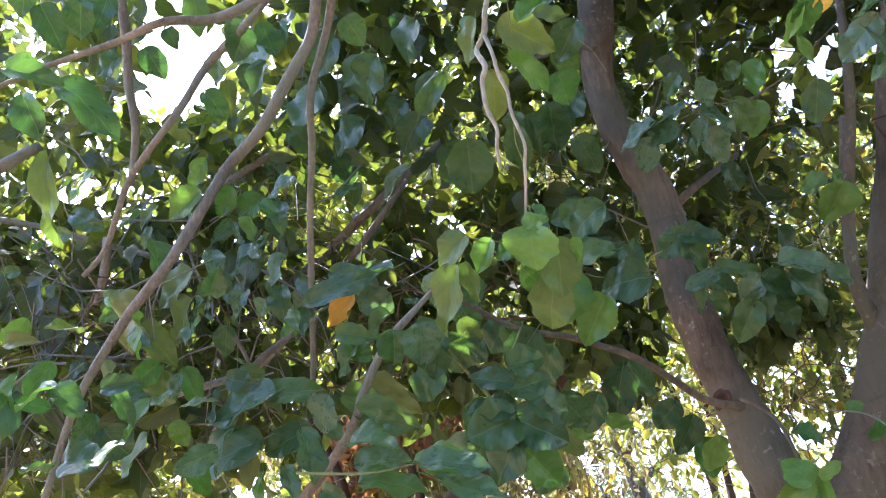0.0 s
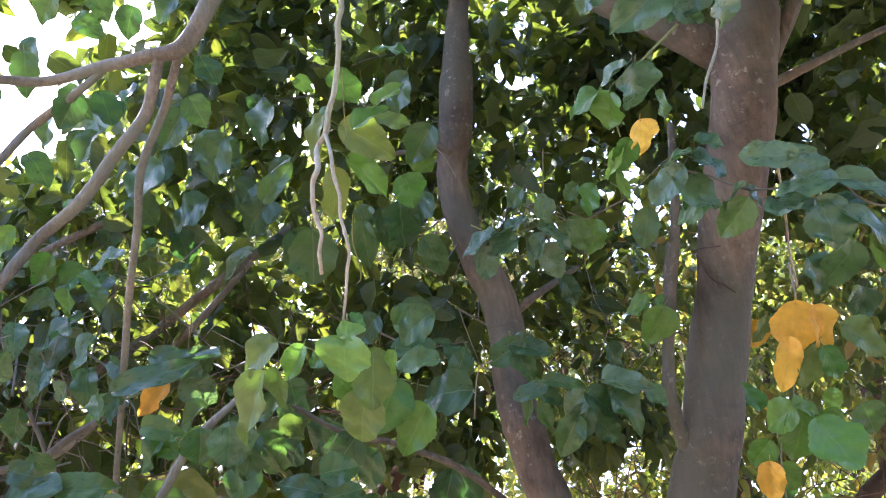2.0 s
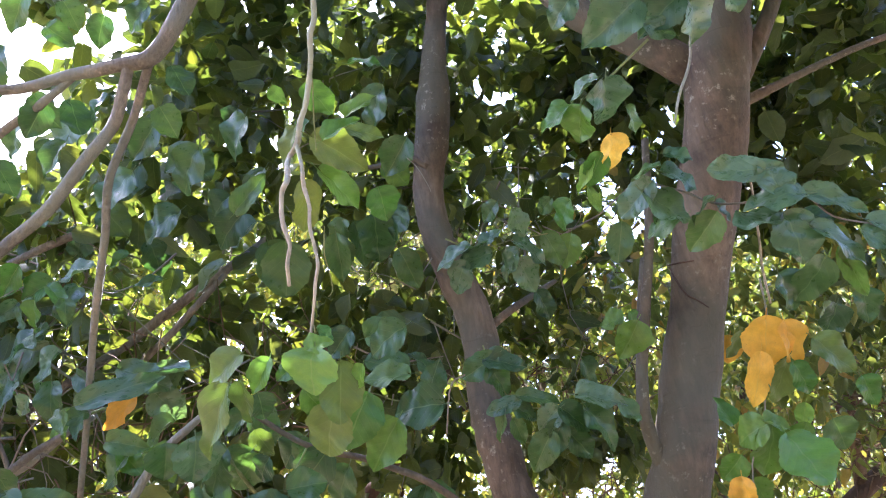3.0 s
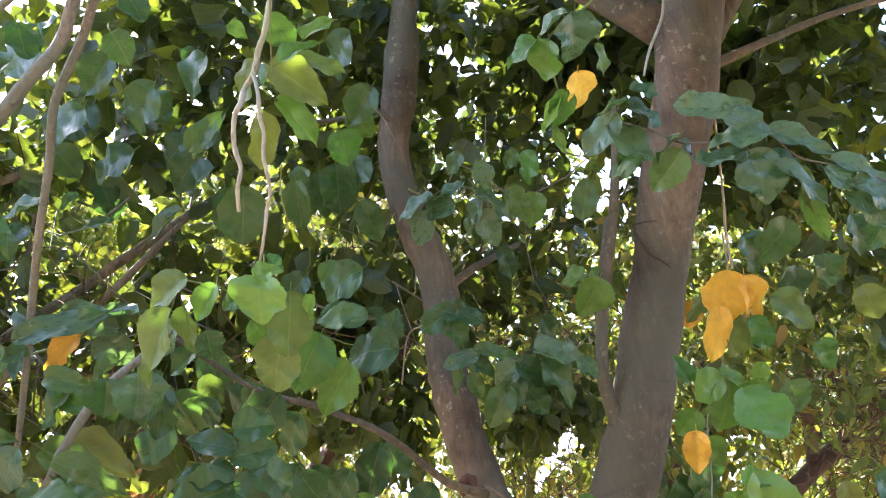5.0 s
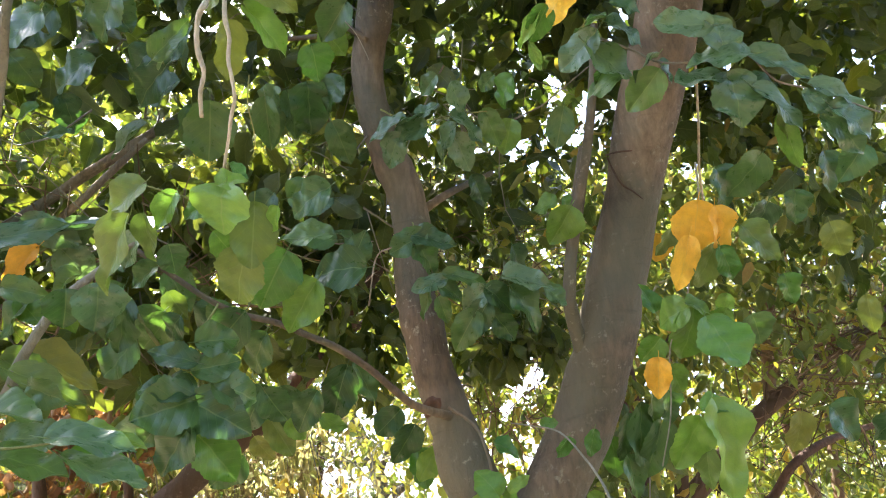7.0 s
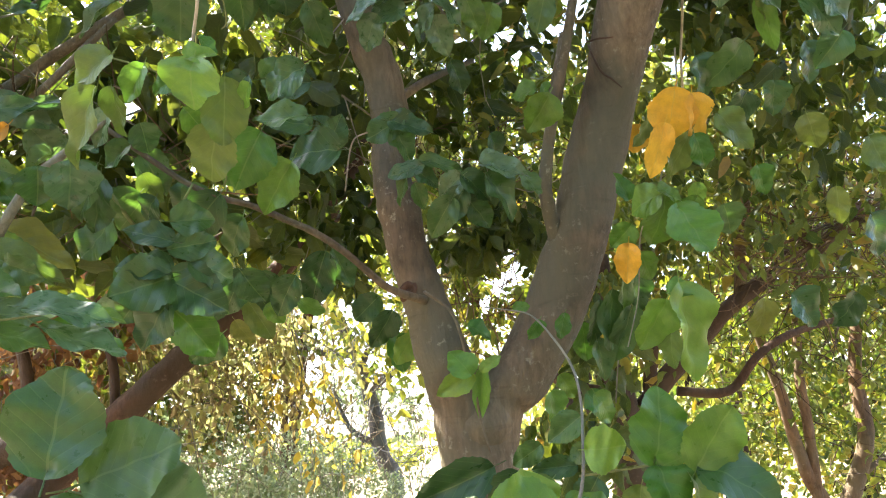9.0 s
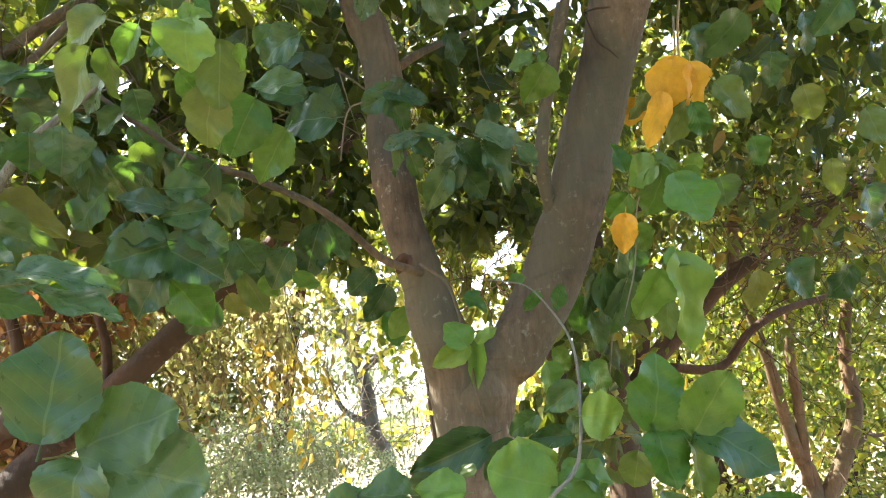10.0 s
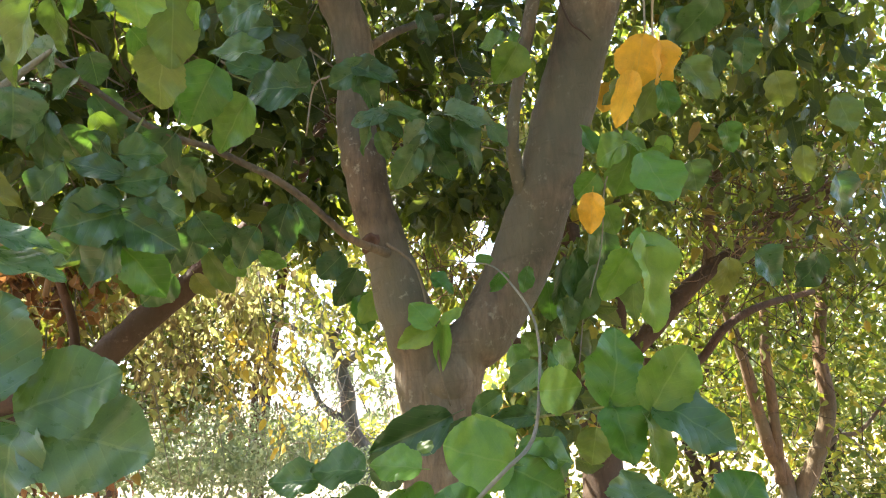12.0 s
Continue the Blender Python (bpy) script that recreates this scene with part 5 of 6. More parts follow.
leaf(curl, (0.894, 1.531, 1.424), (0.850, 1.560, 1.374), 0.072, 'g', 0)
leaf(curl, (1.007, 1.551, 1.412), (0.973, 1.580, 1.347), 0.074, 'g', 0)
leaf(curl, (0.685, 1.635, 1.391), (0.641, 1.667, 1.329), 0.085, 'g', 0)
leaf(curl, (1.023, 1.565, 1.376), (0.966, 1.604, 1.302), 0.087, 'g', 0)
leaf(curl, (0.997, 1.487, 1.581), (1.039, 1.486, 1.521), 0.061, 'm', 0)
leaf(curl, (1.037, 1.762, 1.607), (1.061, 1.772, 1.525), 0.069, 'l', 20)
leaf(curl, (1.338, 1.906, 1.872), (1.328, 1.951, 1.715), 0.096, 'g', 0, 0.25)
leaf(curl, (1.380, 1.889, 1.820), (1.343, 1.947, 1.664), 0.093, 'g', 0, 0.25)
leaf(curl, (1.298, 1.954, 1.743), (1.325, 1.961, 1.635), 0.080, 'g', 0, 0.25)
leaf(curl, (1.362, 1.876, 1.932), (1.390, 1.897, 1.808), 0.076, 'g', 0, 0.25)
leaf(curl, (1.334, 1.971, 1.858), (1.319, 2.012, 1.735), 0.078, 'g', 0, 0.25)
leaf(curl, (1.305, 2.033, 1.805), (1.317, 2.053, 1.692), 0.076, 'm', 0, 0.25)
leaf(curl, (1.445, 1.920, 1.926), (1.461, 1.945, 1.815), 0.076, 'g', 0, 0.25)
leaf(curl, (1.266, 1.986, 1.607), (1.316, 1.971, 1.525), 0.073, 'm', 0, 0.25)
leaf(curl, (1.226, 2.061, 1.666), (1.267, 2.055, 1.598), 0.058, 'm', 0, 0.25)
leaf(curl, (0.793, 1.335, 1.372), (0.678, 1.353, 1.407), 0.131, 'l', 0, 0.8, 2)
leaf(curl, (0.779, 1.365, 1.393), (0.787, 1.374, 1.468), 0.095, 'l', 0, 0.5)
leaf(curl, (0.796, 1.333, 1.366), (0.860, 1.274, 1.323), 0.114, 'm', 0, 0.8)
leaf(curl, (0.825, 1.343, 1.389), (0.910, 1.308, 1.380), 0.084, 'm', 0, 0.7)
leaf(curl, (0.651, 1.393, 1.378), (0.573, 1.428, 1.400), 0.073, 'l', 0, 0.8)
leaf(curl, (0.560, 1.420, 1.383), (0.476, 1.450, 1.401), 0.087, 'g', 0, 0.7)
leaf(curl, (0.492, 1.466, 1.375), (0.410, 1.490, 1.384), 0.068, 'g', 0, 0.7)
leaf(curl, (0.661, 1.383, 1.309), (0.596, 1.418, 1.349), 0.083, 'm', 0, 0.8)
leaf(curl, (0.747, 1.348, 1.296), (0.668, 1.363, 1.350), 0.093, 'm', 0, 0.8)
leaf(curl, (0.981, 1.253, 1.278), (0.992, 1.267, 1.352), 0.127, 'g', 0, 0.5)
leaf(curl, (1.084, 1.160, 1.259), (1.143, 1.133, 1.324), 0.116, 'm', 0, 0.5)
leaf(curl, (0.581, 1.409, 1.318), (0.487, 1.445, 1.357), 0.073, 'g', 0, 0.8)
leaf(curl, (0.681, 1.415, 1.403), (0.668, 1.431, 1.424), 0.032, 'o', 0, 0.25)
near_right = limb("twig", [((0.806, 1.249, 1.445), 0.0022), ((0.862, 1.217, 1.448), 0.0021), ((0.910, 1.187, 1.451), 0.0019), ((0.935, 1.169, 1.441), 0.0018), ((0.967, 1.146, 1.440), 0.0016), ((0.994, 1.126, 1.445), 0.0015)], GREEN_TWIG, tree, sides=6)
leaf(near_right, (0.900, 1.170, 1.458), (0.924, 1.127, 1.564), 0.107, 'm', 0, 0.25)
leaf(near_right, (0.951, 1.133, 1.444), (0.997, 1.085, 1.535), 0.092, 'm', 0, 0.25)
leaf(near_right, (0.904, 1.167, 1.446), (0.911, 1.131, 1.365), 0.088, 'm', 0, 0.25)
leaf(near_right, (0.959, 1.127, 1.443), (1.031, 1.038, 1.392), 0.103, 'g', 0, 0.25)
leaf(near_right, (0.951, 1.158, 1.437), (0.986, 1.134, 1.332), 0.083, 'm', 0, 0.25)
leaf(near_right, (0.813, 1.223, 1.486), (0.861, 1.184, 1.480), 0.078, 'l', 0, 0.25)
leaf(near_right, (0.909, 1.233, 1.416), (0.897, 1.248, 1.355), 0.061, 'o', 15, 0.25)
leaf(near_right, (1.016, 1.159, 1.449), (1.062, 1.136, 1.489), 0.051, 'm', 10, 0.25)

leaf(orange, (-0.489, 1.639, 2.312), (-0.592, 1.679, 2.250), 0.084, 'o', 0)
leaf(orange, (-0.487, 1.642, 2.239), (-0.566, 1.686, 2.161), 0.096, 'o', 0)
leaf(orange, (-0.592, 1.759, 2.120), (-0.614, 1.798, 2.037), 0.085, 'o', 0)
leaf(orange, (-0.615, 1.655, 2.279), (-0.691, 1.714, 2.167), 0.107, 'o', 0)
leaf(orange, (-0.449, 1.675, 2.293), (-0.500, 1.710, 2.226), 0.050, 'o', 10)
leaf(orange, (-0.694, 1.739, 2.141), (-0.751, 1.768, 2.090), 0.082, 'o', 0)
leaf(orange, (-0.221, 1.628, 2.196), (-0.058, 1.588, 2.242), 0.057, 'p', 20)
leaf(orange, (-0.380, 1.673, 2.257), (-0.425, 1.707, 2.191), 0.057, 'p', 15)
leaf(orange, (-0.323, 1.644, 2.220), (-0.351, 1.662, 2.189), 0.048, 'p', 0)
leaf(orange, (-0.428, 1.715, 2.195), (-0.449, 1.748, 2.126), 0.055, 'g', 0)
leaf(orange, (-0.266, 1.614, 2.304), (-0.336, 1.650, 2.243), 0.068, 'p', 0)
leaf(orange, (-0.612, 1.673, 2.204), (-0.533, 1.703, 2.112), 0.069, 'o', 15)
leaf(orange, (-0.396, 1.741, 2.104), (-0.365, 1.765, 2.040), 0.062, 'g', 0)
leaf(near_left, (-0.319, 1.643, 2.001), (-0.487, 1.673, 1.980), 0.112, 'p', 0)
leaf(near_left, (-0.193, 1.608, 1.970), (-0.236, 1.642, 1.903), 0.078, 'p', 0)
leaf(near_left, (-0.321, 1.670, 2.003), (-0.209, 1.649, 2.017), 0.073, 'g', 0)
leaf(near_left, (-0.358, 1.670, 1.912), (-0.540, 1.704, 1.886), 0.106, 'p', 0)
leaf(near_left, (-0.252, 1.703, 1.932), (-0.355, 1.734, 1.890), 0.073, 'g', 0)
leaf(near_left, (-0.152, 1.693, 1.837), (-0.037, 1.677, 1.841), 0.079, 'p', 0)
leaf(near_left, (-0.128, 1.611, 1.943), (0.004, 1.616, 1.894), 0.061, 'o', 10)
leaf(near_left, (0.109, 1.684, 1.846), (-0.004, 1.710, 1.819), 0.065, 'p', 0)
leaf(near_left, (0.091, 1.615, 1.909), (0.137, 1.641, 1.836), 0.089, 'g', 0)
leaf(near_left, (-0.683, 1.705, 2.050), (-0.597, 1.695, 2.049), 0.052, 'p', 0)
leaf(near_left, (-0.698, 1.695, 1.990), (-0.657, 1.721, 1.917), 0.089, 'g', 0)
leaf(near_left, (-0.531, 1.649, 1.972), (-0.507, 1.669, 1.920), 0.045, 'm', 0)

# looser sprays on the low twigs
spray(orange, (-0.588, 1.793, 2.329), 0.22, 26, 0.075, "gpmo", 24)
spray(low_twig, (-0.387, 1.692, 2.153), 0.14, 14, 0.075, "gpm", 12)
spray(near_left, (-0.714, 1.565, 2.112), 0.16, 18, 0.085, "gmo", 13)
spray(near_left, (-0.416, 1.537, 1.878), 0.16, 14, 0.1, "gpm", 14)
spray(near_left, (-0.680, 1.443, 1.881), 0.12, 8, 0.1, "ggm", 15)
spray(orange, (-0.375, 1.817, 2.499), 0.2, 16, 0.075, "gpm", 16)

# crown of the forked tree, with gaps to the sky cut along the camera's rays
HOLES = [
    ((0.486, 1.719, 2.679), (1.456, 6.625, 5.994), 0.048, 0.139),
    ((0.706, 1.474, 2.905), (2.336, 5.647, 6.896), 0.042, 0.115),
    ((0.740, 1.463, 2.903), (2.471, 5.601, 6.887), 0.039, 0.103),
    ((0.082, 1.901, 2.405), (-0.162, 7.354, 4.896), 0.045, 0.127),
    ((1.324, 1.432, 2.487), (4.807, 5.478, 5.225), 0.031, 0.074),
    ((1.316, 1.182, 2.785), (4.774, 4.477, 6.415), 0.045, 0.127),
    ((-0.018, 1.793, 2.596), (-0.561, 6.922, 5.662), 0.045, 0.127),
    ((0.540, 1.581, 2.845), (1.672, 6.074, 6.657), 0.036, 0.091),
    ((0.747, 1.567, 2.782), (2.499, 6.017, 6.404), 0.031, 0.074),
    ((0.102, 1.936, 2.296), (-0.126, 7.455, 4.638), 0.042, 0.115),
    ((0.092, 1.953, 2.252), (-0.167, 7.525, 4.462), 0.039, 0.103),
    ((0.161, 1.957, 2.248), (0.112, 7.540, 4.446), 0.036, 0.091),
    ((1.079, 1.591, 2.491), (3.784, 6.075, 5.420), 0.039, 0.103),
    ((1.357, 1.482, 2.345), (4.896, 5.638, 4.835), 0.036, 0.091),
    ((1.052, 1.749, 2.225), (3.676, 6.706, 4.355), 0.033, 0.079),
    ((1.009, 1.856, 1.975), (3.502, 7.136, 3.354), 0.042, 0.115),
    ((1.028, 1.860, 1.922), (3.578, 7.152, 3.142), 0.045, 0.127),
    ((0.984, 1.886, 1.899), (3.402, 7.255, 3.050), 0.045, 0.127),
    ((0.951, 1.908, 1.859), (3.270, 7.344, 2.893), 0.036, 0.091),
    ((0.576, 1.956, 2.132), (1.771, 7.537, 3.984), 0.031, 0.074),
    ((1.468, 1.483, 2.157), (5.337, 5.644, 4.083), 0.031, 0.074),
    ((0.553, 1.815, 2.465), (1.678, 6.974, 5.316), 0.030, 0.068),
    ((-0.381, 1.501, 2.861), (-1.874, 6.039, 6.492), 0.077, 0.258),
    ((-0.401, 1.383, 2.988), (-1.953, 5.565, 7.000), 0.077, 0.258),
]
SHAFTS = [
    ((-0.554, 1.928, 3.130), (-2.590, 7.922, 7.705), 0.16, 0.65),
    ((-0.571, 1.803, 3.390), (-2.698, 7.411, 8.766), 0.1, 0.4),
    ((-0.542, 1.801, 3.078), (-2.218, 7.367, 7.646), 0.14, 0.6),
    ((0.554, 2.168, 3.020), (1.631, 7.530, 6.392), 0.045, 0.17),
    ((0.641, 2.025, 3.237), (1.930, 7.035, 7.143), 0.04, 0.15),
    ((0.925, 1.912, 3.300), (2.914, 6.645, 7.362), 0.05, 0.15),
    ((1.830, 1.657, 3.313), (6.048, 5.761, 7.407), 0.04, 0.2),
    ((0.468, 1.929, 3.498), (1.331, 6.703, 8.045), 0.04, 0.2),
    ((-0.093, 2.399, 2.921), (-0.609, 8.332, 6.049), 0.03, 0.12),
    ((0.024, 2.492, 2.694), (-0.204, 8.654, 5.261), 0.03, 0.12),
    ((-0.204, 2.389, 2.996), (-0.995, 8.296, 6.307), 0.03, 0.12),
    ((-1.033, 2.332, 2.917), (-3.576, 8.073, 6.158), 0.05, 0.2),
    ((0.664, 2.290, 1.737), (3.227, 13.945, 3.021), 0.3, 1.5),
    ((0.479, 2.367, 1.709), (0.665, 3.799, 1.844), 0.35, 0.6),
    ((1.228, 2.439, 2.049), (3.794, 8.155, 3.406), 0.08, 0.25),
]
SHAFTS += [(a, b, 0.04, 0.16) for a, b in (
    ((0.912, 1.789, 3.531), (2.868, 6.219, 8.160)),
    ((1.256, 1.799, 3.340), (4.059, 6.255, 7.500)),
    ((1.497, 1.821, 3.181), (4.895, 6.330, 6.948)),
    ((1.793, 1.650, 3.344), (5.920, 5.738, 7.513)),
    ((2.040, 1.759, 3.022), (6.774, 6.116, 6.400)),
    ((0.128, 2.462, 2.696), (0.155, 8.550, 5.272)),
    ((-0.281, 2.451, 2.921), (-1.262, 8.511, 6.050)),
    ((0.869, 2.137, 2.918), (2.719, 7.425, 6.039)),
    ((-0.134, 2.487, 2.783), (-0.752, 8.635, 5.570)),
    ((-0.416, 2.543, 2.821), (-1.727, 8.830, 5.702)),
    ((0.564, 2.291, 2.790), (1.664, 7.959, 5.595)),
    ((0.271, 2.164, 3.168), (0.651, 7.516, 6.905)),
    ((0.048, 2.162, 3.283), (-0.122, 7.509, 7.303)),
)]
SHAFTS += [((-0.276, 1.747, 3.340), (-1.449, 7.181, 8.564), 0.09, 0.35), ((-0.452, 1.795, 3.334), (-2.171, 7.378, 8.540), 0.08, 0.3)]
WIDE = [SHAFTS[-2], SHAFTS[-1], SHAFTS[0], SHAFTS[1], SHAFTS[2], SHAFTS[12], SHAFTS[13]] + HOLES
SHAFTS += HOLES
scatter("crown", tree, [
    ((0.159, 2.634, 3.423), (1.3, 0.8, 0.8), 2.4), ((1.119, 2.626, 3.411), (1.0, 0.7, 0.9), 1.4), ((2.211, 1.933, 3.475), (1.0, 0.7, 0.6), 4.3), ((1.304, 2.039, 3.735), (0.7, 0.6, 0.5), 1.5), ((0.219, 2.277, 3.842), (0.8, 0.6, 0.5), 1.3),
    ((-1.264, 2.551, 3.205), (0.9, 0.7, 0.9), 2), ((-0.897, 2.453, 2.351), (0.9, 0.6, 0.5), 1.7), ((0.344, 2.778, 2.615), (0.8, 0.5, 0.5), 1), ((0.003, 2.790, 2.538), (0.8, 0.5, 0.4), 1.1),
    ((0.936, 1.750, 5.175), (2.4, 1.6, 0.5), 1.4), ((-0.35, 2.0, 3.0), (0.25, 0.2, 0.2), 0.2),
], 10500, 0.105, CROWN_GREEN, SHAFTS, 3, label="dense dark green drooping leaves")
# leaves high overhead, mostly out of view, added to block sun and sky light
scatter("crown", tree, [((-0.6, 4.4, 5.3), (2.2, 1.3, 0.8), 2), ((1.6, 4.6, 5.4), (2.0, 1.3, 0.8), 1.6), ((0.8, 3.3, 4.6), (1.8, 0.7, 0.5), 1.4), ((-2.6, 4.0, 4.6), (1.4, 1.2, 0.8), 1.2), ((0.6, 1.2, 4.2), (2.2, 1.2, 0.5), 1.0), ((-1.1, 3.1, 4.6), (0.7, 0.5, 0.35), 0.9), ((-0.8, 2.9, 5.1), (1.1, 0.8, 0.5), 2.2), ((1.1, 0.45, 3.75), (1.3, 0.7, 0.4), 3.0), ((0.4, -0.9, 4.0), (2.8, 1.6, 0.6), 5.6), ((0.4, -2.8, 3.6), (3.2, 0.7, 0.7), 2.0), ((3.4, 0.2, 3.4), (0.8, 1.8, 0.9), 1.6)], 10000, 0.13, CROWN_GREEN, SHAFTS, 17, rows=4, label="dark green leaves overhead, added for shade")
# mostly kept above the view, added so the upper limbs fall in shade
scatter("crown", tree, [((0.95, 0.7, 3.22), (1.0, 0.35, 0.15), 1.6), ((0.35, 1.9, 4.15), (0.45, 0.35, 0.15), 0.8), ((2.0, 0.75, 3.3), (0.6, 0.4, 0.2), 1.0), ((1.216, 2.5, 4.059), (0.14, 0.2, 0.17), 0.13)], 1560, 0.13, CROWN_GREEN, (), 19, rows=4, hang=0.4, label="low dark green leaves added above the view to shade the limbs")
scatter("crown", tree, [((1.996, 2.361, 2.828), (0.8, 0.6, 0.6), 1.4), ((2.219, 2.325, 2.782), (0.8, 0.6, 0.5), 1.0), ((2.610, 2.163, 2.375), (0.6, 0.6, 0.6), 1), ((3.004, 2.607, 3.102), (0.8, 0.5, 0.4), 1.6)], 2600, 0.06, DUSKY, SHAFTS, 4, hang=1.0, rows=4, slim=0.75, label="olive green drooping leaves")

# unseen wall of leaves round the camera, added to cut the front light
scatter("crown", tree, [((0.4, -3.1, 2.2), (4.0, 0.8, 2.1), 3.2), ((-3.4, -0.9, 2.4), (0.8, 2.4, 2.0), 1.8), ((4.2, -1.6, 2.4), (0.8, 1.6, 1.9), 1.0)], 4800, 0.2, CROWN_GREEN, (), 18, rows=3, hang=0.9, label="dark green leaves added behind the camera to cut sky light")


def fine_twigs(name, parent, blobs, count, length, radius, mat, seed=1, hang=0.3, label=""):
    """Bare thin twigs, joined, that fill the given blobs."""
    rng = np.random.default_rng(seed)
    shares = np.array([b[2] for b in blobs], float)
    which = rng.choice(len(blobs), count, p=shares / shares.sum())
    verts, faces = [], []
    for k in range(count):
        c, h = np.array(blobs[which[k]][0]), np.array(blobs[which[k]][1])
        p = c + h * rng.uniform(-1, 1, 3)
        w = rng.normal(size=3)
        w[2] -= hang
        w /= np.linalg.norm(w)
        ln, r = length * rng.uniform(0.5, 1.4), radius * rng.uniform(0.6, 1.5)
        s = np.cross(w, (0.3, 0.5, 0.8))
        s /= np.linalg.norm(s)
        u = np.cross(w, s)
        bend = rng.normal(size=3) * ln * 0.12
        first = len(verts)
        for i in range(4):
            t = i / 3
            q = p + w * ln * t + bend * math.sin(3.1 * t) + (0, 0, -0.15 * hang * ln * t * t)
            for a in range(3):
                verts.append(q + (s * math.cos(a * 2.094) + u * math.sin(a * 2.094)) * r * (1 - 0.6 * t))
        for i in range(3):
            for a in range(3):
                b = (a + 1) % 3
                faces.append((first + i * 3 + a, first + i * 3 + b, first + i * 3 + 3 + b, first + i * 3 + 3 + a))
    me = bpy.data.meshes.new(name)
    me.from_pydata([tuple(v) for v in verts], [], faces)
    me.materials.append(mat)
    me.shade_smooth()
    ob = new(name, me)
    if parent:
        under(ob, parent)
    return tagged(ob, label, kind="stuff")


# ---- leaning tree with withered hanging sprays ----
leaning = thing("tree", (-1.6, 2.6, 0.0), "leaning tree with reddish-brown trunk and withered yellow hanging leaves", "tree")
limb("trunk", [((-1.75, 2.65, -0.05), 0.13), ((-1.2, 2.75, 0.55), 0.11), ((-0.382, 3.738, 1.455), 0.075), ((-0.056, 3.601, 1.738), 0.064), ((0.213, 3.499, 1.967), 0.058), ((0.448, 3.476, 2.155), 0.052), ((0.649, 3.465, 2.345), 0.046), ((0.863, 3.435, 2.596), 0.05), ((1.116, 3.453, 3.038), 0.04)], RED_BARK, leaning, sides=18, rough=0.07)
limb("branch", [((-0.620, 3.969, 1.806), 0.03), ((-0.330, 3.791, 1.629), 0.035), ((-0.191, 3.693, 1.590), 0.04)], RED_BARK, leaning)
limb("branch", [((-0.059, 3.656, 1.762), 0.02), ((-0.063, 3.661, 1.978), 0.02), ((-0.149, 3.677, 2.280), 0.018), ((-0.201, 3.741, 2.555), 0.012)], RED_BARK, leaning)
limb("branch", [((-0.493, 3.933, 2.217), 0.015), ((-0.206, 3.802, 2.309), 0.016), ((0.081, 3.664, 2.426), 0.014), ((0.297, 3.558, 2.525), 0.012)], RED_BARK, leaning)
limb("branch", [((-0.310, 3.397, 2.183), 0.014), ((-0.145, 3.305, 2.253), 0.018), ((0.019, 3.280, 2.307), 0.018), ((0.253, 3.280, 2.374), 0.014), ((0.582, 3.296, 2.589), 0.01)], WARM_LIT_BARK, leaning)
limb("branch", [((-0.141, 3.391, 2.063), 0.012), ((-0.113, 3.318, 2.199), 0.012), ((-0.099, 3.293, 2.370), 0.01), ((-0.012, 3.294, 2.553), 0.008)], WARM_LIT_BARK, leaning)
limb("branch", [((-0.417, 3.356, 2.355), 0.01), ((-0.230, 3.272, 2.393), 0.011), ((-0.048, 3.231, 2.465), 0.009)], WARM_LIT_BARK, leaning)
limb("branch", [((0.713, 3.530, 2.435), 0.02), ((1.027, 3.682, 2.679), 0.018), ((1.706, 3.789, 2.983), 0.015)], RED_BARK, leaning)
limb("limb", [((-0.824, 4.000, 1.543), 0.07), ((-0.553, 3.871, 1.653), 0.07), ((-0.326, 3.754, 1.685), 0.065), ((-0.122, 3.637, 1.715), 0.06)], RED_BARK, leaning, sides=14, rough=0.08)
limb("branch", [((-0.606, 3.805, 2.473), 0.02), ((-0.442, 3.774, 2.112), 0.025), ((-0.393, 3.770, 1.821), 0.03)], RED_BARK, leaning)
scatter("foliage", leaning, [((-0.491, 4.531, 2.001), (0.5, 0.4, 0.35), 1.5), ((-0.796, 4.394, 1.689), (0.5, 0.4, 0.4), 1), ((-0.027, 3.921, 2.439), (0.5, 0.3, 0.25), 1), ((-0.305, 4.743, 2.197), (0.6, 0.4, 0.35), 2)], 2100, 0.08, DUSKY, HOLES, 22, hang=0.8, rows=4, label="dusky olive and brown leaves")
scatter("withered_leaves", leaning, [((-0.368, 4.012, 2.147), (0.35, 0.25, 0.3), 2), ((-0.459, 4.079, 1.549), (0.35, 0.25, 0.25), 1.2), ((-0.081, 3.990, 2.237), (0.3, 0.25, 0.2), 1), ((-0.080, 3.555, 2.289), (0.3, 0.2, 0.15), 0.8), ((-0.061, 4.409, 1.367), (0.25, 0.2, 0.12), 0.4)], 1300, 0.06, BROWN_DRY, (), 26, hang=1.0, rows=4, label="dead brown leaves hanging among the branches")
scatter("undergrowth", leaning, [((0.004, 5.670, 1.491), (0.8, 0.4, 0.42), 2), ((-0.562, 5.472, 1.388), (0.6, 0.4, 0.4), 1), ((0.80, 6.039, 1.25), (0.75, 0.4, 0.4), 2)], 3600, 0.045, SHRUB_GREY, (), 23, hang=0.2, rows=3, label="low grey-green undergrowth")
strands("withered_foliage", leaning, [((0.10, 4.35, 2.36), (0.32, 0.3, 0.10), 1.3), ((0.56, 4.4, 2.34), (0.3, 0.3, 0.1), 2.0), ((-0.5, 4.4, 2.4), (0.45, 0.3, 0.15), 0.8), ((0.9, 4.4, 2.42), (0.15, 0.3, 0.1), 0.15)], 240, 0.58, 0.036, 0.05, CURTAIN_DRY, 21, "withered yellow and brown leaves on thin hanging shoots")
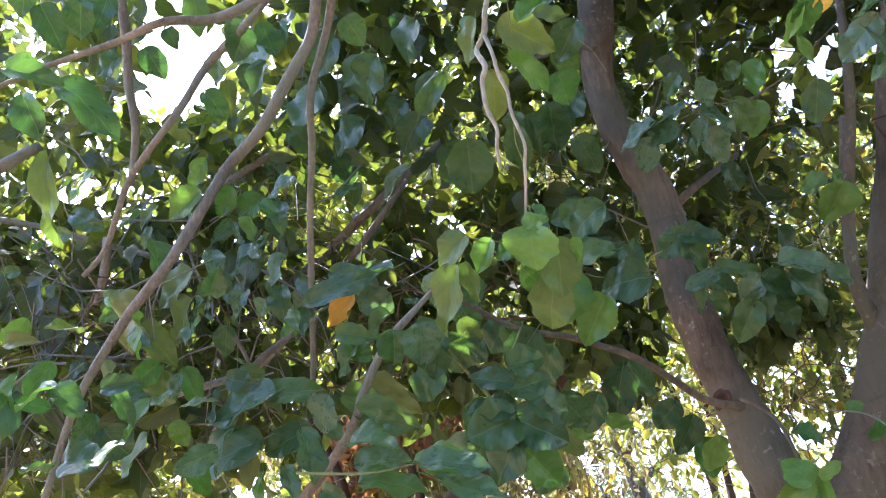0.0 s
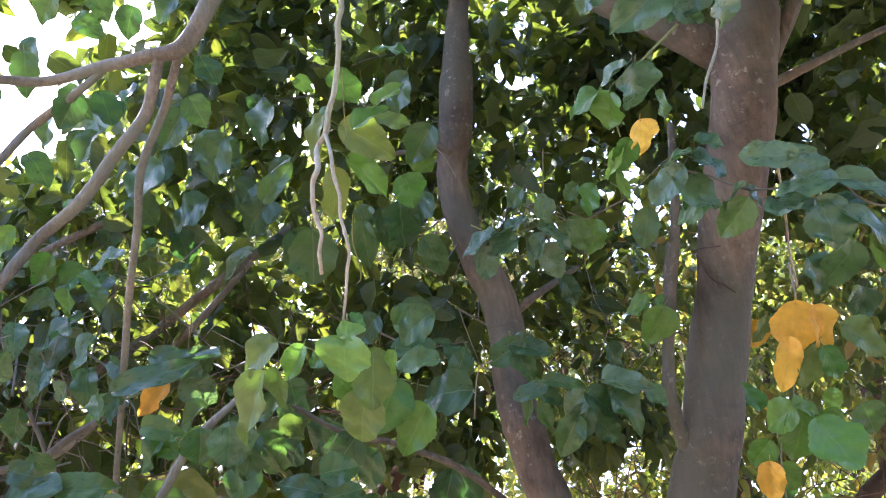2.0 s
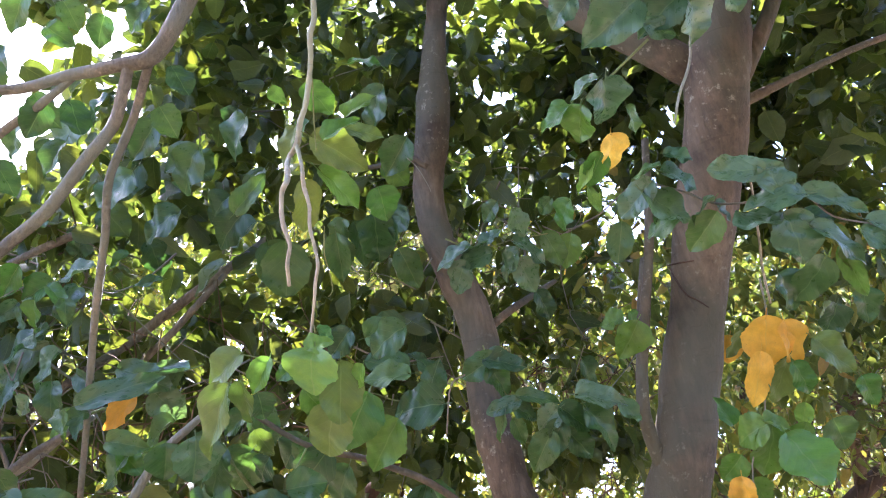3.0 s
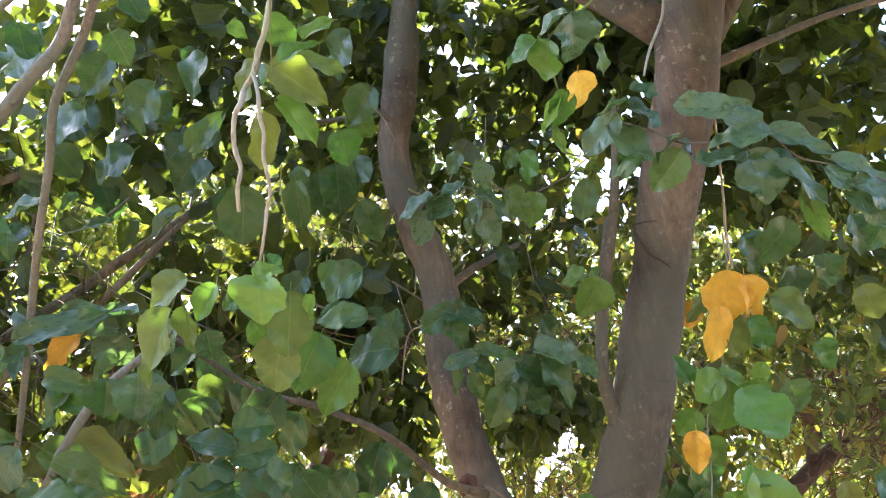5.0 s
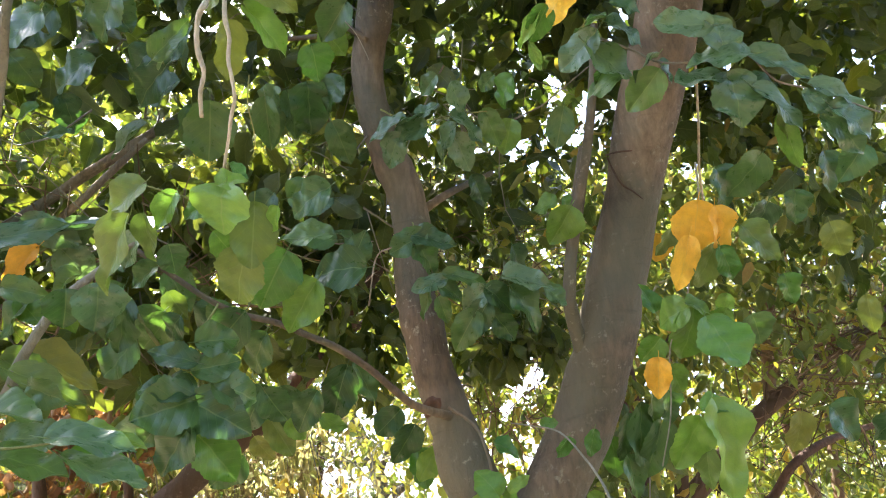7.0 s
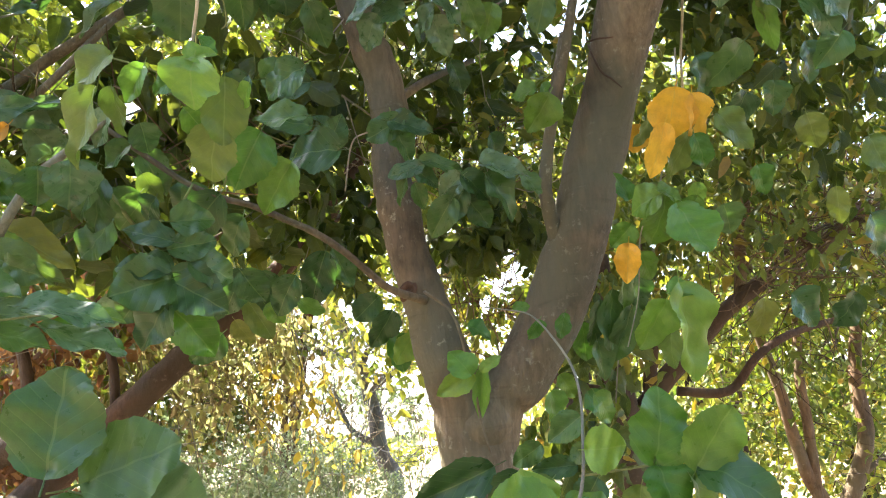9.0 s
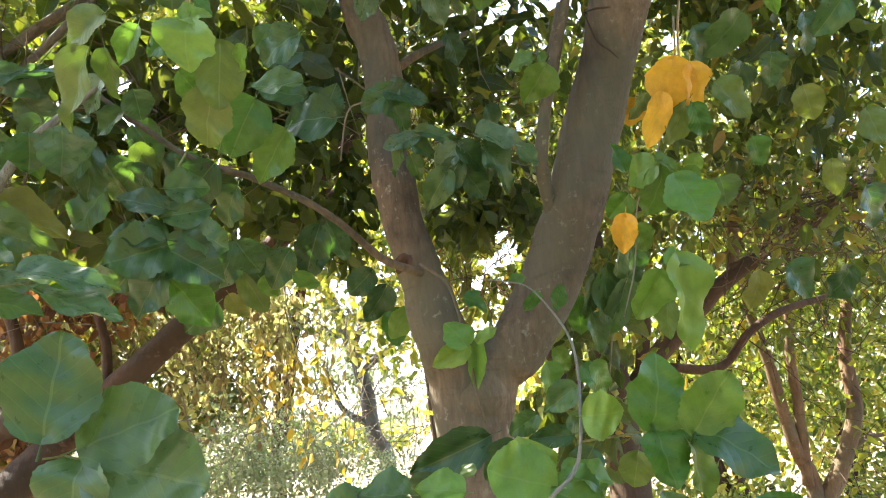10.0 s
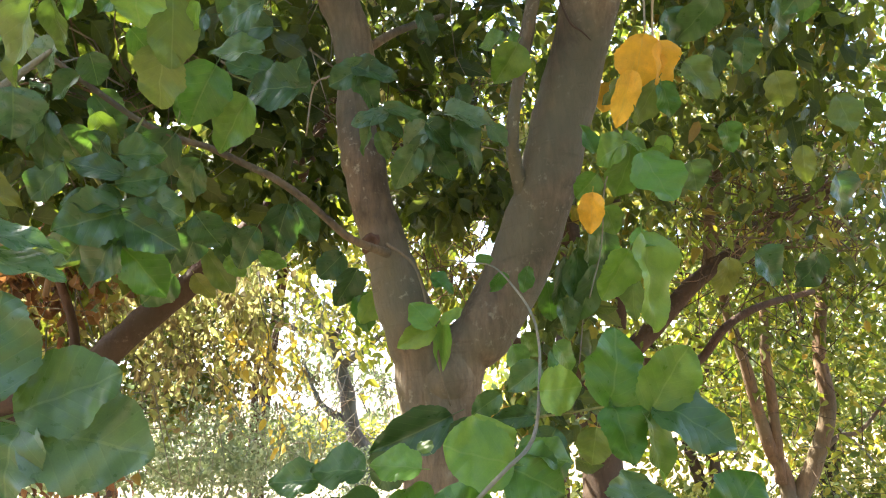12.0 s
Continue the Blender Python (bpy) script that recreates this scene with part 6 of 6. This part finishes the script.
strands("withered_foliage", leaning, [((0.80, 4.3, 2.02), (0.2, 0.25, 0.15), 1)], 13, 0.55, 0.05, 0.06, YELLOWED, 27, "bright yellow leaves on thin hanging shoots")
strands("withered_foliage", leaning, [((1.40, 4.38, 2.15), (0.14, 0.2, 0.2), 1), ((1.12, 4.4, 2.38), (0.2, 0.2, 0.15), 0.7)], 12, 0.42, 0.055, 0.07, FAR_SUNLIT, 25, "yellow-green leaves on thin hanging shoots")
fine_twigs("brushwood", tree, [((0.146, 2.387, 3.017), (0.9, 0.4, 0.6), 2), ((-0.915, 2.250, 2.578), (0.7, 0.4, 0.5), 2), ((1.198, 2.419, 2.885), (0.6, 0.3, 0.5), 1), ((-0.860, 2.054, 2.261), (0.5, 0.3, 0.3), 2)], 340, 0.32, 0.0035, TWIG_BARK, 4, 0.3)
fine_twigs("brushwood", tree, [((-0.366, 2.228, 2.302), (0.35, 0.25, 0.15), 1.5), ((-0.554, 2.288, 2.713), (0.3, 0.25, 0.25), 1), ((-0.949, 2.091, 2.186), (0.3, 0.25, 0.2), 1), ((0.055, 2.347, 2.516), (0.3, 0.2, 0.2), 1)], 190, 0.24, 0.003, WARM_LIT_BARK, 44, 0.0, "thin reddish-brown twigs")
fine_twigs("brushwood", leaning, [((0.513, 4.466, 2.048), (0.7, 0.35, 0.5), 2), ((-0.383, 4.110, 2.217), (0.5, 0.3, 0.4), 1), ((1.311, 4.647, 1.851), (0.4, 0.25, 0.5), 1)], 330, 0.45, 0.003, TWIG_BARK, 5, 1.0)

# ---- trees behind ----
far = thing("tree", (2.2, 11.0, 0.0), "dark bare-limbed tree against the bright sky", "tree", "trees behind")
limb("trunk", [((2.45, 10.9, -0.05), 0.15), ((3.15, 11.138, 0.865), 0.13), ((2.99, 11.144, 1.378), 0.12), ((2.906, 11.034, 1.942), 0.11), ((2.764, 10.952, 2.515), 0.1), ((2.582, 10.904, 3.012), 0.09), ((2.290, 10.837, 3.760), 0.07)], HAZE_GREY_BARK, far, rough=0.1)
limb("branch", [((2.875, 10.950, 2.344), 0.07), ((3.265, 10.736, 2.620), 0.05), ((3.720, 10.691, 3.003), 0.03)], HAZE_GREY_BARK, far)
limb("branch", [((2.655, 10.915, 2.845), 0.06), ((2.272, 11.052, 2.886), 0.05), ((1.846, 11.358, 3.205), 0.03)], HAZE_GREY_BARK, far)
limb("branch", [((2.936, 11.118, 1.541), 0.06), ((2.557, 11.196, 1.821), 0.04), ((2.378, 11.342, 2.418), 0.02)], HAZE_GREY_BARK, far)
limb("branch", [((2.727, 10.947, 2.598), 0.05), ((2.893, 10.736, 3.217), 0.04), ((2.804, 10.766, 4.155), 0.02)], HAZE_GREY_BARK, far)
fine_twigs("brushwood", far, [((2.730, 10.907, 2.757), (1.2, 0.8, 1.6), 1)], 260, 0.9, 0.008, HAZE_GREY_BARK, 8, 0.1)
# pale grey leaves added for the hazy masses about the far tree
scatter("foliage", far, [((2.778, 11.648, 2.332), (0.7, 0.5, 0.5), 1), ((3.556, 11.667, 1.926), (0.4, 0.4, 0.4), 0.4)], 650, 0.1, SHRUB_GREY, (), 33, rows=3, label="grey-green far leaves that stand in for haze")
scatter("crown", far, [((2.853, 11.316, 3.147), (1.6, 1.0, 1.5), 1), ((2.753, 10.639, 6.153), (3.0, 1.5, 1.4), 2)], 260, 0.13, FAR_SUNLIT, (), 31, rows=4, label="sparse far leaves")

back = thing("tree", (3.3, 4.9, 0.0), "sunlit broadleaf tree behind, with several thin stems", "tree", "trees behind")
limb("stem", [((3.45, 3.6, -0.05), 0.06), ((3.860, 3.923, 0.811), 0.05), ((3.753, 3.897, 1.089), 0.04), ((3.663, 3.858, 1.398), 0.036), ((3.604, 3.824, 1.637), 0.034), ((3.498, 3.782, 1.982), 0.03), ((3.445, 3.674, 2.520), 0.025)], WARM_LIT_BARK, back)
limb("stem", [((3.813, 3.923, 0.883), 0.035), ((3.787, 3.869, 1.152), 0.034), ((3.760, 3.816, 1.421), 0.032), ((3.724, 3.765, 1.691), 0.03), ((3.804, 3.730, 2.171), 0.025), ((3.927, 3.642, 2.805), 0.02)], WARM_LIT_BARK, back)
limb("stem", [((3.841, 3.961, 0.680), 0.06), ((3.957, 3.872, 0.867), 0.055), ((4.042, 3.786, 1.091), 0.05), ((4.089, 3.714, 1.319), 0.046), ((4.122, 3.730, 1.661), 0.04), ((4.251, 3.650, 2.250), 0.03)], WARM_LIT_BARK, back)
limb("branch", [((4.058, 3.789, 1.056), 0.02), ((4.156, 3.734, 1.129), 0.016), ((4.278, 3.683, 1.149), 0.012), ((4.449, 3.570, 1.347), 0.01)], WARM_LIT_BARK, back)
scatter("crown", back, [
    ((0.0, 6.0, 3.4), (2.6, 1.3, 1.5), 2), ((3.457, 3.527, 3.118), (1.5, 0.8, 1.0), 2.6), ((4.083, 3.710, 2.268), (1.2, 0.8, 0.7), 2), ((4.252, 4.565, 1.627), (1.4, 0.8, 0.8), 2), ((4.2, 3.6, 2.4), (0.8, 1.2, 1.4), 1), ((-2.8, 4.8, 2.8), (1.6, 1.4, 1.4), 1.6), ((1.466, 4.049, 3.840), (1.2, 0.7, 0.9), 2.6), ((1.999, 4.024, 2.906), (1.1, 0.6, 0.6), 1.8), ((-0.722, 4.756, 4.072), (1.0, 0.6, 0.6), 1.7), ((-0.977, 4.325, 4.370), (1.0, 0.6, 0.6), 0.9),
], 23000, 0.068, CROWN_BACKLIT, WIDE, 9, rows=4, slim=0.85, label="yellow-green leaves lit from behind")
fine_twigs("brushwood", back, [((3.296, 3.139, 2.241), (0.8, 0.5, 0.5), 2), ((1.318, 3.272, 3.192), (0.8, 0.4, 0.5), 1.5), ((3.904, 3.764, 1.405), (0.8, 0.5, 0.6), 1)], 500, 0.3, 0.003, RED_BARK, 6, 0.4)
fine_twigs("brushwood", back, [((2.983, 2.711, 2.241), (0.45, 0.3, 0.25), 2), ((3.248, 2.608, 2.711), (0.4, 0.3, 0.5), 1)], 300, 0.32, 0.004, WARM_LIT_BARK, 16, -0.2, "dry reddish-brown twigs")

stick_rng = random.Random(9)
for k in range(16):  # a bundle of dry sticks caught in the crown
    a, b = Vector((3.125, 2.421, 2.309)), Vector((2.551, 2.590, 2.059))
    va, vb = [Vector((stick_rng.uniform(-0.12, 0.12), stick_rng.uniform(-0.1, 0.1), stick_rng.uniform(-0.05, 0.05))) for _ in (0, 1)]
    limb("twig", [(a + va, 0.006), ((a + b) / 2 + (va + vb) * 0.4 + Vector((0, 0, 0.03)), 0.005), (b + vb * 1.5, 0.003)], WARM_LIT_BARK, back, sides=5, steps=4)

limb("branch", [((2.931, 2.581, 3.113), 0.016), ((2.878, 2.719, 2.883), 0.022), ((2.852, 2.846, 2.658), 0.026), ((2.824, 2.982, 2.416), 0.028), ((2.942, 3.231, 2.092), 0.032)], WARM_LIT_BARK, back)

mid = thing("tree", (2.1, 3.6, 0.0), "reddish-brown tree with low spreading limbs behind the fork", "tree", "trees behind")
limb("trunk", [((2.12, 3.5, -0.05), 0.13), ((2.404, 3.663, 1.012), 0.11), ((2.369, 3.608, 1.298), 0.1), ((2.334, 3.553, 1.584), 0.1), ((2.316, 3.559, 1.819), 0.085), ((2.317, 3.529, 2.173), 0.07), ((2.347, 3.597, 2.762), 0.06)], RED_BARK, mid, sides=16, rough=0.08)
scatter("foliage", mid, [((2.299, 1.990, 2.682), (0.5, 0.3, 0.2), 1.4), ((2.563, 2.104, 2.239), (0.35, 0.3, 0.35), 1), ((2.246, 2.293, 2.414), (0.3, 0.3, 0.3), 0.7)], 330, 0.085, CROWN_GREEN, SHAFTS, 75, hang=1.0, label="dark green hanging leaves")
limb("limb", [((2.372, 3.566, 1.467), 0.06), ((2.526, 3.458, 1.676), 0.055), ((2.721, 3.335, 1.881), 0.05), ((2.860, 3.248, 2.021), 0.045), ((3.054, 3.143, 2.155), 0.04), ((3.275, 3.017, 2.329), 0.04), ((3.637, 2.950, 2.494), 0.035), ((4.193, 2.911, 2.684), 0.03)], RED_BARK, mid)
limb("branch", [((2.916, 3.219, 2.058), 0.03), ((2.932, 3.179, 2.197), 0.025), ((2.966, 3.209, 2.479), 0.02)], RED_BARK, mid)
limb("branch", [((2.471, 3.484, 1.654), 0.035), ((2.490, 3.417, 1.906), 0.033), ((2.513, 3.453, 2.181), 0.028), ((2.669, 3.482, 2.727), 0.02)], RED_BARK, mid)
limb("branch", [((2.607, 3.436, 1.639), 0.025), ((2.852, 3.349, 1.613), 0.024), ((2.991, 3.259, 1.767), 0.022), ((3.195, 3.212, 1.867), 0.02), ((3.597, 3.206, 1.939), 0.015)], RED_BARK, mid)
limb("branch", [((2.281, 3.552, 1.674), 0.03), ((2.091, 3.613, 1.723), 0.03), ((1.975, 3.733, 1.862), 0.025)], RED_BARK, mid)
scatter("crown", mid, [((2.177, 3.187, 1.993), (0.35, 0.3, 0.3), 1), ((2.546, 2.836, 2.415), (0.6, 0.4, 0.35), 1.5), ((2.942, 2.475, 2.377), (0.5, 0.4, 0.45), 1.2), ((1.885, 3.185, 2.468), (0.5, 0.3, 0.4), 0.8), ((1.866, 3.216, 1.446), (0.3, 0.3, 0.2), 0.5), ((1.694, 3.564, 2.188), (0.35, 0.3, 0.4), 1.0), ((2.061, 4.041, 2.034), (0.3, 0.3, 0.3), 1.2)], 1700, 0.068, DUSKY, SHAFTS, 14, hang=1.0, slim=0.8, label="olive green hanging leaves")

scatter("foliage", mid, [((1.665, 2.541, 1.840), (0.13, 0.2, 0.26), 1), ((1.538, 2.581, 1.416), (0.25, 0.2, 0.2), 1), ((0.825, 2.873, 2.253), (0.12, 0.2, 0.22), 0.8), ((0.747, 2.861, 2.429), (0.3, 0.2, 0.2), 1), ((1.372, 2.756, 2.331), (0.26, 0.25, 0.26), 1.8), ((1.235, 2.691, 2.823), (0.3, 0.25, 0.3), 1.2), ((1.324, 2.75, 2.347), (0.2, 0.2, 0.16), 0.9)], 760, 0.085, CROWN_GREEN, HOLES, 71, hang=1.0, label="dark green hanging leaves")
scatter("withered_leaves", mid, [((1.185, 3.245, 3.204), (0.4, 0.25, 0.4), 2), ((0.917, 3.477, 3.158), (0.25, 0.25, 0.3), 1), ((1.779, 3.250, 2.556), (0.4, 0.25, 0.3), 1)], 420, 0.055, CURTAIN_DRY, HOLES, 72, hang=1.0, rows=4, label="withered brown and yellow leaves")
fine_twigs("brushwood", mid, [((1.230, 3.069, 3.057), (0.5, 0.25, 0.4), 2), ((1.690, 3.074, 2.501), (0.4, 0.25, 0.3), 1), ((1.525, 3.168, 2.196), (0.3, 0.2, 0.3), 1)], 300, 0.28, 0.003, WARM_LIT_BARK, 73, 0.4)
shrub = thing("shrub", (0.3, 9.0, 0.0), "pale grey-green sunlit shrub in the open", "shrub")
for k in range(7):
    a = 0.9 * k
    limb("stem", [((0.3 + 0.5 * math.cos(a), 8.9 + 0.3 * math.sin(a), -0.05), 0.02), ((0.3 + 0.9 * math.cos(a), 8.9 + 0.45 * math.sin(a), 0.7), 0.014), ((0.3 + 1.3 * math.cos(a + 0.2), 8.9 + 0.5 * math.sin(a), 1.5), 0.006)], TWIG_BARK, shrub, sides=6)
scatter("foliage", shrub, [((1.178, 9.109, 1.284), (1.3, 0.8, 0.55), 2.6), ((0.397, 8.810, 1.491), (0.9, 0.8, 0.6), 1.4), ((0.3, 8.6, 0.3), (1.9, 0.9, 0.5), 1), ((2.421, 9.294, 0.819), (0.9, 0.8, 0.5), 1)], 15000, 0.045, SHRUB_GREY, (), 12, hang=0.1, rows=3, label="small grey-green leaves")


def wood_belt(name, place, blobs, count, size, seed, label):
    t = thing(name, place, label, "trees", "wood in the distance")
    scatter("foliage", t, blobs, count, size, FAR_SUNLIT, (), seed, hang=0.3, rows=3)
    return t


def far_tree(place, crown, count, size, seed, label, height=2.4, mat=FAR_SUNLIT):
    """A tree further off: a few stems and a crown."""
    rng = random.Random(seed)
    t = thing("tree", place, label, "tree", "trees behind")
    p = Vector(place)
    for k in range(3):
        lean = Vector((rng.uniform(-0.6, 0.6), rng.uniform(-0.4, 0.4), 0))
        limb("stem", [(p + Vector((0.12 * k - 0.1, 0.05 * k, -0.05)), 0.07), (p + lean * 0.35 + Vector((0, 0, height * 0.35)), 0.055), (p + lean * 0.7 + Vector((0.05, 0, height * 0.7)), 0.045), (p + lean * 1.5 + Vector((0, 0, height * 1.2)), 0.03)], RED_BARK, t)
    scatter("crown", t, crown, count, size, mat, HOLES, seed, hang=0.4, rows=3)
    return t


far_tree((-0.4, 7.2, 0.0), [((0.767, 7.727, 2.681), (0.85, 0.6, 0.55), 2), ((-0.252, 7.879, 2.757), (0.9, 0.6, 0.6), 2), ((-0.931, 8.006, 2.392), (0.8, 0.6, 0.7), 1), ((0.1, 7.6, 2.0), (0.9, 0.5, 0.4), 1.5), ((0.55, 7.7, 2.05), (0.55, 0.5, 0.55), 1.2)], 6500, 0.08, 55, "olive tree behind the withered leaves", 1.6, DUSKY)
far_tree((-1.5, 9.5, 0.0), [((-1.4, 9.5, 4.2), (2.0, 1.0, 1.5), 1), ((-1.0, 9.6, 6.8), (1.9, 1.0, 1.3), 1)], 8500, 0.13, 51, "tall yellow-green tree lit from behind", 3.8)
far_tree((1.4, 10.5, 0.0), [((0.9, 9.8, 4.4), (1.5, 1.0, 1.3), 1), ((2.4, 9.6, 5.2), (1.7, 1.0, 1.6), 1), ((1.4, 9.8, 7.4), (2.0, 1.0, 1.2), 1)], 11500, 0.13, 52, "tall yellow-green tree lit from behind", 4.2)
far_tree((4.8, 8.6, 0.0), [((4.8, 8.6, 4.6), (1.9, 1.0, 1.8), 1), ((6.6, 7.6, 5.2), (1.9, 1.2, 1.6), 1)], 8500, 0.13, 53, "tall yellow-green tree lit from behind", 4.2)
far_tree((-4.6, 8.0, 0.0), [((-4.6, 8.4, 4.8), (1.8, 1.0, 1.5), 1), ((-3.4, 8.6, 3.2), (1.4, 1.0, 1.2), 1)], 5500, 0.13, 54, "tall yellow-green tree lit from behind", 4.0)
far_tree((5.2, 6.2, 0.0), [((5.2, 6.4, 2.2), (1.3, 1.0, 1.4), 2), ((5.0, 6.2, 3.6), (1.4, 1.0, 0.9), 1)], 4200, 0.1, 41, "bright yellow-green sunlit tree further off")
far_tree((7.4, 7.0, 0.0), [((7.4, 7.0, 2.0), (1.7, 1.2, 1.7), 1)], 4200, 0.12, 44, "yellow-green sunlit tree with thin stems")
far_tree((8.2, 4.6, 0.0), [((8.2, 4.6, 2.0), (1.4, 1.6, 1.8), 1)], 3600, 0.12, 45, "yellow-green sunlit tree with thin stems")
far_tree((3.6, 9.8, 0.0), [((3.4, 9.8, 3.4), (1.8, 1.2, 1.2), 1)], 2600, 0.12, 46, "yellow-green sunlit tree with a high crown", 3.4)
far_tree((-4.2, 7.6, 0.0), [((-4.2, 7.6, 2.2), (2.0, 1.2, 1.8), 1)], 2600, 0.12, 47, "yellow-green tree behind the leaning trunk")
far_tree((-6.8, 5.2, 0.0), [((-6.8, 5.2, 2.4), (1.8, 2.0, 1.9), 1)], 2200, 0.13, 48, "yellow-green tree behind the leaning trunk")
wood_belt("woodland", (3.0, 40.0, 0.0), [((-14.0, 42.0, 1.5), (10.0, 3.0, 2.5), 1), ((9.0, 46.0, 0.8), (6.0, 3.0, 1.6), 0.5), ((24.0, 38.0, 2.0), (12.0, 4.0, 3.0), 1)], 9000, 0.45, 43, "distant belt of pale trees along the horizon")


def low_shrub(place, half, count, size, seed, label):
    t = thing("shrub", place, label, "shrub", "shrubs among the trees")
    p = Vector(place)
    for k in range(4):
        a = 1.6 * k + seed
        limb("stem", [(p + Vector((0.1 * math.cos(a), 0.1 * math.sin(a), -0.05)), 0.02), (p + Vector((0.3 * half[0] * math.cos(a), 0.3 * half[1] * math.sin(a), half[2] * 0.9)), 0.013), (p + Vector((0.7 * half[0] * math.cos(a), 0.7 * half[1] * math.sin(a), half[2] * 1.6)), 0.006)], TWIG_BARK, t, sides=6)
    scatter("foliage", t, [((place[0], place[1], half[2]), half, 1)], count, size, FAR_SUNLIT, (), seed, hang=0.2, rows=3)
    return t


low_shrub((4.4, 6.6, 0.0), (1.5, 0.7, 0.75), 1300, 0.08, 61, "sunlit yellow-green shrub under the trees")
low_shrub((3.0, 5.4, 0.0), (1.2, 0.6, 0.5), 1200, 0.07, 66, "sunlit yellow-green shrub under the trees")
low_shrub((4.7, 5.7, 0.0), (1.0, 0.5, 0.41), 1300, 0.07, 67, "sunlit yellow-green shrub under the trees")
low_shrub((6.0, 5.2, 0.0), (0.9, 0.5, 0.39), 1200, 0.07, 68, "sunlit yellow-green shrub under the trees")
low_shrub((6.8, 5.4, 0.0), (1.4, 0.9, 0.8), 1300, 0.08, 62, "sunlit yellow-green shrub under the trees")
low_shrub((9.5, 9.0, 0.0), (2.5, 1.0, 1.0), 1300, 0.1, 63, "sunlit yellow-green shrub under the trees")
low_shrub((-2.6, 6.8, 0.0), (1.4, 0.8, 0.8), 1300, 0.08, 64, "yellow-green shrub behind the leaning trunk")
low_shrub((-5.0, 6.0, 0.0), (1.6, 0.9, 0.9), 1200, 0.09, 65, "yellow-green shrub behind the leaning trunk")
